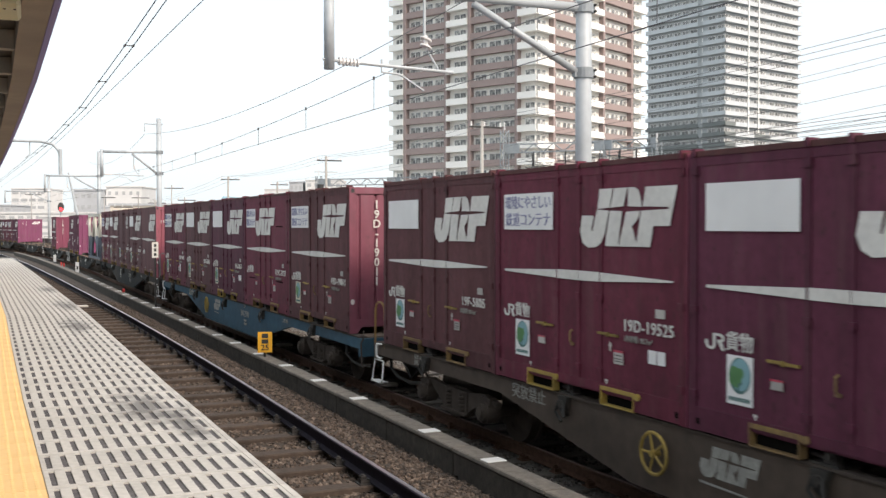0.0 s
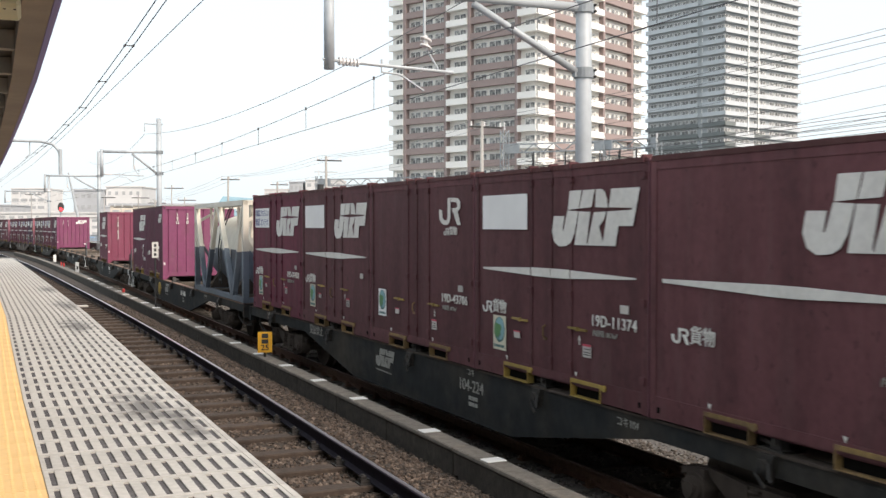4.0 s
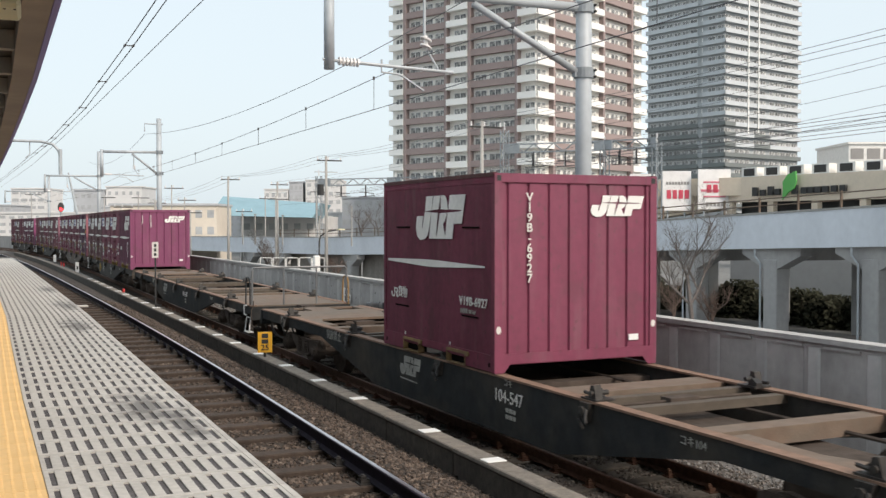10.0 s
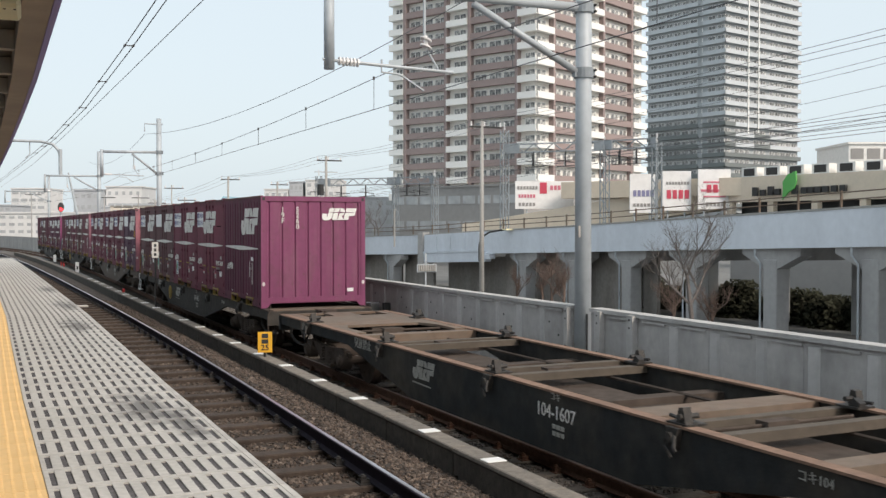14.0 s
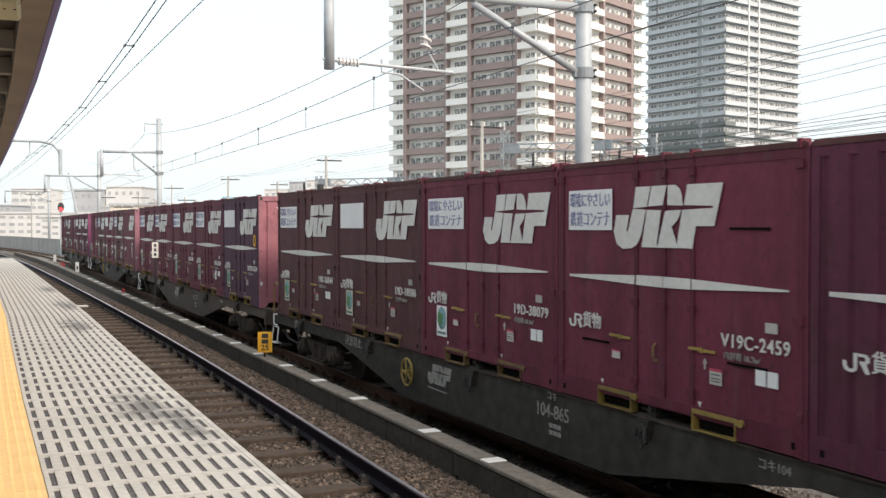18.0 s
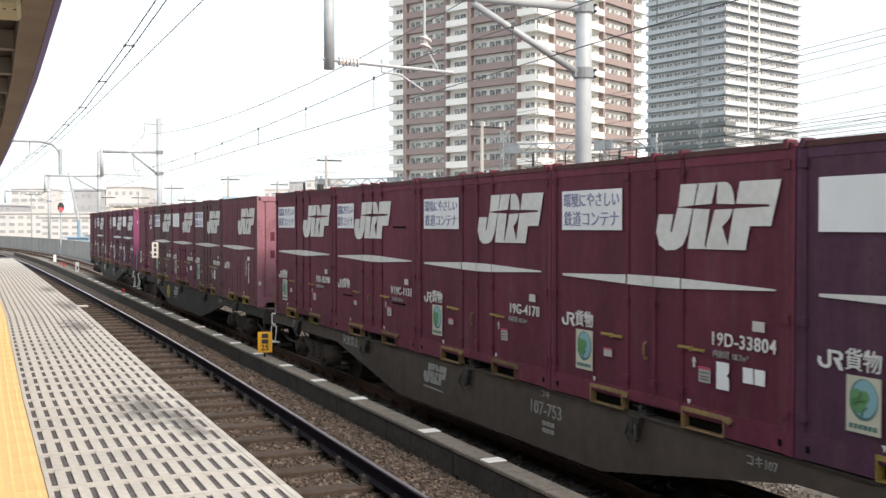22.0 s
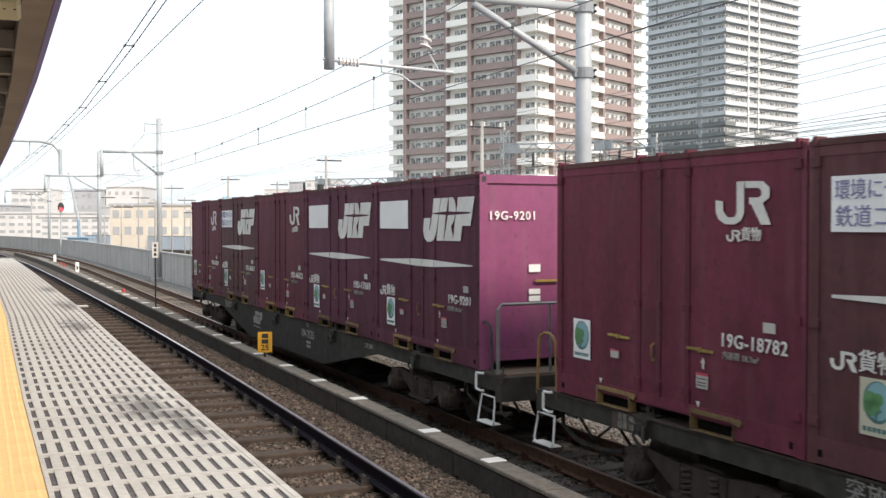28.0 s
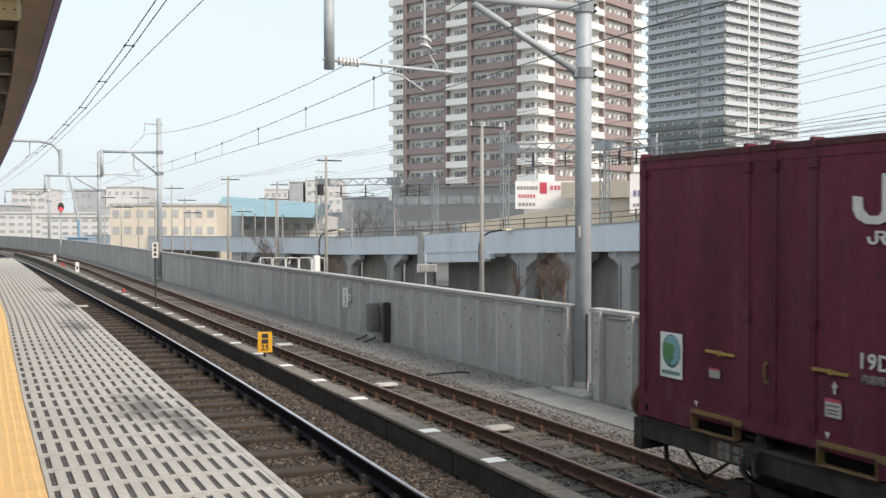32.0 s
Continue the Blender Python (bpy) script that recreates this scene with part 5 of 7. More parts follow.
def distance_board(x, y, z, w, h, mat, label, bars, post=None):
    t = thing("trackside_board", label, "sign", "trackside boards", m=pose(x, y, 0, 0, 0, -14))
    zb = post if post is not None else 0.4
    bm = bmesh.new()
    rod(bm, (0, 0.03, zb), (0, 0.03, z + h), 0.025, 8)
    part("post", bm, "steel_dark", t)
    bm = bmesh.new()
    box(bm, -w / 2, w / 2, -0.012, 0.006, z, z + h)
    part("board", bm, mat, t, bevel=0.003)
    for i, (u0, u1, v0, v1) in enumerate(bars):
        bm = bmesh.new()
        box(bm, -w / 2 + w * u0, -w / 2 + w * u1, -0.018, -0.012, z + h * v0, z + h * v1)
        part("mark", bm, "black", t)
    return t


sg = distance_board(5.0, 18.35, 0.53, 0.26, 0.375, "sign_yellow", "small yellow speed board on the cable trough", [(0.28, 0.72, 0.70, 0.92), (0.26, 0.74, 0.44, 0.64)], post=0.3)
lettering("lettering", "25", 0.135, "black", sg, Matrix.Translation((0, -0.02, 0.62)) @ Euler((radians(90), 0, 0)).to_matrix().to_4x4(), squeeze=1.15)
distance_board(5.13, 30.8, 1.9, 0.18, 0.46, "decal", "white distance board on a thin dark post", [(0.3, 0.7, 0.12, 0.3), (0.3, 0.7, 0.4, 0.6), (0.3, 0.7, 0.7, 0.88)], post=0.2)
distance_board(5.55, 57.5, 0.35, 0.19, 0.55, "white", "low white marker post beside the trough", [(0.3, 0.7, 0.3, 0.6)], post=0.1)
distance_board(5.75, 74.5, 0.35, 0.19, 0.5, "white", "low white marker post beside the trough", [], post=0.1)
for x, y in ((5.25, 38.2), (5.6, 66.0), (5.62, 68.0)):
    t = thing("red_marker", "small red marker peg on the ballast", "marker")
    bm = bmesh.new()
    rod(bm, (x, y, 0.3), (x, y, 0.58), 0.045, 10)
    part("peg", bm, "red", t)
for x, y, w in ((7.2, 17.9, 0.5), (7.15, 13.35, 0.5), (7.3, 25.0, 0.5), (7.6, 43.0, 0.7), (3.3, 33.5, 0.6)):
    t = thing("sleeper_plate", "pale timber block lying between the rails", "timber block")
    bm = bmesh.new()
    zz = -0.17 if x > 5 else 0.32
    box(bm, x - w * 0.4, x + w * 0.4, y - 0.13, y + 0.13, zz, zz + 0.06)
    part("block", bm, "deck" if w > 0.6 else "sticker", t, bevel=0.02)

sig = thing("railway_signal", "colour-light signal showing red beside the curve", "signal")
bm = bmesh.new()
rod(bm, (9.0, 109.0, -0.2), (9.0, 109.0, 4.3), 0.08, 10)
part("post", bm, "steel", sig)
bm = bmesh.new()
pts = [(9.0 + 0.3 * math.cos(a * math.pi / 8), 4.62 + (0.5 if 0 < a < 8 else -0.42 if 8 < a < 16 else 0) * abs(math.sin(a * math.pi / 8))) for a in range(16)]
prism(bm, [(p[0], p[1]) for p in pts], 1, 108.7, 108.9)
part("head", bm, "black", sig)
bm = bmesh.new()
rod(bm, (9.0, 108.69, 4.43), (9.0, 108.6, 4.43), 0.15, 14)
part("red_light", bm, "red_lamp", sig, "glowing red lamp")

cab = thing("relay_cabinet", "grey steel cabinet fixed to the concrete wall", "cabinet", m=pose(9.6, 24.7, 0))
bm = bmesh.new()
box(bm, -0.1, 0.14, -0.05, 0.33, 0.1, 0.86)
part("body", bm, "rail_steel", cab, bevel=0.015)
boxpart("door", (-0.118, -0.102, 0.0, 0.28, 0.15, 0.82), "rail_steel", cab)
for s in (-0.25, 0.35):
    bm = bmesh.new()
    bent(bm, [(-0.05, s, 0.0), (-0.2, s + 0.05, -0.08), (-0.35, s + 0.1, -0.12)], 0.025)
    part("cable", bm, "black", cab)
pl = thing("wall_post", "dark steel upright beside the cabinet", "post", m=pose(9.66, 24.1, 0))
boxpart("upright", (-0.05, 0.13, -0.05, 0.05, -0.1, 0.9), "steel_dark", pl)
wp = thing("wall_plate", "white plate with dark bars on the wall", "sign")
boxpart("plate", (9.735, 9.748, 27.05, 27.5, 0.55, 1.1), "white", wp)
boxpart("tab", (9.738, 9.748, 26.85, 27.02, 0.76, 0.94), "white", wp)
boxpart("hook", (9.73, 9.739, 26.91, 26.95, 0.82, 0.88), "black", wp)
for word, v in (("1", 0.98), ("2", 0.80), ("7", 0.63)):
    lettering("digit", word, 0.17, "black", wp, pose(9.732, 27.27, v, 90, 0, -90))
t = thing("white_cabinet", "white upright cabinet in the street beyond the wall", "cabinet")
bm = bmesh.new()
box(bm, 29.4, 29.95, 90.7, 91.2, -4.6, 0.05)
part("body", bm, "white", t, bevel=0.08)
gr = thing("street_grille", "grey street sign grille beyond the wall", "sign")
for i in range(8):
    boxpart("bar", (40.4 + i * 0.24, 40.58 + i * 0.24, 92.0, 92.1, -1.65, -1.05), "concrete", gr)
boxpart("frame", (40.3, 42.4, 92.12, 92.2, -1.75, -0.95), "steel", gr)
boxpart("post", (41.2, 41.35, 92.2, 92.3, -4.6, 0.1), "steel", gr)

for x, y, z0, z1 in ((35.1, 140, 1.2, 4.3), (36.3, 138, 1.2, 4.3), (38.4, 132, 1.2, 4.1), (41.5, 114, 1.4, 5.0), (42.8, 104, 1.5, 4.5), (40.2, 122, 1.3, 3.9)):
    t = thing("trackside_post", "pale concrete post standing on the viaduct", "post", "viaduct posts")
    bm = bmesh.new()
    rod(bm, (x, y, z0 - 1.0), (x, y, z1), 0.1, 8, 0.085)
    part("post", bm, "concrete", t)
    boxpart("cap", (x - 0.16, x + 0.16, y - 0.16, y + 0.16, z1, z1 + 0.1), "concrete", t)
for x, y, z1 in ((24.6, 135, 8.0), (22.7, 150, 7.1), (18.1, 150, 7.1), (10.4, 180, 8.2), (27.2, 140, 6.6)):
    utility_pole(x, y, z1, 1, "far slim grey utility pole beyond the curve", 0.12)
for i, y in enumerate((12.05, 13.0, 13.95, 14.9, 15.85)):
    t = thing("cover_slab", "pale flat concrete cover slab in the gravel by the wall", "slab", "cover slabs")
    bm = bmesh.new()
    box(bm, -0.34, 0.34, -0.468, 0.468, -0.04, 0.0)
    part("slab", bm, "paver", t, m=pose(9.26 - 0.02 * (i % 2), y, -0.128, 0, -4.0 + 0.4 * (-1) ** i, 0.8 * (-1) ** i), bevel=0.012)
t = thing("iron_rod", "thin dark bent rod lying in the gravel", "rod")
bm = bmesh.new()
bent(bm, [(8.27, 18.45, -0.1), (8.6, 18.4, -0.08), (8.95, 18.32, -0.06), (9.07, 18.15, -0.06)], 0.022)
part("rod", bm, "steel_dark", t)
fence = thing("street_railing", "white tube railing along the street beyond the wall", "railing")
for i in range(5):
    bm = bmesh.new()
    x0, y0 = 27.6 + 1.2 * i, 103.0 - 0.6 * i
    bent(bm, [(x0, y0, -4.6), (x0, y0, -0.55), (x0 + 0.08, y0 - 0.04, -0.47), (x0 + 1.0, y0 - 0.5, -0.47), (x0 + 1.08, y0 - 0.54, -0.55), (x0 + 1.08, y0 - 0.54, -4.6)], 0.05)
    part("rail_frame", bm, "white", fence)

# ---- bare trees and shrubs ----


def bare_tree(x, y, z, h, spread, seed, label, levels=4, skin="bark"):
    r = random.Random(seed)
    t = thing("tree", label, "tree", "bare trees")
    trunk, limbs = bmesh.new(), bmesh.new()

    def grow(p, d, length, rad, lvl):
        steps = 3
        for i in range(steps):
            d = (d + Vector((r.uniform(-0.22, 0.22), r.uniform(-0.22, 0.22), r.uniform(-0.05, 0.16)))).normalized()
            q2 = p + d * length / steps
            rod(trunk if lvl == 0 else limbs, p, q2, rad, 6 if lvl < 2 else 4, rad * 0.82)
            p, rad = q2, rad * 0.82
            if lvl < levels and (lvl > 0 or i > 0):
                for _ in range(2 if lvl < 2 else r.choice((1, 2, 2))):
                    side = Vector((r.uniform(-1, 1), r.uniform(-1, 1), r.uniform(0.1, 0.9))).normalized()
                    grow(p, (d * 0.55 + side * spread).normalized(), length * r.uniform(0.42, 0.68), rad * 0.62, lvl + 1)
    grow(Vector((x, y, z)), Vector((0, 0, 1)), h * 0.5, h * (0.03 if h < 9 else 0.02), 0)
    part("trunk", trunk, skin, t)
    part("crown", limbs, skin, t)


bare_tree(35.6, 44.1, -4.6, 9.6, 1.35, 3, "bare grey tree standing before the viaduct", 5)
for x, y, h, seed in ((42.5, 76.5, 4.6, 9), (42.2, 71.5, 5.2, 5), (42.0, 69.2, 5.6, 8), (41.8, 67.3, 4.8, 14), (40.8, 49.0, 4.6, 12), (41.0, 53.0, 4.4, 13), (36.0, 103.5, 4.9, 21)):
    bare_tree(x, y, -4.6, h, 1.0, seed, "bare brown shrub before the viaduct", 5, "red_twig")
bare_tree(29.5, 109.0, -4.6, 7.0, 0.8, 15, "bare thin tree beyond the wall", 5)
bare_tree(67.0, 170.0, -1.0, 9.0, 0.8, 16, "bare street tree by the podium", 4)
bare_tree(62.0, 165.0, -1.0, 8.0, 0.8, 17, "bare street tree by the podium", 4)


def shrub(x, y, z, w, h, n, seed, label):
    """A hedge or bush of many small leaves on short stems."""
    r = random.Random(seed)
    t = thing("shrub", label, "shrub", "shrubs")
    verts, faces = [], []
    for i in range(n):
        a, rr, hh = r.uniform(0, 2 * math.pi), math.sqrt(r.random()), r.random()
        k = 1 - 0.5 * hh * hh
        c = Vector((x + math.cos(a) * rr * w * k, y + math.sin(a) * rr * w * k, z + hh * h * r.uniform(0.75, 1.1)))
        u = Vector((r.uniform(-1, 1), r.uniform(-1, 1), r.uniform(-1, 1))).normalized() * r.uniform(0.12, 0.26)
        v = u.orthogonal().normalized() * r.uniform(0.08, 0.17)
        b = len(verts)
        verts += [c - u, c + v, c + u, c - v]
        faces.append((b, b + 1, b + 2, b + 3))
    me = bpy.data.meshes.new("foliage")
    me.from_pydata([tuple(p) for p in verts], [], faces)
    me.materials.append(M["leaf"])
    part("foliage", me, "", t)
    for i in range(6):
        bm = bmesh.new()
        rod(bm, (x + r.uniform(-0.3, 0.3) * w, y + r.uniform(-0.3, 0.3) * w, z), (x + r.uniform(-0.7, 0.7) * w, y + r.uniform(-0.7, 0.7) * w, z + h * 0.8), 0.04, 4, 0.015)
        part("stem", bm, "twig", t)


for i in range(11):
    shrub(57.6 + 0.5 * (i % 3), 46.0 + 3.3 * i, -4.6, 2.3, (2.5, 1.9, 2.8, 2.2)[i % 4], 3000, 20 + i, "dark green hedge behind the viaduct")

# ---- the freight train ----
WAGON = 20.4
SLOT = 3.745
HALF = 9.35
RUN_S = (-3.79, -12.54, -20.89, -28.88, -36.56, -44.04, -51.46, -58.67, -65.53, -72.03, -78.17, -84.01, -89.57, -94.93, -100.16, -105.28, -110.31,
         -115.28, -120.23, -125.19, -130.21, -135.28, -140.35, -145.46, -150.66, -155.93, -161.25, -166.6, -171.97, -177.39, -182.87, -188.42, -194.06)
SLACK = (0.09, -0.08, 0.13, -0.05, -0.08, 0.02, 0.14, 0.01, -0.13, 0.03)


def run(t):
    """How far the front of the first wagon's load has come at t seconds (negative: past the camera)."""
    i = min(int(t), 31)
    u = t - i
    p1, p2 = RUN_S[i], RUN_S[i + 1]
    d1 = (p2 - RUN_S[i - 1]) / 2 if i > 0 else p2 - p1
    d2 = (RUN_S[i + 2] - p1) / 2 if i < 31 else p2 - p1
    return p1 + u * (d1 + u * (3 * (p2 - p1) - 2 * d1 - d2 + u * (d1 + d2 - 2 * (p2 - p1))))


STEPS = [0.5 * i for i in range(65)]


def wagon_pose(k, t):
    s = run(t) + WAGON * k + HALF + SLACK[k]
    xa, ya = on_far(s - 7.1)
    xb, yb = on_far(s + 7.1)
    a = math.degrees(math.atan2(xb - xa, yb - ya))
    return pose((xa + xb) / 2, (ya + yb) / 2, 0, 0, 0, -a)


CARRIED = []


SIDE = Matrix(((0, 0, -1, -1.229), (-1, 0, 0, 0), (0, 1, 0, 0), (0, 0, 0, 1)))


def flat_shape(bm, polys, depth=0.006):
    """Flat painted shapes, in the side's own plane: x to the viewer's right, y up."""
    for pts in polys:
        lo = [bm.verts.new((x, y, 0)) for x, y in pts]
        hi = [bm.verts.new((x, y, depth)) for x, y in pts]
        n = len(pts)
        bm.faces.new(lo[::-1])
        bm.faces.new(hi)
        for i in range(n):
            j = (i + 1) % n
            bm.faces.new((lo[i], lo[j], hi[j], hi[i]))


LOGO_J = (
    [(0.025, 0.554), (0.157, 0.551), (0.133, 0.286), (0.148, 0.286), (0.197, 0.652), (0.327, 0.630), (0.285, 0.255), (0.242, 0.085), (0.184, 0.014), (0.094, 0.000), (0.032, 0.083), (0.000, 0.275)],
    [(0.225, 0.997), (0.368, 0.999), (0.336, 0.679), (0.202, 0.660)])
LOGO_R = (
    [(0.382, 0.998), (0.522, 1.000), (0.513, 0.936), (0.483, 0.696), (0.345, 0.679)],
    [(0.530, 0.999), (0.596, 1.000), (0.634, 0.949), (0.656, 0.837), (0.665, 0.679), (0.527, 0.694), (0.531, 0.935)],
    [(0.336, 0.629), (0.469, 0.616), (0.430, 0.102), (0.449, 0.038), (0.286, 0.037)],
    [(0.510, 0.606), (0.648, 0.617), (0.636, 0.523), (0.615, 0.452), (0.568, 0.365), (0.616, 0.088), (0.625, 0.040), (0.449, 0.038), (0.444, 0.103)])
LOGO_F = (
    [(0.705, 0.996), (1.000, 0.995), (0.931, 0.374), (0.781, 0.373), (0.750, 0.040), (0.625, 0.040), (0.616, 0.088), (0.661, 0.616), (0.922, 0.636), (0.922, 0.666), (0.677, 0.686)],)
LOGO = LOGO_J + LOGO_R + LOGO_F
MARK = (
    [(0.000, 0.580), (0.131, 0.548), (0.143, 0.308), (0.230, 0.173), (0.357, 0.172), (0.398, 0.276), (0.395, 0.996), (0.529, 1.000), (0.533, 0.260), (0.472, 0.079), (0.358, 0.001), (0.188, 0.014), (0.057, 0.122), (0.001, 0.311)],
    [(0.549, 0.999), (0.859, 0.976), (0.976, 0.830), (0.977, 0.604), (0.862, 0.482), (1.000, 0.000), (0.835, 0.000), (0.664, 0.463), (0.623, 0.465), (0.623, 0.620), (0.792, 0.612), (0.841, 0.673), (0.841, 0.762), (0.791, 0.829), (0.550, 0.843)])
STAMPS = {}


def stamp(name, body, size, mat, parent, m, **style):
    """Lettering whose mesh is built once and shared by all things that carry it."""
    key = (body, size, mat)
    if key not in STAMPS:
        ob = lettering(name, body, size, mat, None, Matrix.Identity(4), **style)
        STAMPS[key] = ob.data
        bpy.data.objects.remove(ob)
    return part(name, STAMPS[key], mat, parent, m=m)


def carrier_mark(c, x0, z0, w):
    """The carrier's short mark and the word for freight beside it."""
    h = w * 0.24
    for i, pts in enumerate(MARK):
        part("carrier_mark", shared("carrier_mark|%d%.2f" % (i, w), lambda bm: flat_shape(bm, [[(w * 0.42 * x, h * y) for x, y in pts]], 0.004), "decal"), "", c, m=SIDE @ Matrix.Translation((x0, z0, 0)))
    stamp("carrier_word", "貨物", w * 0.29, "decal", c, SIDE @ Matrix.Translation((x0 + w * 0.725, z0 + h * 0.56, 0.002)), bold=0.008)


def logo(key, c, m, x0, y0, w, h, mat="decal"):
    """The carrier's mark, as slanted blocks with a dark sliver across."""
    for i, pts in enumerate(LOGO):
        part("painted_mark", shared("painted_mark|%s%d" % (key, i), lambda bm: flat_shape(bm, [[(x0 + w * x, y0 + h * y) for x, y in pts]], 0.004), mat), "", c, m=m)


def side_wall(bm, corrugated):
    """The -x side wall of a twelve-foot container."""
    y0, y1 = -1.8575, 1.8575
    if not corrugated:
        box(bm, -1.215, -1.19, y0 + 0.08, y1 - 0.08, 0.12, 2.42)
        return
    n = 13
    pts = []
    w = (y1 - y0 - 0.2) / n
    for i in range(n):
        a = y0 + 0.1 + i * w
        pts += [(a, 1.225), (a + w * 0.68, 1.225), (a + w * 0.76, 1.203), (a + w * 0.92, 1.203)]
    pts.append((y1 - 0.1, 1.225))
    row0 = [bm.verts.new((-x, y, 0.16)) for y, x in pts]
    row1 = [bm.verts.new((-x, y, 2.42)) for y, x in pts]
    for i in range(len(pts) - 1):
        bm.faces.new((row0[i], row0[i + 1], row1[i + 1], row1[i]))


def end_body(bm, flat):
    """An end wall with upright grooves, facing -y."""
    y = -1.8575
    if flat:
        box(bm, -1.15, 1.15, y + 0.02, y + 0.06, 0.14, 2.42)
        return
    pts = [(-1.15, 0.0)]
    for i in range(8):
        a = -1.043 + i * 0.298
        pts += [(a - 0.028, 0.0), (a - 0.012, 0.03), (a + 0.012, 0.03), (a + 0.028, 0.0)]
    pts.append((1.15, 0.0))
    r0 = [bm.verts.new((x, y + 0.015 + d, 0.14)) for x, d in pts]
    r1 = [bm.verts.new((x, y + 0.015 + d, 2.40)) for x, d in pts]
    for i in range(len(pts) - 1):
        bm.faces.new((r0[i], r0[i + 1], r1[i + 1], r1[i]))


def frame_body(bm):
    """Corner posts, top and bottom rails with cast corners."""
    for sx in (-1, 1):
        for sy in (-1, 1):
            box(bm, min(sx * 1.225, sx * 1.13), max(sx * 1.225, sx * 1.13), min(sy * 1.8575, sy * 1.77), max(sy * 1.8575, sy * 1.77), 0.0, 2.5)
        lo, hi = min(sx * 1.2275, sx * 1.16), max(sx * 1.2275, sx * 1.16)
        box(bm, lo, hi, -1.05, 1.05, 0.13, 0.22)
        for sy in (-1, 1):
            box(bm, lo, hi, min(sy * 1.05, sy * 1.77), max(sy * 1.05, sy * 1.77), 0.01, 0.22)
        box(bm, min(sx * 1.222, sx * 1.16), max(sx * 1.222, sx * 1.16), -1.77, 1.77, 2.38, 2.48)
    for sy in (-1, 1):
        box(bm, -1.13, 1.13, min(sy * 1.855, sy * 1.78), max(sy * 1.855, sy * 1.78), 0.10, 0.24)
        box(bm, -1.13, 1.13, min(sy * 1.855, sy * 1.78), max(sy * 1.855, sy * 1.78), 2.38, 2.49)


def end_frame(bm):
    """The painted face of one end's posts and rails."""
    y0, y1 = -1.863, -1.8585
    o = [(-1.225, 0.0), (-1.225, 2.5), (1.225, 2.5), (1.225, 0.0), (1.09, 0.0), (1.0, 0.11), (-1.0, 0.11), (-1.09, 0.0)]
    n = [(-1.12, 0.24), (-1.12, 2.39), (1.12, 2.39), (1.12, 0.24)]
    rings = [[bm.verts.new((x, y, z)) for x, z in o + n] for y in (y0, y1)]
    quads = ((0, 1, 9, 8), (1, 2, 10, 9), (2, 3, 11, 10), (3, 4, 5, 11), (11, 5, 6, 8), (6, 7, 0, 8))
    for r in rings:
        for f in quads:
            bm.faces.new([r[i] for i in f])
    for loop in (list(range(8)), list(range(8, 12))):
        for a, b in zip(loop, loop[1:] + loop[:1]):
            bm.faces.new((rings[0][a], rings[0][b], rings[1][b], rings[1][a]))


def corner_casting(bm):
    box(bm, -0.03, 0.03, -0.003, 0.003, -0.035, 0.035)


def roof_body(bm):
    prism(bm, [(-1.2, 2.44), (1.2, 2.44), (1.2, 2.47), (0.4, 2.495), (-0.4, 2.495), (-1.2, 2.47)], 1, -1.80, 1.80)


def fork_frame(bm):
    """The steel rim of a fork pocket, on the -x side."""
    for a, b, c, d in ((-0.29, 0.29, 0.155, 0.195), (-0.29, -0.279, 0.0, 0.155), (0.279, 0.29, 0.0, 0.155), (-0.279, 0.279, 0.0, 0.008)):
        box(bm, -1.24, -1.15, a, b, c, d)
    rod(bm, (-1.25, -0.36, 0.165), (-1.20, -0.36, 0.165), 0.035, 8)
    box(bm, -1.24, -1.2, -0.37, -0.28, 0.14, 0.19)


def locking_bar(bm):
    box(bm, -1.245, -1.225, -0.18, -0.015, -0.014, 0.010)
    box(bm, -1.245, -1.225, 0.01, 0.18, -0.008, 0.016)
    box(bm, -1.252, -1.222, -0.015, 0.01, -0.022, 0.022)


def door_rib(bm):
    box(bm, -1.228, -1.21, -0.03, 0.03, 0.18, 2.46)
    for z in (0.3, 1.06, 2.3):
        box(bm, -1.246, -1.21, -0.045, 0.045, z, z + 0.07)
    box(bm, -1.25, -1.14, -0.022, 0.022, 2.46, 2.535)


def hole(bm):
    box(bm, -1.2295, -1.20, -0.022, 0.022, 0.065, 0.12)


TEXTS = {}


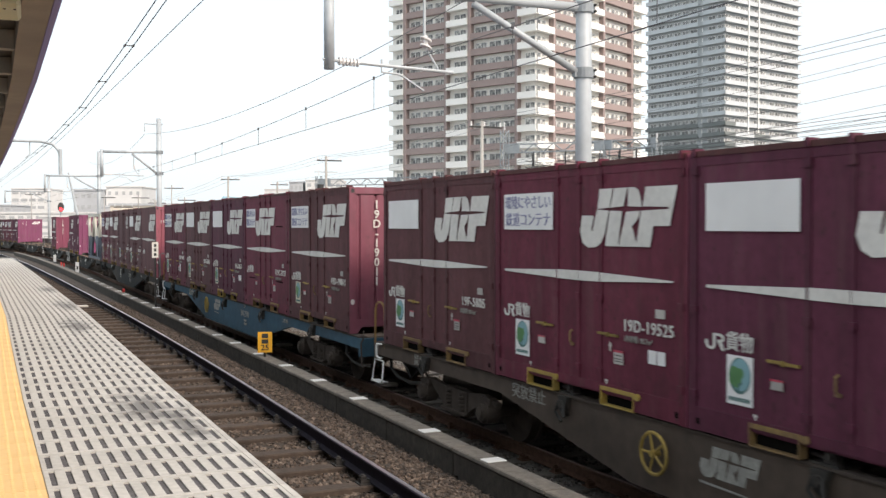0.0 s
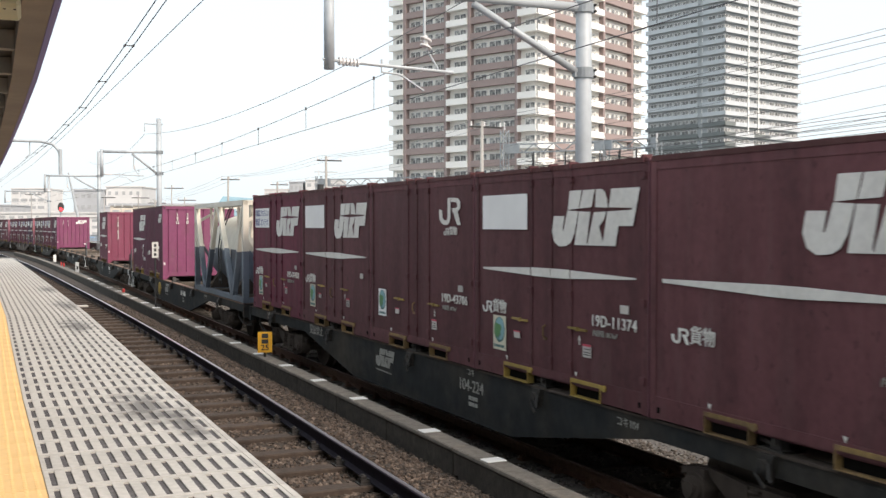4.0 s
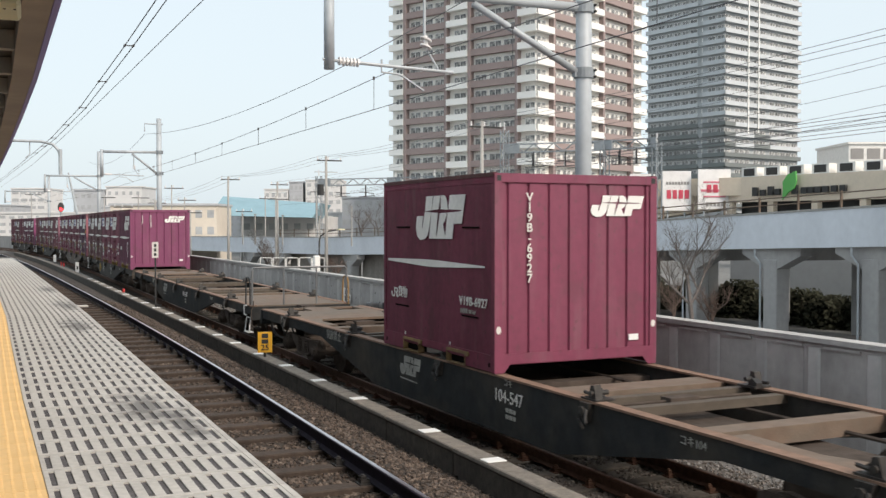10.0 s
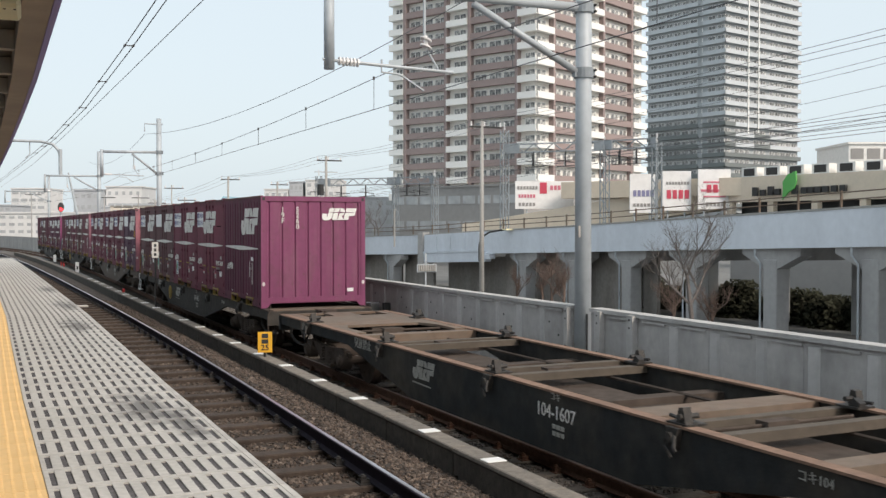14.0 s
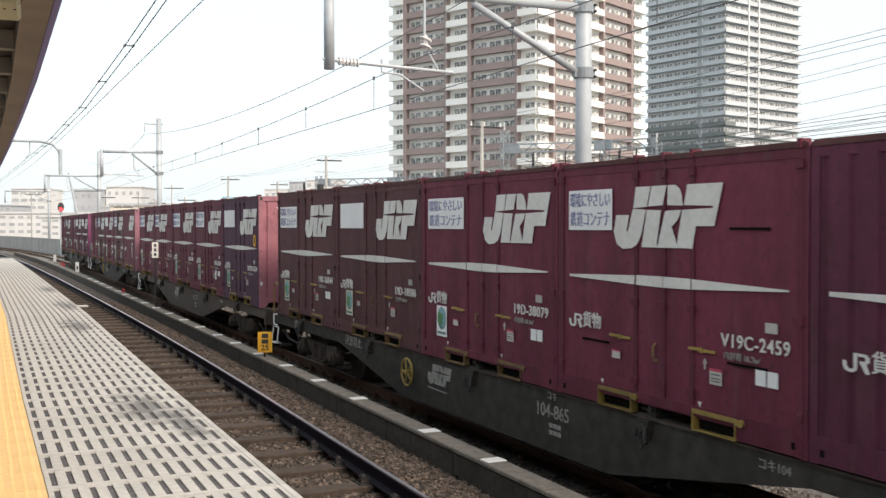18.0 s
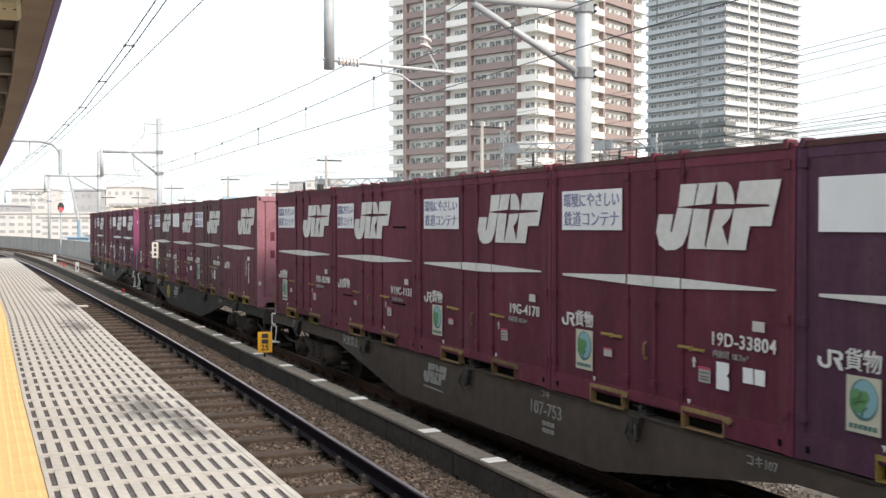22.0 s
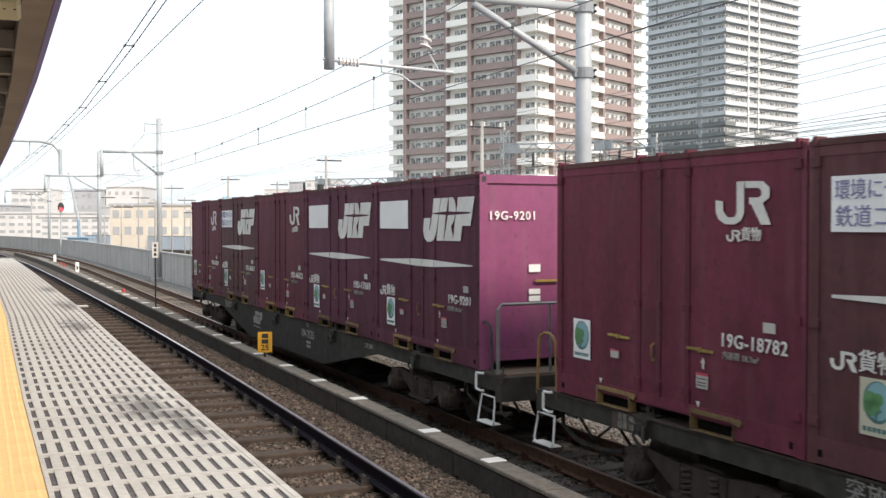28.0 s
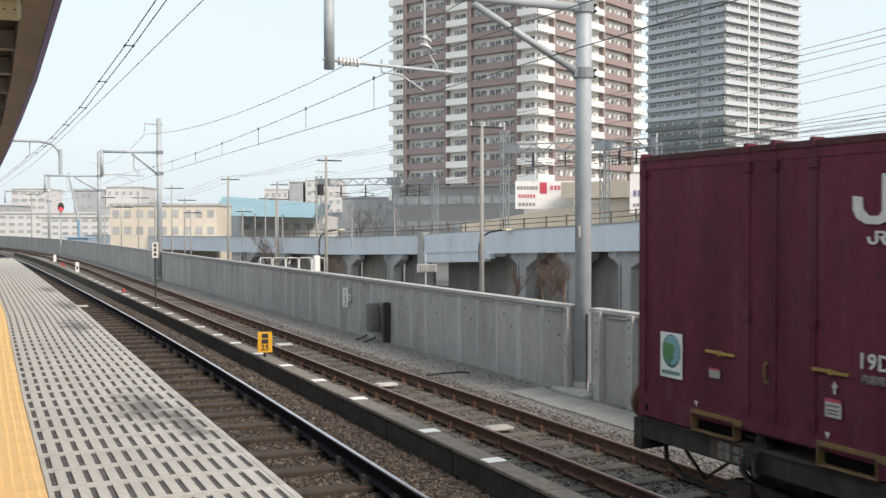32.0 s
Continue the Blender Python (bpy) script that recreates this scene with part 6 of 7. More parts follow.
def container(kind, number, tone, k, slot, panel="", end=None, eco=True, face=""):
    """One freight container on slot 1 to 5 (front to rear) of wagon k. kind: door, smooth, ribbed or modern."""
    tone_word = {"plain": "maroon", "purple": "purple-maroon", "brown": "brown-maroon", "faded": "faded maroon", "red": "reddish maroon", "umber": "dark umber", "patchy": "patched faded maroon", "violet": "dark violet"}[tone]
    words = {"door": "steel freight container with white marks and a side door", "smooth": "steel freight container with a plain white-marked side",
             "ribbed": "corrugated steel freight container with white marks", "modern": "steel freight container with a small white mark"}[kind]
    c = thing("freight_container", tone_word + " " + words, "container", "containers on the wagons")
    cm, em = "c_" + tone, "e_" + (face or tone)
    for rz in (0, 180):
        part("side_wall", shared("side_wall|%s%s" % (kind == "ribbed", tone), lambda bm: side_wall(bm, kind == "ribbed"), cm), "", c, m=pose(0, 0, 0, 0, 0, rz))
    part("floor", shared("floor|" + tone, lambda bm: box(bm, -1.18, 1.18, -1.80, 1.80, 0.10, 0.2), cm), "", c)
    part("corner_frame", shared("corner_frame|" + tone, frame_body, cm), "", c)
    part("roof", shared("roof|" + tone, roof_body, cm), "", c)
    flat = end is not None and end.startswith("flat")
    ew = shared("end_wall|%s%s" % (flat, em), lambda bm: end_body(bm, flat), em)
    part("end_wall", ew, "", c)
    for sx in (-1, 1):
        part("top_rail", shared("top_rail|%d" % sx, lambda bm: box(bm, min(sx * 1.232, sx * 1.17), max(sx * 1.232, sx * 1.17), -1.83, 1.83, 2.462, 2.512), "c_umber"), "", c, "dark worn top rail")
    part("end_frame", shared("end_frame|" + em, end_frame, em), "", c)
    for sx in (-1, 1):
        part("corner_casting", shared("corner_casting", corner_casting, "steel_dark"), "", c, m=pose(sx * 1.165, -1.864, 2.44))
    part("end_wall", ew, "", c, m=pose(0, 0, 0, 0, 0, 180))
    rim = "handle" if (k * 5 + int(slot)) % 4 == 0 or kind == "ribbed" else "pocket_dull"
    for fy in (0.76, -0.76):
        part("fork_pocket", shared("fork_pocket|" + rim, fork_frame, rim), "", c, m=pose(0, fy, 0))
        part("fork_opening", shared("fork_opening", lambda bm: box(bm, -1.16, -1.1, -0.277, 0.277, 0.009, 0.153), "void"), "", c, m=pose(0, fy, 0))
    for fy in (1.72, -1.72):
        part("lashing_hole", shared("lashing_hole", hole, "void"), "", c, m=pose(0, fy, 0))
    if kind in ("door", "modern"):
        for i, fy in enumerate((1.78, 0.34, 0.02, -0.41, -1.78) if kind == "modern" else (1.78, 0.41, -0.03, -0.45, -1.78)):
            part("door_rib", shared("door_rib|" + tone, door_rib, cm), "", c, m=pose(0, fy, 0))
        for fy in (0.66, -0.60):
            part("locking_bar", shared("locking_bar", locking_bar, "handle"), "", c, m=pose(0, fy, 0.735))
        for x0, z0 in ((-0.80, 0.51), (1.40, 0.965)):
            part("label_sticker", shared("label_sticker|s", lambda bm: flat_shape(bm, [[(0, 0), (0.14, 0), (0.14, 0.085), (0, 0.085)]]), "sticker"), "", c, m=SIDE @ Matrix.Translation((x0, z0, 0)))
        part("label_header", shared("label_header", lambda bm: flat_shape(bm, [[(0.0, 0.07), (0.14, 0.07), (0.14, 0.085), (0.0, 0.085)]], 0.009), "sign_red"), "", c, m=SIDE @ Matrix.Translation((-0.80, 0.51, 0)))
        lx, lz = (0.71, 0.45) if kind == "door" else (0.55, 0.39)
        note = part("handling_label", shared("handling_label", lambda bm: flat_shape(bm, [[(0, 0), (0.16, 0), (0.16, 0.14), (0, 0.14)]]), "sticker"), "", c, m=SIDE @ Matrix.Translation((lx, lz, 0)))
        part("label_header", shared("label_header|l", lambda bm: flat_shape(bm, [[(0, 0.118), (0.16, 0.118), (0.16, 0.14), (0, 0.14)]], 0.009), "sign_red"), "", note)
        for z in (0.025, 0.05, 0.085):
            part("label_line", shared("label_line", lambda bm: flat_shape(bm, [[(0.02, 0), (0.14, 0), (0.14, 0.008), (0.02, 0.008)]], 0.009), "black"), "", note, m=Matrix.Translation((0, z, 0)))
        part("arrow_mark", shared("arrow_mark", lambda bm: flat_shape(bm, [[(-0.012, 0), (0.012, 0), (0.012, 0.05), (0.032, 0.05), (0, 0.10), (-0.032, 0.05), (-0.012, 0.05)]], 0.004), "sticker"), "", c, m=SIDE @ Matrix.Translation((0.64, 0.57, 0)))
        part("door_lever", shared("door_lever", lambda bm: (bent(bm, [(-1.222, 0, 0.72), (-1.255, 0, 0.70), (-1.255, 0, 0.60), (-1.222, 0, 0.57)], 0.011), box(bm, -1.235, -1.215, -0.03, 0.03, 0.55, 0.58)), "pocket_dull"), "", c, m=pose(0, 0.09, 0))
        if (k, slot) in ((7, 2), (8, 2), (1, 5)):
            part("paper_note", shared("paper_note", lambda bm: flat_shape(bm, [[(0.0, 0.0), (0.16, 0.0), (0.16, 0.10), (0.13, 0.13), (0.16, 0.16), (0.16, 0.24), (0.0, 0.24)]]), "plate"), "", c, m=SIDE @ Matrix.Translation((0.95, 0.42, 0)))
    if kind != "modern":
        if kind == "door":
            spot = (-0.78, 1.615, 1.65, 0.61) if number.startswith("V19C") else (0.07, 1.615, 1.65, 0.61)
        elif kind == "ribbed":
            spot = (0.0, 1.62, 1.66, 0.62) if (k, slot) != (3, 4) else (0.95, 1.93, 0.72, 0.30)
        else:
            spot = (-0.58, 1.64, 1.63, 0.62) if k == 4 else (0.12, 1.62, 1.6, 0.62)
        logo("%s%.2f" % (kind, spot[0]), c, SIDE, *spot)
        if kind == "door":
            strip = [[(-1.61, 1.30), (-0.425, 1.27), (-0.425, 1.36), (-1.61, 1.325)], [(-0.395, 1.268), (0.022, 1.262), (0.022, 1.366), (-0.395, 1.364)],
                     [(0.034, 1.262), (0.435, 1.266), (0.435, 1.364), (0.034, 1.366)], [(0.455, 1.268), (1.66, 1.315), (1.66, 1.33), (0.455, 1.362)]]
        else:
            strip = [[(-1.66, 1.31), (-0.2, 1.265), (0.1, 1.265), (1.6, 1.31), (1.6, 1.33), (0.1, 1.365), (-0.2, 1.365), (-1.66, 1.345)]]
        if (k, slot) != (3, 4):
            part("white_stripe", shared("white_stripe|" + kind, lambda bm: flat_shape(bm, strip, 0.004), "decal"), "", c, m=SIDE)
        carrier_mark(c, -1.62 if kind == "door" else -1.52, 0.76, 0.61)
    else:
        for i, pts in enumerate(MARK):
            part("painted_mark", shared("painted_mark|modern%d" % i, lambda bm: flat_shape(bm, [[(0.80 + 0.676 * x, 1.855 + 0.367 * y) for x, y in pts]], 0.004), "decal"), "", c, m=SIDE)
        carrier_mark(c, 0.94, 1.71, 0.42)
    if panel:
        plate = part("plate", shared("plate", lambda bm: flat_shape(bm, [[(-1.62, 1.80), (-0.49, 1.80), (-0.49, 2.22), (-1.62, 2.22)]]), "plate"), "", c,
                     m=SIDE @ Matrix.Translation((-0.46, 0, 0)) @ Matrix.Diagonal((0.72, 1, 1, 1)) if number.startswith("V19C") else SIDE)
        if panel == "slogan":
            if "s" not in TEXTS:
                TEXTS["s"] = (lettering("slogan", "環境にやさしい", 0.165, "blue_ink", None, Matrix.Identity(4), squeeze=0.92, bold=0.0), lettering("slogan", "鉄道コンテナ", 0.175, "blue_ink", None, Matrix.Identity(4), bold=0.0))
                for o in TEXTS["s"]:
                    TEXTS[o.name] = o.data
                    bpy.data.objects.remove(o)
                TEXTS["s"] = [v for key2, v in TEXTS.items() if key2.startswith("slogan")]
            for me, dz in zip(TEXTS["s"], (2.105, 1.905)):
                part("slogan", me, "", plate, m=Matrix.Translation((-1.055, dz, 0.008)))
    if eco:
        pale = k in (0, 9) or (k * 3 + int(slot)) % 4 == 1
        em2 = SIDE @ Matrix.Translation((-1.50, 0.43, 0) if kind == "modern" else (-1.33, 0.32, 0))
        st = part("round_mark_sticker", shared("round_mark_sticker|%s" % pale, lambda bm: flat_shape(bm, [[(0, 0), (0.32, 0), (0.32, 0.42), (0, 0.42)]]), "plate" if pale else "eco_card"), "", c, m=em2)
        disc = lambda cx, cz, rx, rz, n, d: (lambda bm: flat_shape(bm, [[(cx + rx * math.cos(i * 2 * math.pi / n), cz + rz * math.sin(i * 2 * math.pi / n)) for i in range(n)]], d))
        part("round_outline", shared("round_outline", disc(0.165, 0.25, 0.135, 0.155, 24, 0.009), "eco"), "", st)
        part("round_mark", shared("round_mark|%s" % pale, disc(0.175, 0.26, 0.118, 0.138, 24, 0.011), "eco_pale"), "", st)
        part("tree_mark", shared("tree_mark", lambda bm: [flat_shape(bm, [[(cx + r * math.cos(i * 0.628), cz + r * math.sin(i * 0.628)) for i in range(10)]], 0.013) for cx, cz, r in ((0.10, 0.27, 0.06), (0.13, 0.21, 0.065), (0.17, 0.27, 0.05), (0.08, 0.21, 0.045))], "eco_green"), "", st)
        part("trunk_mark", shared("trunk_mark", lambda bm: flat_shape(bm, [[(0.14, 0.10), (0.155, 0.10), (0.17, 0.17), (0.21, 0.19), (0.20, 0.20), (0.15, 0.18)]], 0.014), "eco"), "", st)
        part("caption_bar", shared("caption_bar", lambda bm: flat_shape(bm, [[(0.03 + 0.045 * i, 0.03), (0.063 + 0.045 * i, 0.03), (0.063 + 0.045 * i, 0.065), (0.03 + 0.045 * i, 0.065)] for i in range(6)], 0.009), "eco"), "", st)
    if number and kind == "ribbed":
        for ci, word in enumerate(number.split("-")):
            for i, ch in enumerate(word):
                lettering("number", ch, 0.165, "decal", c, SIDE @ Matrix.Translation((0.82 + 0.24 * ci, 0.95 - 0.125 * i - 0.03 * ci, 0.002)))
        part("label_sticker", shared("label_sticker", lambda bm: flat_shape(bm, [[(0.96, 1.03), (1.16, 1.03), (1.16, 1.12), (0.96, 1.12)]]), "plate"), "", c, m=SIDE)
    elif number:
        lettering("number", number, 0.165, "decal", c, SIDE @ Matrix.Translation((1.27, 0.85, 0.002)), bold=0.01, space=1.1)
        stamp("volume_mark", "内容積 18.7m³", 0.075, "sill_text", c, SIDE @ Matrix.Translation((1.12, 0.72, 0.002)), bold=0.0)
    END = Matrix(((1, 0, 0, 0), (0, 0, -1, -1.86), (0, 1, 0, 0), (0, 0, 0, 1)))
    if end:
        style = end.split(":")
        if style[0] in ("vert", "vert2"):
            col = style[1].split(",")
            for ci, word in enumerate(col):
                sz, st2 = (0.2, 0.165) if k == 1 else (0.158, 0.128)
                for i, ch in enumerate(word):
                    lettering("number", ch, sz, "decal", c, END @ Matrix.Translation((-0.73 + 0.34 * ci, 2.2 - st2 * i, 0.004)))
        else:
            lettering("number", style[1], 0.155, "white", c, END @ Matrix.Translation((-0.75, 1.97, 0.004)), bold=0.012, space=1.15)
        if style[0] == "flat":
            part("end_door_seam", shared("end_door_seam", lambda bm: flat_shape(bm, [[(0.30, 0.2), (0.36, 0.2), (0.36, 2.4), (0.30, 2.4)]], 0.02), "c_purple"), "", c, m=END)
            for x0, z0, w0, h0 in ((-0.51, 1.24, 0.17, 0.10), (-0.51, 0.95, 0.17, 0.07), (-0.51, 0.86, 0.17, 0.07)):
                bm = bmesh.new()
                flat_shape(bm, [[(x0, z0), (x0 + w0, z0), (x0 + w0, z0 + h0), (x0, z0 + h0)]])
                part("label_sticker", bm, "plate", c, m=END)
            bm = bmesh.new()
            flat_shape(bm, [[(-0.42, 1.11), (-0.06, 1.11), (-0.06, 1.14), (-0.42, 1.14)]], 0.03)
            part("locking_bar", bm, "handle", c, m=END)
        if (k, slot) != (3, 4) and style[0] != "flat":
            logo("end", c, END, 0.18, 1.96, 0.84, 0.28, "white")
        if style[0] != "flat":
            for sx in (-1, 1):
                part("corner_mark", shared("corner_mark", lambda bm: flat_shape(bm, [[(0.035 * math.cos(i * 0.785), 0.05 * math.sin(i * 0.785)) for i in range(8)]]), "decal"), "", c, m=END @ Matrix.Translation((sx * 1.17, 0.54, 0.002)))
            bm = bmesh.new()
            flat_shape(bm, [[(0.78, 0.33), (0.93, 0.33), (0.93, 0.41), (0.78, 0.41)]])
            part("label_sticker", bm, "plate", c, m=END)
    if (k, slot) in ((6, 2), (6, 3), (7, 2), (1, 3), (3, 5), (8, 3), (6, 5), (0, 4)):
        for x0 in (1.29, 1.43):
            bm = bmesh.new()
            flat_shape(bm, [[(x0, 0.52), (x0 + 0.12, 0.52), (x0 + 0.12, 0.65), (x0, 0.65)]])
            part("label_sticker", bm, "plate", c, m=SIDE)
    if (k, slot) == (7, 1):
        disc = part("round_badge", shared("round_badge", lambda bm: flat_shape(bm, [[(1.5 + 0.12 * math.cos(i * 0.314), 1.5 + 0.135 * math.sin(i * 0.314)) for i in range(20)]], 0.008), "sign_yellow"), "", c, "yellow round badge", m=SIDE)
        lettering("badge_letter", "環", 0.15, "black", disc, Matrix.Translation((1.5, 1.5, 0.008)), bold=0.0)
    if number.startswith("V"):
        for x0, z0 in ((-1.32, 1.81), (0.95, 1.81), (-1.36, 0.64), (0.93, 0.65)):
            part("vent_slot", shared("vent_slot", lambda bm: flat_shape(bm, [[(0, 0), (0.5, 0), (0.5, 0.022), (0, 0.022)]]), "void"), "", c, m=SIDE @ Matrix.Translation((x0, z0, -0.002)))
    if tone == "patchy":
        r = random.Random(6)
        for i in range(46):
            on_end = i >= 30
            x0, z0 = (-0.92 + 0.298 * r.randrange(6), r.uniform(0.5, 1.7)) if on_end else (-1.757 + 0.2704 * r.randrange(13), r.uniform(0.25, 1.15) if i % 3 else r.uniform(1.4, 2.1))
            pw, ph = r.uniform(0.08, 0.15), r.uniform(0.12, 0.34)
            bm = bmesh.new()
            flat_shape(bm, [[(x0, z0), (x0 + pw, z0 + r.uniform(-0.01, 0.01)), (x0 + pw, z0 + ph), (x0, z0 + ph)]], 0.002)
            part("paint_patch", bm, r.choice(("c_plain", "c_purple", "c_red")), c, m=END @ Matrix.Translation((0, 0, 0.012 - 0.0245)) if on_end else SIDE @ Matrix.Translation((0, 0, -0.003)))
    for x0 in (-1.0, 0.55):
        bm = bmesh.new()
        flat_shape(bm, [[(x0, 0.27), (x0 + 0.05, 0.27), (x0 + 0.025, 0.22)]])
        part("lift_mark", bm, "decal", c, m=SIDE)
    CARRIED.append((c, k, Matrix.Translation((0, -HALF + SLOT * (slot - 0.5), 1.0))))
    return c


# wagon parts ---------------------------------------------------------------


def sill(bm, sx, rear=9.75):
    """A fish-bellied side sill, deep between the bogies."""
    pts = [(-9.75, 0.964), (-9.75, 0.78), (-5.6, 0.78), (-2.8, 0.28), (2.8, 0.28), (5.6, 0.78), (rear, 0.78), (rear, 0.964)]
    prism(bm, pts, 0, sx * 1.15 - 0.035, sx * 1.15 + 0.035)


def sill_flange(bm, sx, rear=9.75):
    box(bm, min(sx * 1.06, sx * 1.205), max(sx * 1.06, sx * 1.205), -9.75, rear, 0.965, 0.99)


def brake_rod(bm):
    """A zigzag brake rod under the wagon's end."""
    bent(bm, [(-0.82, 0.0, 0.76), (-0.82, -0.42, 0.44), (-0.82, -0.85, 0.72), (-0.82, -1.2, 0.46)], 0.018)


def low_hose(bm):
    bent(bm, [(-1.0, -0.05, 0.79), (-1.02, -0.1, 0.58), (-1.0, -0.35, 0.46), (-0.98, -0.8, 0.43), (-0.96, -1.2, 0.48)], 0.026)


def tail_disc(bm):
    rod(bm, (-1.02, 0.0, 1.11), (-1.02, 0.035, 1.11), 0.19, 24)
    rod(bm, (-1.02, -0.02, 1.11), (-1.02, 0.05, 1.11), 0.05, 10)


def holed_plate(bm, s, end=9.75):
    """An end plate of the deck: two openings near the buffer beam and the mouth of a wide one with cut corners."""
    xs, ys, zs = (-1.06, -0.85, -0.28, 0.30, 0.89, 1.06), (6.9, end - 0.86, end - 0.14, end), (0.94, 0.985)
    v = {(i, j, k): bm.verts.new((x, s * y, z)) for i, x in enumerate(xs) for j, y in enumerate(ys) for k, z in enumerate(zs)}
    solid = {(i, j) for i in range(5) for j in range(3)} - {(1, 1), (3, 1)}
    for i, j in solid:
        for k in (0, 1):
            bm.faces.new((v[i, j, k], v[i + 1, j, k], v[i + 1, j + 1, k], v[i, j + 1, k]))
        for di, dj, a, b in ((-1, 0, (0, 0), (0, 1)), (1, 0, (1, 0), (1, 1)), (0, -1, (0, 0), (1, 0)), (0, 1, (0, 1), (1, 1))):
            if (i + di, j + dj) not in solid:
                bm.faces.new((v[i + a[0], j + a[1], 0], v[i + b[0], j + b[1], 0], v[i + b[0], j + b[1], 1], v[i + a[0], j + a[1], 1]))
    for e in (-1, 1):
        for (xa, ya), (xb, yb), (xc, yc), (xd, yd) in (((1.06, 6.9), (0.72, 6.9), (0.88, 6.45), (1.06, 6.45)), ((1.06, 6.45), (0.88, 6.45), (0.86, 5.55), (1.06, 5.55))):
            prism(bm, [(e * xa, s * ya), (e * xb, s * yb), (e * xc, s * yc), (e * xd, s * yd)], 2, 0.941, 0.985)


def corner_recess(bm, end):
    """The sunken bowl under one end opening."""
    for x in (-0.565, 0.595):
        rod(bm, (x, end - 0.5, 0.86), (x, end - 0.5, 0.90), 0.12, 10)
        box(bm, x - 0.05, x + 0.2, end - 0.42, end - 0.36, 0.82, 0.93)


def deck_parts(w, k):
    if k == 4:
        part("deck_plate", shared("deck_plate|open", lambda bm: holed_plate(bm, -1), "deck"), "", w, "rusty brown steel deck plate")
    else:
        part("deck_plate", shared("deck_plate|front", lambda bm: box(bm, -1.06, 1.06, -9.75, -6.25, 0.94, 0.985), "deck"), "", w, "rusty brown steel deck plate")
    p = part("deck_plate", shared("deck_plate|rear%s" % (k == 9), lambda bm: holed_plate(bm, 1, 9.36 if k == 9 else 9.75), "deck"), "", w, "rusty brown steel deck plate")
    part("well_floor", shared("well_floor", lambda bm: box(bm, -1.06, 1.06, 7.3, 9.3, 0.77, 0.80), "grime"), "", p)
    part("lock_housing", shared("lock_housing%s" % (k == 9), lambda bm: corner_recess(bm, 9.36 if k == 9 else 9.75), "grime"), "", p)
    for y, half, mt in ((5.35, 0.14, "deck"), (4.1, 0.07, "beam"), (3.7, 0.07, "beam"), (0.75, 0.08, "beam"), (0.2, 0.08, "beam"), (-2.7, 0.24, "deck"), (-3.3, 0.07, "beam"), (-3.9, 0.07, "beam"), (-5.2, 0.14, "deck")):
        part("cross_member", shared("cross_member|%s%.2f" % (mt, half), lambda bm: box(bm, -1.11, 1.11, -half, half, 0.80 if half > 0.1 else 0.87, 0.965), mt), "", w, m=pose(0, y, 0))
    for y in (-1.3, 1.9, 4.9):
        part("low_cross_member", shared("low_cross_member", lambda bm: box(bm, -1.11, 1.11, -0.12, 0.12, 0.66, 0.84), "grime"), "", w, m=pose(0, y, 0))
    for x in (-0.62, 0.55):
        part("brake_pipe", shared("brake_pipe", lambda bm: rod(bm, (0, -6.2, 0.84), (0, 6.3, 0.84), 0.025, 6), "grime"), "", w, m=pose(x, 0, 0))
    for y in (0.47, -3.6, 3.9, 6.25):
        part("lock_gear", shared("lock_gear", lambda bm: (rod(bm, (-0.9, 0, 0.93), (0.9, 0, 0.93), 0.022, 6), box(bm, -0.28, 0.1, -0.09, 0.09, 0.9, 0.975)), "grime"), "", w, m=pose(0, y, 0))
    part("centre_sill", shared("centre_sill", lambda bm: box(bm, -0.33, 0.33, -9.6, 9.3, 0.5, 0.76), "grime"), "", w)


def lock(bm):
    """A folding container lock with its hanging lever."""
    box(bm, -1.19, -0.95, -0.15, 0.15, 0.986, 1.01)
    prism(bm, [(-0.11, 1.01), (0.03, 1.01), (-0.01, 1.15), (-0.07, 1.16)], 0, -1.17, -1.08)
    prism(bm, [(0.0, 1.01), (0.15, 1.01), (0.15, 1.05), (0.07, 1.10)], 0, -1.06, -0.97)
    rod(bm, (-1.2, -0.05, 1.07), (-0.98, -0.05, 1.07), 0.028, 8)
    rod(bm, (-1.12, 0.04, 1.04), (-1.12, 0.18, 1.05), 0.02, 6)
    prism(bm, [(-0.10, 0.97), (0.09, 0.97), (0.05, 0.80), (-0.04, 0.76)], 0, -1.25, -1.18)
    rod(bm, (-1.29, 0.0, 0.88), (-1.2, 0.0, 0.88), 0.05, 10)
    bent(bm, [(-1.27, 0.03, 0.92), (-1.30, 0.05, 0.8), (-1.28, -0.04, 0.70)], 0.018)
    bent(bm, [(-1.26, -0.06, 0.9), (-1.31, -0.12, 0.8), (-1.31, -0.15, 0.77)], 0.02)


def side_bogie(bm):
    """One side frame of a bogie, arched over its axle boxes."""
    pts = [(-1.2, 0.50), (-1.2, 0.58), (-0.85, 0.645), (-0.4, 0.60), (0.4, 0.60), (0.85, 0.645), (1.2, 0.58), (1.2, 0.50), (1.08, 0.555), (0.80, 0.565), (0.66, 0.47), (0.36, 0.31), (-0.36, 0.31), (-0.66, 0.47), (-0.80, 0.565), (-1.08, 0.555)]
    prism(bm, pts, 0, -1.06, -0.99)
    prism(bm, [(-0.40, 0.31), (0.40, 0.31), (0.36, 0.27), (-0.36, 0.27)], 0, -1.11, -0.96)
    for y in (-0.33, 0.33):
        prism(bm, [(y - 0.03, 0.31), (y + 0.03, 0.31), (y + 0.05, 0.6), (y - 0.05, 0.6)], 0, -1.075, -0.97)


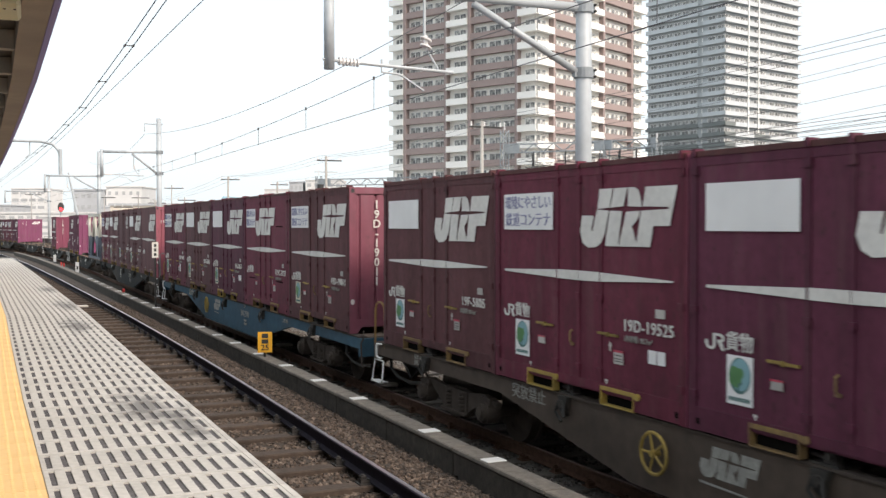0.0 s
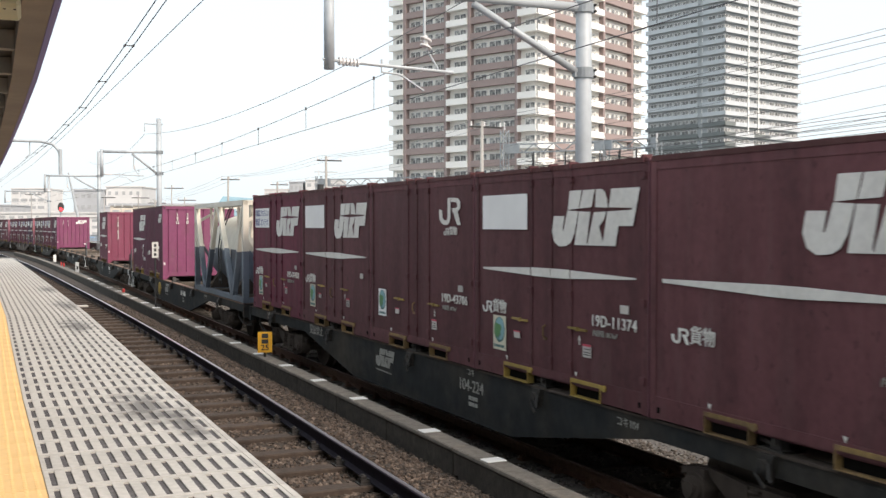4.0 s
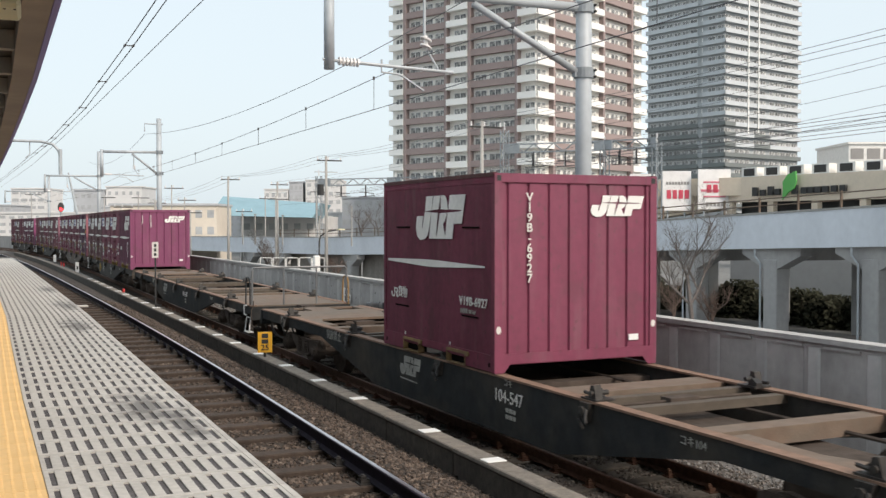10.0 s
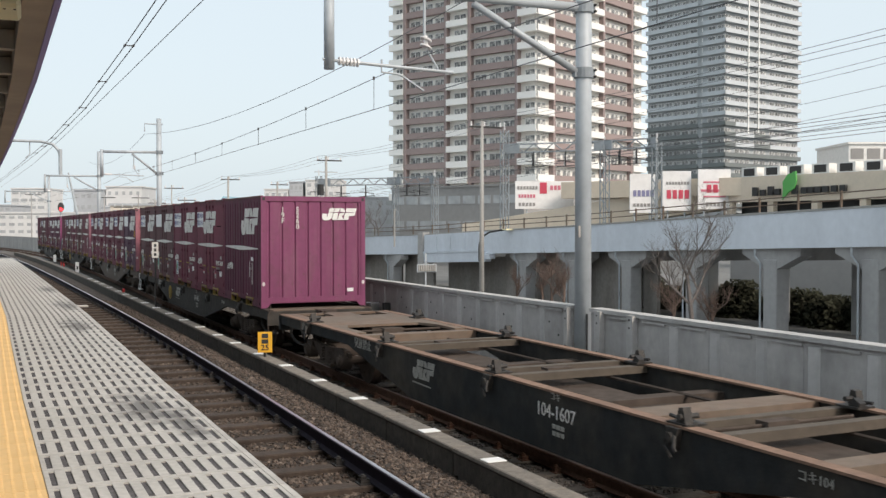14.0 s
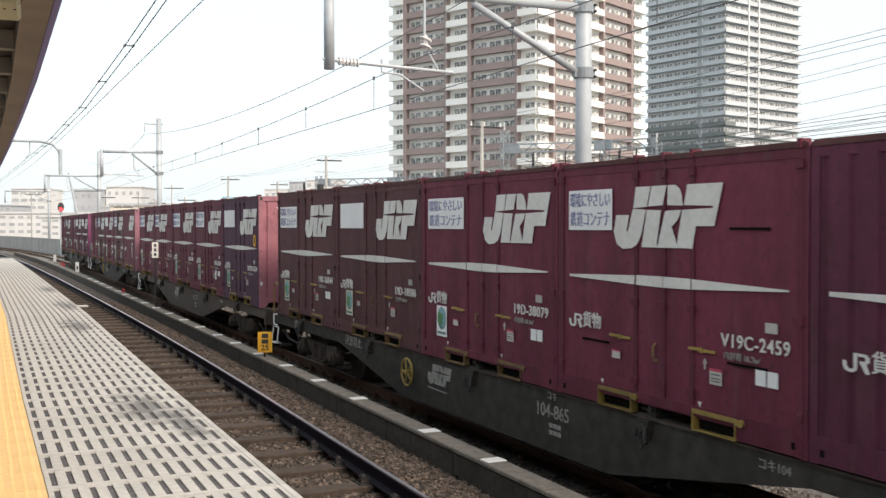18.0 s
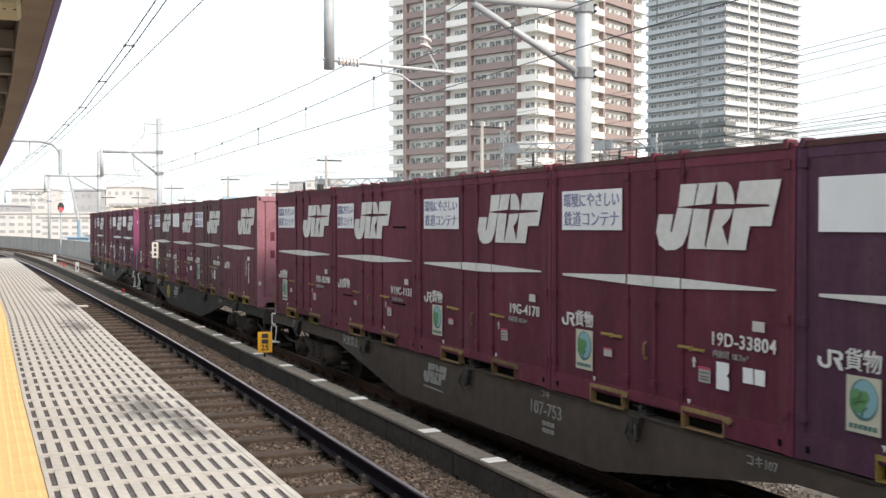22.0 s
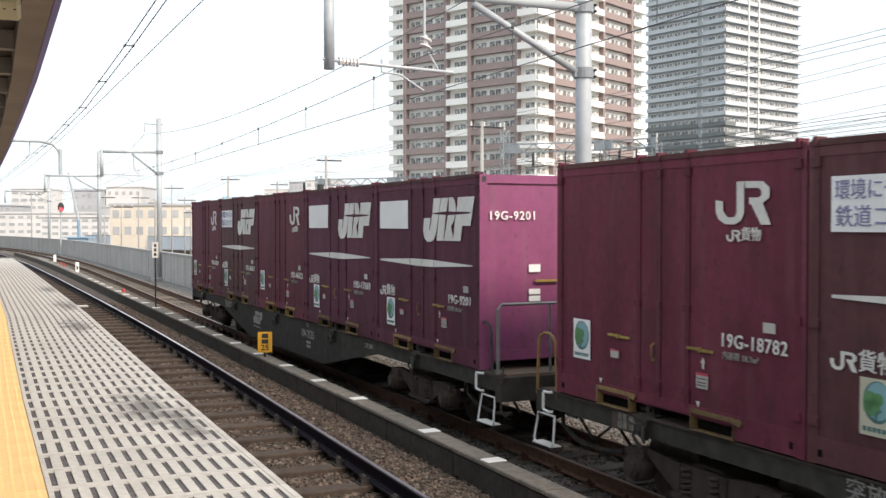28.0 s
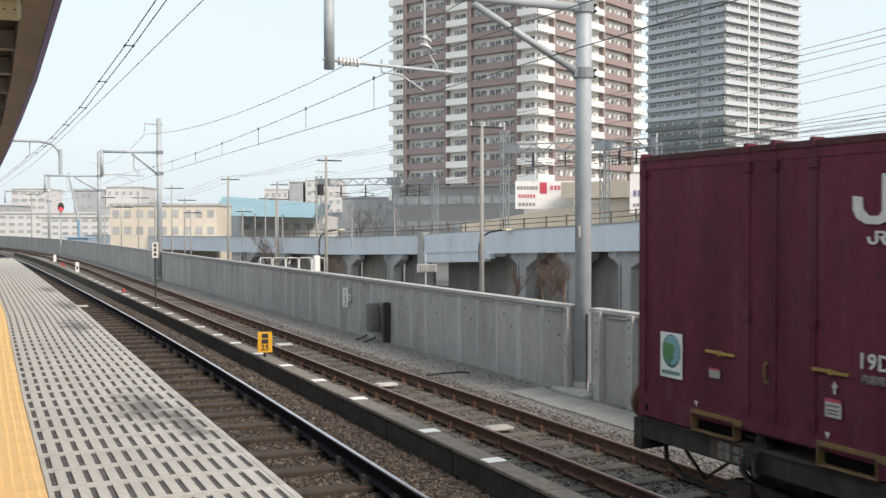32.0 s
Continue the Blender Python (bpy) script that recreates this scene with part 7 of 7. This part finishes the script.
def axle_box(bm):
    """A round bearing cap in its housing, with a spring seat over it."""
    rod(bm, (-1.12, 0, 0), (-0.95, 0, 0), 0.15, 16)
    rod(bm, (-1.17, 0, 0), (-1.12, 0, 0), 0.115, 16)
    rod(bm, (-1.19, 0, 0), (-1.17, 0, 0), 0.07, 12)
    box(bm, -1.1, -0.97, -0.13, 0.13, 0.10, 0.19)
    for i in range(3):
        a = i * 2.094 + 0.5
        rod(bm, (-1.185, 0.09 * math.cos(a), 0.09 * math.sin(a)), (-1.165, 0.09 * math.cos(a), 0.09 * math.sin(a)), 0.016, 6)


def coil_spring(bm):
    pts = [(-1.02 + 0.075 * math.cos(i * 0.785), 0.075 * math.sin(i * 0.785), 0.31 + 0.28 * i / 40) for i in range(41)]
    bent(bm, pts, 0.02, 5)


def wheelset(bm):
    for sx in (-1, 1):
        rod(bm, (sx * 0.50, 0, 0), (sx * 0.63, 0, 0), 0.42, 24)
        rod(bm, (sx * 0.46, 0, 0), (sx * 0.50, 0, 0), 0.45, 24)
        for i in range(6):
            w = i * math.pi / 3
            rod(bm, (sx * 0.632, 0.26 * math.cos(w), 0.26 * math.sin(w)), (sx * 0.64, 0.26 * math.cos(w), 0.26 * math.sin(w)), 0.05, 6)
    rod(bm, (-0.98, 0, 0), (0.98, 0, 0), 0.075, 10)


def step_frame(bm):
    bent(bm, [(-1.19, -0.02, 0.70), (-1.23, -0.05, 0.39), (-1.23, -0.03, 0.37), (-1.23, 0.35, 0.37), (-1.23, 0.37, 0.39), (-1.19, 0.34, 0.70), (-1.19, -0.02, 0.70)], 0.014)
    box(bm, -1.26, -1.12, -0.04, 0.36, 0.355, 0.37)


def grab(bm):
    bent(bm, [(-1.20, 0.0, 0.75), (-1.24, 0.02, 0.75), (-1.24, 0.13, 0.76), (-1.24, 0.14, 0.78), (-1.24, 0.14, 0.94), (-1.24, 0.13, 0.965), (-1.24, 0.02, 0.97), (-1.20, 0.0, 0.97)], 0.017)


def railing(bm):
    bent(bm, [(-1.15, 0, 0.98), (-1.15, 0, 1.8), (-1.1, 0, 1.86), (1.1, 0, 1.86), (1.15, 0, 1.8), (1.15, 0, 0.98)], 0.024)
    for x in (-0.4, 0.4):
        rod(bm, (x, 0, 0.98), (x, 0, 1.86), 0.02, 6)


def low_railing(bm):
    bent(bm, [(-0.85, 0, 0.98), (-0.85, 0, 1.66), (-0.8, 0, 1.74), (1.1, 0, 1.74), (1.15, 0, 1.66), (1.15, 0, 0.98)], 0.02)


def rung_frame(bm):
    bent(bm, [(-1.17, 0.40, 0.9), (-1.17, 0.37, 1.5), (-1.17, 0.33, 1.58), (-1.17, 0.24, 1.62), (-1.17, 0.12, 1.62), (-1.17, 0.03, 1.58), (-1.17, -0.01, 1.5), (-1.17, -0.04, 0.9)], 0.018)


def brake_wheel(bm):
    bent(bm, [(0, 0.2 * math.cos(i * math.pi / 10), 0.2 * math.sin(i * math.pi / 10)) for i in range(21)], 0.018, 6)
    for i in range(5):
        a = i * 2 * math.pi / 5
        rod(bm, (0, 0, 0), (0, 0.21 * math.cos(a), 0.21 * math.sin(a)), 0.014, 6)
    rod(bm, (-0.03, 0, 0), (0.06, 0, 0), 0.035, 8)


ROLL = []


def wagon(k, paint, number, rail_front=False, rail_rear=True):
    word = {"wagon_black": "black", "wagon_blue": "blue", "wagon_brown": "grimy brown", "wagon_dusty": "dusty black"}[paint]
    w = thing("container_wagon", word + " flat container wagon with deep side sills and rusty deck", "wagon", "wagons of the train")
    rear = 9.38 if k == 9 else 9.75
    for sx in (-1, 1):
        part("side_sill", shared("side_sill|%s%d%.1f" % (paint, sx, rear), lambda bm: sill(bm, sx, rear), paint), "", w)
        # Loaded wagons: flange colour darkened for the shade under the containers.
        part("sill_flange", shared("sill_flange|%d" % sx, lambda bm: sill_flange(bm, sx), "deck_edge"), "", w, "rust-brown top edge") if k in (3, 4, 5) else part("sill_flange", shared("sill_flange|g%d%.1f" % (sx, rear), lambda bm: sill_flange(bm, sx, rear), "grime"), "", w)
    deck_parts(w, k)
    for s in (-1, 1):
        part("end_beam", shared("end_beam|" + paint, lambda bm: box(bm, -1.2, 1.2, -0.06, 0.06, 0.66, 0.96), paint), "", w, m=pose(0, -9.78 if s < 0 else rear + 0.03, 0))
        for nm, build in (("brake_rod", brake_rod), ("low_hose", low_hose)):
            part(nm, shared(nm, build, "lock_iron"), "", w, m=pose(0, rear - 0.1, 0) if s > 0 else pose(0, -8.5, 0))
        cp = part("coupler", shared("coupler", lambda bm: (box(bm, -0.12, 0.12, 0.0, 0.34, 0.72, 0.98), box(bm, -0.17, 0.17, 0.30, 0.46, 0.70, 1.0)), "grime"), "", w, m=pose(0, rear + 0.03, 0) if s > 0 else pose(0, -9.78, 0, 0, 0, 180))
        part("brake_hose", shared("brake_hose", lambda bm: bent(bm, [(0.35, 0, 0.75), (0.38, 0.15, 0.6), (0.36, 0.28, 0.5), (0.3, 0.42, 0.48)], 0.03), "black"), "", cp)
        for sx in (0, 180):
            if s < 0 and not rail_front or s > 0 and not rail_rear:
                continue
            g = part("foot_step", shared("foot_step", step_frame, "white"), "", w, m=pose(0, s * 9.58 - 0.1, 0) if sx == 0 else pose(0, s * 9.58 + 0.24, 0, 0, 0, 180))
            part("grab_iron", shared("grab_iron", grab, "white"), "", w, m=pose(0, s * 9.45 + 0.04, 0, 0, 0, sx))
    part("uncoupling_lever", shared("uncoupling_lever", lambda bm: bent(bm, [(-1.16, 0.0, 1.1), (-1.17, 0.0, 0.95), (-1.22, -0.03, 0.9), (-1.22, -0.06, 0.55), (-1.18, -0.09, 0.5), (-1.1, -0.1, 0.56)], 0.013), "grime"), "", w, "grimy bent uncoupling lever", m=pose(0, -9.86, 0))
    if rail_front:
        part("end_railing", shared("end_railing", railing, "rail_steel"), "", w, m=pose(0, -9.7, 0))
        part("rung_frame", shared("rung_frame", rung_frame, "steel_dark"), "", w, m=pose(0, -9.55, 0))
        part("rung_frame", shared("rung_frame|y", rung_frame, "rung"), "", w, m=pose(0, -9.4, 0, 0, 0, 180))
    if rail_rear:
        if k == 7:
            part("hand_post", shared("hand_post", lambda bm: bent(bm, [(-1.15, 0, 0.9), (-1.15, 0, 1.5), (-1.13, 0, 1.58), (-1.06, 0, 1.62), (0.9, 0, 1.62), (0.98, 0, 1.55), (0.98, 0, 0.9)], 0.024), "rail_steel"), "", w, m=pose(0, 9.66, 0))
            part("post_sleeve", shared("post_sleeve", lambda bm: rod(bm, (-1.15, 0, 1.12), (-1.15, 0, 1.46), 0.027, 8), "handle"), "", w, "yellow grip sleeve", m=pose(0, 9.66, 0))
            part("brake_stand", shared("brake_stand", lambda bm: prism(bm, [(0.09, 0.9), (0.09, 1.2), (0.04, 1.66), (-0.06, 1.66), (-0.12, 0.9)], 0, -0.68, -0.56), "beam"), "", w, "tapered olive hand-brake stand", m=pose(0, 9.62, 0))
            part("brake_wheel", shared("brake_wheel", brake_wheel, "handle"), "", w, "round yellow hand-brake wheel", m=pose(-0.62, 9.62, 1.74, 0, 90, 0))
        elif k in (0, 1, 3, 6, 8):
            part("rung_frame", shared("rung_frame|o", rung_frame, "rung"), "", w, "mustard bent-tube step frame", m=pose(0, 9.48, 0))
        if k != 7:
            part("end_railing", shared("end_railing|low", low_railing, "rail_steel"), "", w, m=pose(0, 9.72, 0))
    if k == 9:
        part("tail_disc", shared("tail_disc", tail_disc, "deck_edge"), "", w, "round rusty tail disc", m=pose(0, rear + 0.1, 0))
    for i in range(5):
        for d in (SLOT * 0.53 + 0.15,):
            y = -HALF + SLOT * i + d
            for rz in (0, 180):
                part("container_lock", shared("container_lock", lock, "lock_iron"), "", w, m=pose(0, y, 0, 0, 0, rz) if rz == 0 else pose(0, y, 0, 0, 0, 180))
    for s in (-7.1, 7.1):
        bg = part("bogie", shared("bogie", lambda bm: (box(bm, -0.98, 0.98, -0.2, 0.2, 0.42, 0.62), box(bm, -0.25, 0.25, -0.25, 0.25, 0.6, 0.92)), "grime"), "", w, m=pose(0, s, 0))
        for rz in (0, 180):
            part("side_frame", shared("side_frame", side_bogie, "grime"), "", bg, m=pose(0, 0, 0, 0, 0, rz))
            for dy in (-0.95, 0.95):
                part("axle_box", shared("axle_box", axle_box, "grime"), "", bg, m=pose(0, dy, 0.43, 0, 0, rz))
            if rz == 0:
                for dy in (-0.2, 0.2):
                    part("coil_spring", shared("coil_spring", coil_spring, "grime"), "", bg, m=pose(0, dy, 0))
        for d in (-0.95, 0.95):
            if not ROLL:
                ws = part("wheelset", shared("wheelset", wheelset, "grime", smooth=False), "", bg)
                ROLL.append(ws)
                roll_wheels(ws)
            else:
                ws = ROLL[0].copy()
                scene.collection.objects.link(ws)
                ws.parent = bg
            ws.matrix_parent_inverse = Matrix.Translation((0, d, 0.43))
    if k in (0, 1, 3, 6, 8):
        part("brake_wheel", shared("brake_wheel", brake_wheel, "handle"), "", w, "round yellow hand-brake wheel", m=pose(-1.27, 2.33, 0.68))
    part("brake_cylinder", shared("brake_cylinder", lambda bm: (rod(bm, (-0.7, -0.6, 0.5), (-0.7, 0.3, 0.5), 0.19, 12), box(bm, -0.9, -0.5, 0.5, 1.0, 0.4, 0.62)), "grime", True), "", w)
    lx = {3: -1.66, 5: -2.75, 9: -2.34}.get(k, -1.75)
    nx = {3: 1.68, 5: 1.3, 9: 1.83}.get(k, 1.68)
    logo("wagon", w, SIDE @ Matrix.Translation((lx, 0, -0.041)), 0, 0.60, 0.79, 0.29, "sill_text")
    part("underline", shared("underline", lambda bm: flat_shape(bm, [[(0, 0.535), (0.65, 0.525), (0.65, 0.54), (0, 0.555)]]), "sill_text"), "", w, m=SIDE @ Matrix.Translation((lx, 0, -0.043)))
    if number:
        lettering("wagon_number", number, 0.22, "sill_text" if k not in (3, 4, 5) else "decal", w, SIDE @ Matrix.Translation((nx, 0.735, -0.041)), bold=0.0)
        stamp("series_mark", "コキ", 0.11, "sill_text", w, SIDE @ Matrix.Translation((nx, 0.915, -0.041)), bold=0.0)
        for dz in (0.0, 0.08):
            for i in range(3):
                part("capacity_mark", shared("capacity_mark", lambda bm: flat_shape(bm, [[(0, 0), (0.07, 0), (0.07, 0.05), (0, 0.05)]]), "sill_text"), "", w, m=SIDE @ Matrix.Translation((nx - 0.06 + 0.09 * i, 0.48 + dz, -0.044)))
    stamp("warning", "突放禁止", 0.2, "sill_text", w, SIDE @ Matrix.Translation((-4.86, 0.86, -0.041)), bold=0.0)
    stamp("type_mark", "コキ107" if k == 7 else "コキ104", 0.11, "sill_text", w, SIDE @ Matrix.Translation((5.2, 0.86, -0.041)), bold=0.0)
    bm = bmesh.new()
    flat_shape(bm, [[(-8.33, 0.79), (-7.80, 0.79), (-7.80, 0.955), (-8.33, 0.955)]], 0.008)
    board = part("weight_board", bm, "wagon_brown", w, m=SIDE @ Matrix.Translation((0, 0, -0.044)))
    for dz, word in ((0.915, "荷重 40.5"), (0.835, "自重 18.7")):
        lettering("weight_mark", word, 0.085, "sill_text", board, Matrix.Translation((-8.065, dz, 0.007)), bold=0.0)
    CARRIED.append((w, k, Matrix.Identity(4)))
    return w


def roll_wheels(ws):
    rows = []
    n = int(SECONDS * 15)
    for i in range(n + 1):
        t = i / 15.0
        rows.append((t, Matrix.Rotation((run(t) - RUN_S[0]) / 0.43 * -1.0 * -1.0, 4, "X")))
    walk(ws, rows)


for k, (paint, number, rf) in enumerate([("wagon_brown", "", False), ("wagon_blue", "104-2590", False), ("wagon_black", "104-224", True), ("wagon_black", "104-1400", False),
                                         ("wagon_black", "104-547", True), ("wagon_black", "104-1607", True), ("wagon_dusty", "104-865", False), ("wagon_brown", "107-753", False),
                                         ("wagon_dusty", "", False), ("wagon_dusty", "104-2525", True)]):
    wagon(k, paint, number, rf, k not in (2, 4, 5, 9))

LOAD = [
    (0, 1, "door", "", "plain", "slogan", None, True), (0, 2, "door", "", "plain", "slogan", None, True),
    (0, 3, "door", "", "purple", "plain", None, True), (0, 4, "door", "19D-19525", "plain", "slogan", None, True), (0, 5, "door", "19F-5805", "brown", "plain", None, True),
    (1, 1, "door", "19D-19011", "brown", "slogan", "vert:19D-19011", True), (1, 2, "door", "V19C-7127", "plain", "slogan", None, False),
    (1, 3, "door", "19G-8061", "purple", "plain", None, True), (1, 4, "door", "19D-15616", "brown", "plain", None, True), (1, 5, "door", "19D-19489", "plain", "slogan", None, True),
    (2, 1, "smooth", "19F-2067", "brown", "", "horiz:19F-2067", False), (2, 2, "door", "19D-11374", "brown", "plain", None, True), (2, 3, "modern", "19D-43706", "brown", "", None, True),
    (2, 4, "door", "", "brown", "plain", None, True), (2, 5, "door", "19D-31430", "plain", "slogan", None, True),
    (3, 4, "ribbed", "19G-348", "purple", "", "vert:19G,348", False), (3, 5, "ribbed", "19G-7158", "purple", "", "vert:19G,7158", False),
    (4, 3.12, "smooth", "V19B-6927", "plain", "", "vert:V19B-6927", False),
    (6, 1, "ribbed", "19F-5260", "purple", "", "vert:19F,5260", False), (6, 2, "door", "V19C-2459", "plain", "slogan", None, False), (6, 3, "door", "19D-38079", "plain", "slogan", None, True),
    (6, 4, "door", "19D-18586", "brown", "plain", None, True), (6, 5, "door", "19D-36044", "brown", "slogan", None, True),
    (7, 1, "door", "W19D-6724", "violet", "plain", "vert:W19D,6724", True), (7, 2, "door", "19D-33804", "plain", "slogan", None, True), (7, 3, "door", "19G-4178", "plain", "slogan", None, True),
    (7, 4, "door", "V19C-1151", "plain", "slogan", None, False), (7, 5, "door", "19D-35390", "plain", "slogan", None, True),
    (8, 1, "ribbed", "19F-6958", "patchy", "", "vert:19F,6958", False), (8, 2, "door", "19D-30899", "brown", "slogan", None, True), (8, 3, "door", "19D-20944", "plain", "plain", None, True),
    (8, 4, "door", "19D-2522", "brown", "slogan", None, True), (8, 5, "modern", "19G-18782", "plain", "", None, True),
    (9, 1, "door", "19G-9201", "purple", "plain", "flat:19G-9201", True), (9, 2, "door", "19D-17669", "purple", "plain", None, True), (9, 3, "modern", "19D-46123", "plain", "", None, True),
    (9, 4, "door", "19D-20467", "brown", "slogan", None, True), (9, 5, "modern", "19D-43039", "plain", "", None, True)]
FACES = {(4, 3.12): "plain", (1, 1): "red", (2, 1): "faded", (6, 1): "plum", (7, 1): "pink", (8, 1): "pinkpatch", (9, 1): "magenta", (3, 4): "plum", (3, 5): "plum"}
for k, slot, kind, number, tone, panel, end, eco in LOAD:
    container(kind, number, tone, k, slot, panel, end, eco, FACES.get((k, slot), ""))


def tank_container(k):
    """A tank in an open twenty-foot frame."""
    c = thing("tank_container", "cream and blue tank container in an open steel frame", "tank container")
    L, W, H, SPLIT = 6.06 / 2, 1.22, 2.45, 1.23
    zb = 1.15
    for part_name, mat, keep in (("tank_upper", "tank_cream", 1), ("tank_lower", "tank_grimy", -1)):
        bm = bmesh.new()
        n = 36
        prof = [(-2.85, 0.0), (-2.82, 0.4), (-2.74, 0.64), (-2.6, 0.82), (-2.4, 0.93), (-2.15, 0.98), (2.15, 0.98), (2.4, 0.93), (2.6, 0.82), (2.74, 0.64), (2.82, 0.4), (2.85, 0.0)]
        rings = [[bm.verts.new((rr * math.cos(2 * math.pi * i / n), yy, zb + rr * math.sin(2 * math.pi * i / n))) for i in range(n)] for yy, rr in prof]
        for a, b in zip(rings, rings[1:]):
            for i in range(n):
                j = (i + 1) % n
                bm.faces.new((a[i], a[j], b[j], b[i]))
        bmesh.ops.remove_doubles(bm, verts=bm.verts[:], dist=1e-4)
        bmesh.ops.bisect_plane(bm, geom=bm.verts[:] + bm.edges[:] + bm.faces[:], plane_co=(0, 0, SPLIT), plane_no=(0, 0, 1), clear_inner=keep > 0, clear_outer=keep < 0)
        part(part_name, bm, mat, c, smooth=True)

    def bar(name, p, q, r):
        """A square bar from bottom to top, painted blue below and cream above."""
        p, q = Vector(p), Vector(q)
        u = (SPLIT - p.z) / (q.z - p.z)
        for a, b, mt in ((p, p.lerp(q, u), "tank_blue"), (p.lerp(q, u), q, "tank_cream")):
            bm = bmesh.new()
            rod(bm, a, b, r, 4)
            part(name, bm, mt, c)

    for sx in (-1, 1):
        for z, nm in ((0.07, "bottom_rail"), (H - 0.06, "top_rail")):
            bm = bmesh.new()
            box(bm, min(sx * W, sx * (W - 0.11)), max(sx * W, sx * (W - 0.11)), -L, L, z - 0.06, z + 0.06)
            part(nm, bm, "tank_blue" if z < 1 else "tank_cream", c)
        for sy in (-1, 1):
            for za, zc, mt in ((0, SPLIT, "tank_blue"), (SPLIT, H, "tank_cream")):
                bm = bmesh.new()
                box(bm, min(sx * W, sx * (W - 0.14)), max(sx * W, sx * (W - 0.14)), min(sy * L, sy * (L - 0.15)), max(sy * L, sy * (L - 0.15)), za, zc)
                part("corner_post", bm, mt, c)
        x = sx * (W - 0.055)
        for (ya, za), (yb, zc) in (((1.70, 0.13), (L - 0.08, H - 0.12)), ((1.50, 0.13), (0.14, H - 0.12)), ((-1.72, 0.13), (-0.1, H - 0.12)), ((-1.84, 0.13), (-L + 0.2, H - 0.2))):
            bar("brace", (x, ya, za), (x, yb, zc), 0.085)
        for yn in (1.56, -1.78):
            bm = bmesh.new()
            prism(bm, [(yn - 0.28, 0.0), (yn + 0.28, 0.0), (yn + 0.16, 0.34), (yn - 0.16, 0.34)], 0, x - 0.012, x + 0.012)
            part("gusset", bm, "tank_blue", c)
    for sy in (-1, 1):
        for z, mt in ((0.07, "tank_blue"), (H - 0.06, "tank_cream")):
            bm = bmesh.new()
            box(bm, -W + 0.15, W - 0.15, min(sy * L, sy * (L - 0.12)), max(sy * L, sy * (L - 0.12)), z - 0.06, z + 0.06)
            part("end_rail", bm, mt, c)
        for sx in (-1, 1):
            bar("end_brace", (sx * 0.35, sy * (L - 0.06), 0.13), (sx * 1.12, sy * (L - 0.06), 1.5), 0.05)
            bm = bmesh.new()
            rod(bm, (sx * 0.45, sy * (L - 0.06), H - 0.12), (sx * 1.12, sy * (L - 0.06), 1.95), 0.05, 4)
            part("corner_stay", bm, "tank_cream", c)
    for y in (0.12, 0.42):
        bm = bmesh.new()
        bent(bm, [(-1.06, y, 0.3), (-1.08, y, 1.25), (-1.02, y, 1.7), (-0.86, y, 2.1), (-0.75, y, 2.36)], 0.016)
        part("ladder_stile", bm, "steel_dark", c)
    for i in range(8):
        z = 0.4 + i * 0.27
        x = float(np.interp(z, (0.3, 1.25, 1.7, 2.1, 2.36), (-1.06, -1.08, -1.02, -0.86, -0.75)))
        bm = bmesh.new()
        rod(bm, (x, 0.12, z), (x, 0.42, z), 0.014, 6)
        part("ladder_rung", bm, "steel_dark", c)
    bm = bmesh.new()
    box(bm, -0.42, 0.3, -0.75, -0.2, 2.02, 2.40)
    part("manhole_box", bm, "tank_cream", c, bevel=0.03)
    bm = bmesh.new()
    rod(bm, (-0.1, 0.3, 2.05), (-0.1, 0.3, 2.40), 0.22, 16)
    part("manhole", bm, "tank_cream", c)
    bm = bmesh.new()
    box(bm, -0.95, -0.55, -2.7, 2.7, 2.34, 2.38)
    part("walkway", bm, "steel", c)
    for y in (-2.6, -1.2, 0.6, 2.2):
        boxpart("walkway_post", (-0.93, -0.87, y, y + 0.06, 1.55, 2.34), "tank_cream", c)
    for y in (-1.5, 1.5):
        bm = bmesh.new()
        prism(bm, [(-1.1, 0.13), (1.1, 0.13), (0.82, 0.6), (-0.82, 0.6)], 1, y - 0.1, y + 0.1)
        part("saddle", bm, "grime", c)
    face = Matrix(((0, 0, -1, 0), (-1, 0, 0, 0), (0, 1, 0, 0), (0, 0, 0, 1)))
    for name, word, y, z, x, w, h, size in (("number_plate", "61", -0.55, 1.14, -0.995, 0.3, 0.2, 0.18), ("cargo_plate", "MDI専用", -0.8, 0.44, -0.95, 0.62, 0.2, 0.14)):
        bm = bmesh.new()
        flat_shape(bm, [[(-w / 2, -h / 2), (w / 2, -h / 2), (w / 2, h / 2), (-w / 2, h / 2)]], 0.012)
        pl = part(name, bm, "tank_cream" if word == "61" else "wagon_brown", c, m=Matrix.Translation((x, y, z)) @ face)
        lettering("lettering", word, size, "black" if word == "61" else "decal", pl, Matrix.Translation((0, 0, 0.013)), bold=0.0)
    lettering("number", "UT8C-50", 0.17, "decal", c, Matrix.Translation((-0.985, 1.62, 1.13)) @ face, bold=0.0)
    lettering("number", "UT8C-50", 0.19, "black", c, Matrix(((1, 0, 0, 0.0), (0, 0, -1, -2.83), (0, 1, 0, 1.5), (0, 0, 0, 1))), bold=0.0)
    CARRIED.append((c, k, Matrix.Translation((0, -6.85, 1.0))))


tank_container(3)


def motions():
    """Carry wagons and their loads along the far track."""
    for ob, k, local in CARRIED:
        walk(ob, [(t, wagon_pose(k, t) @ local) for t in STEPS])


motions()
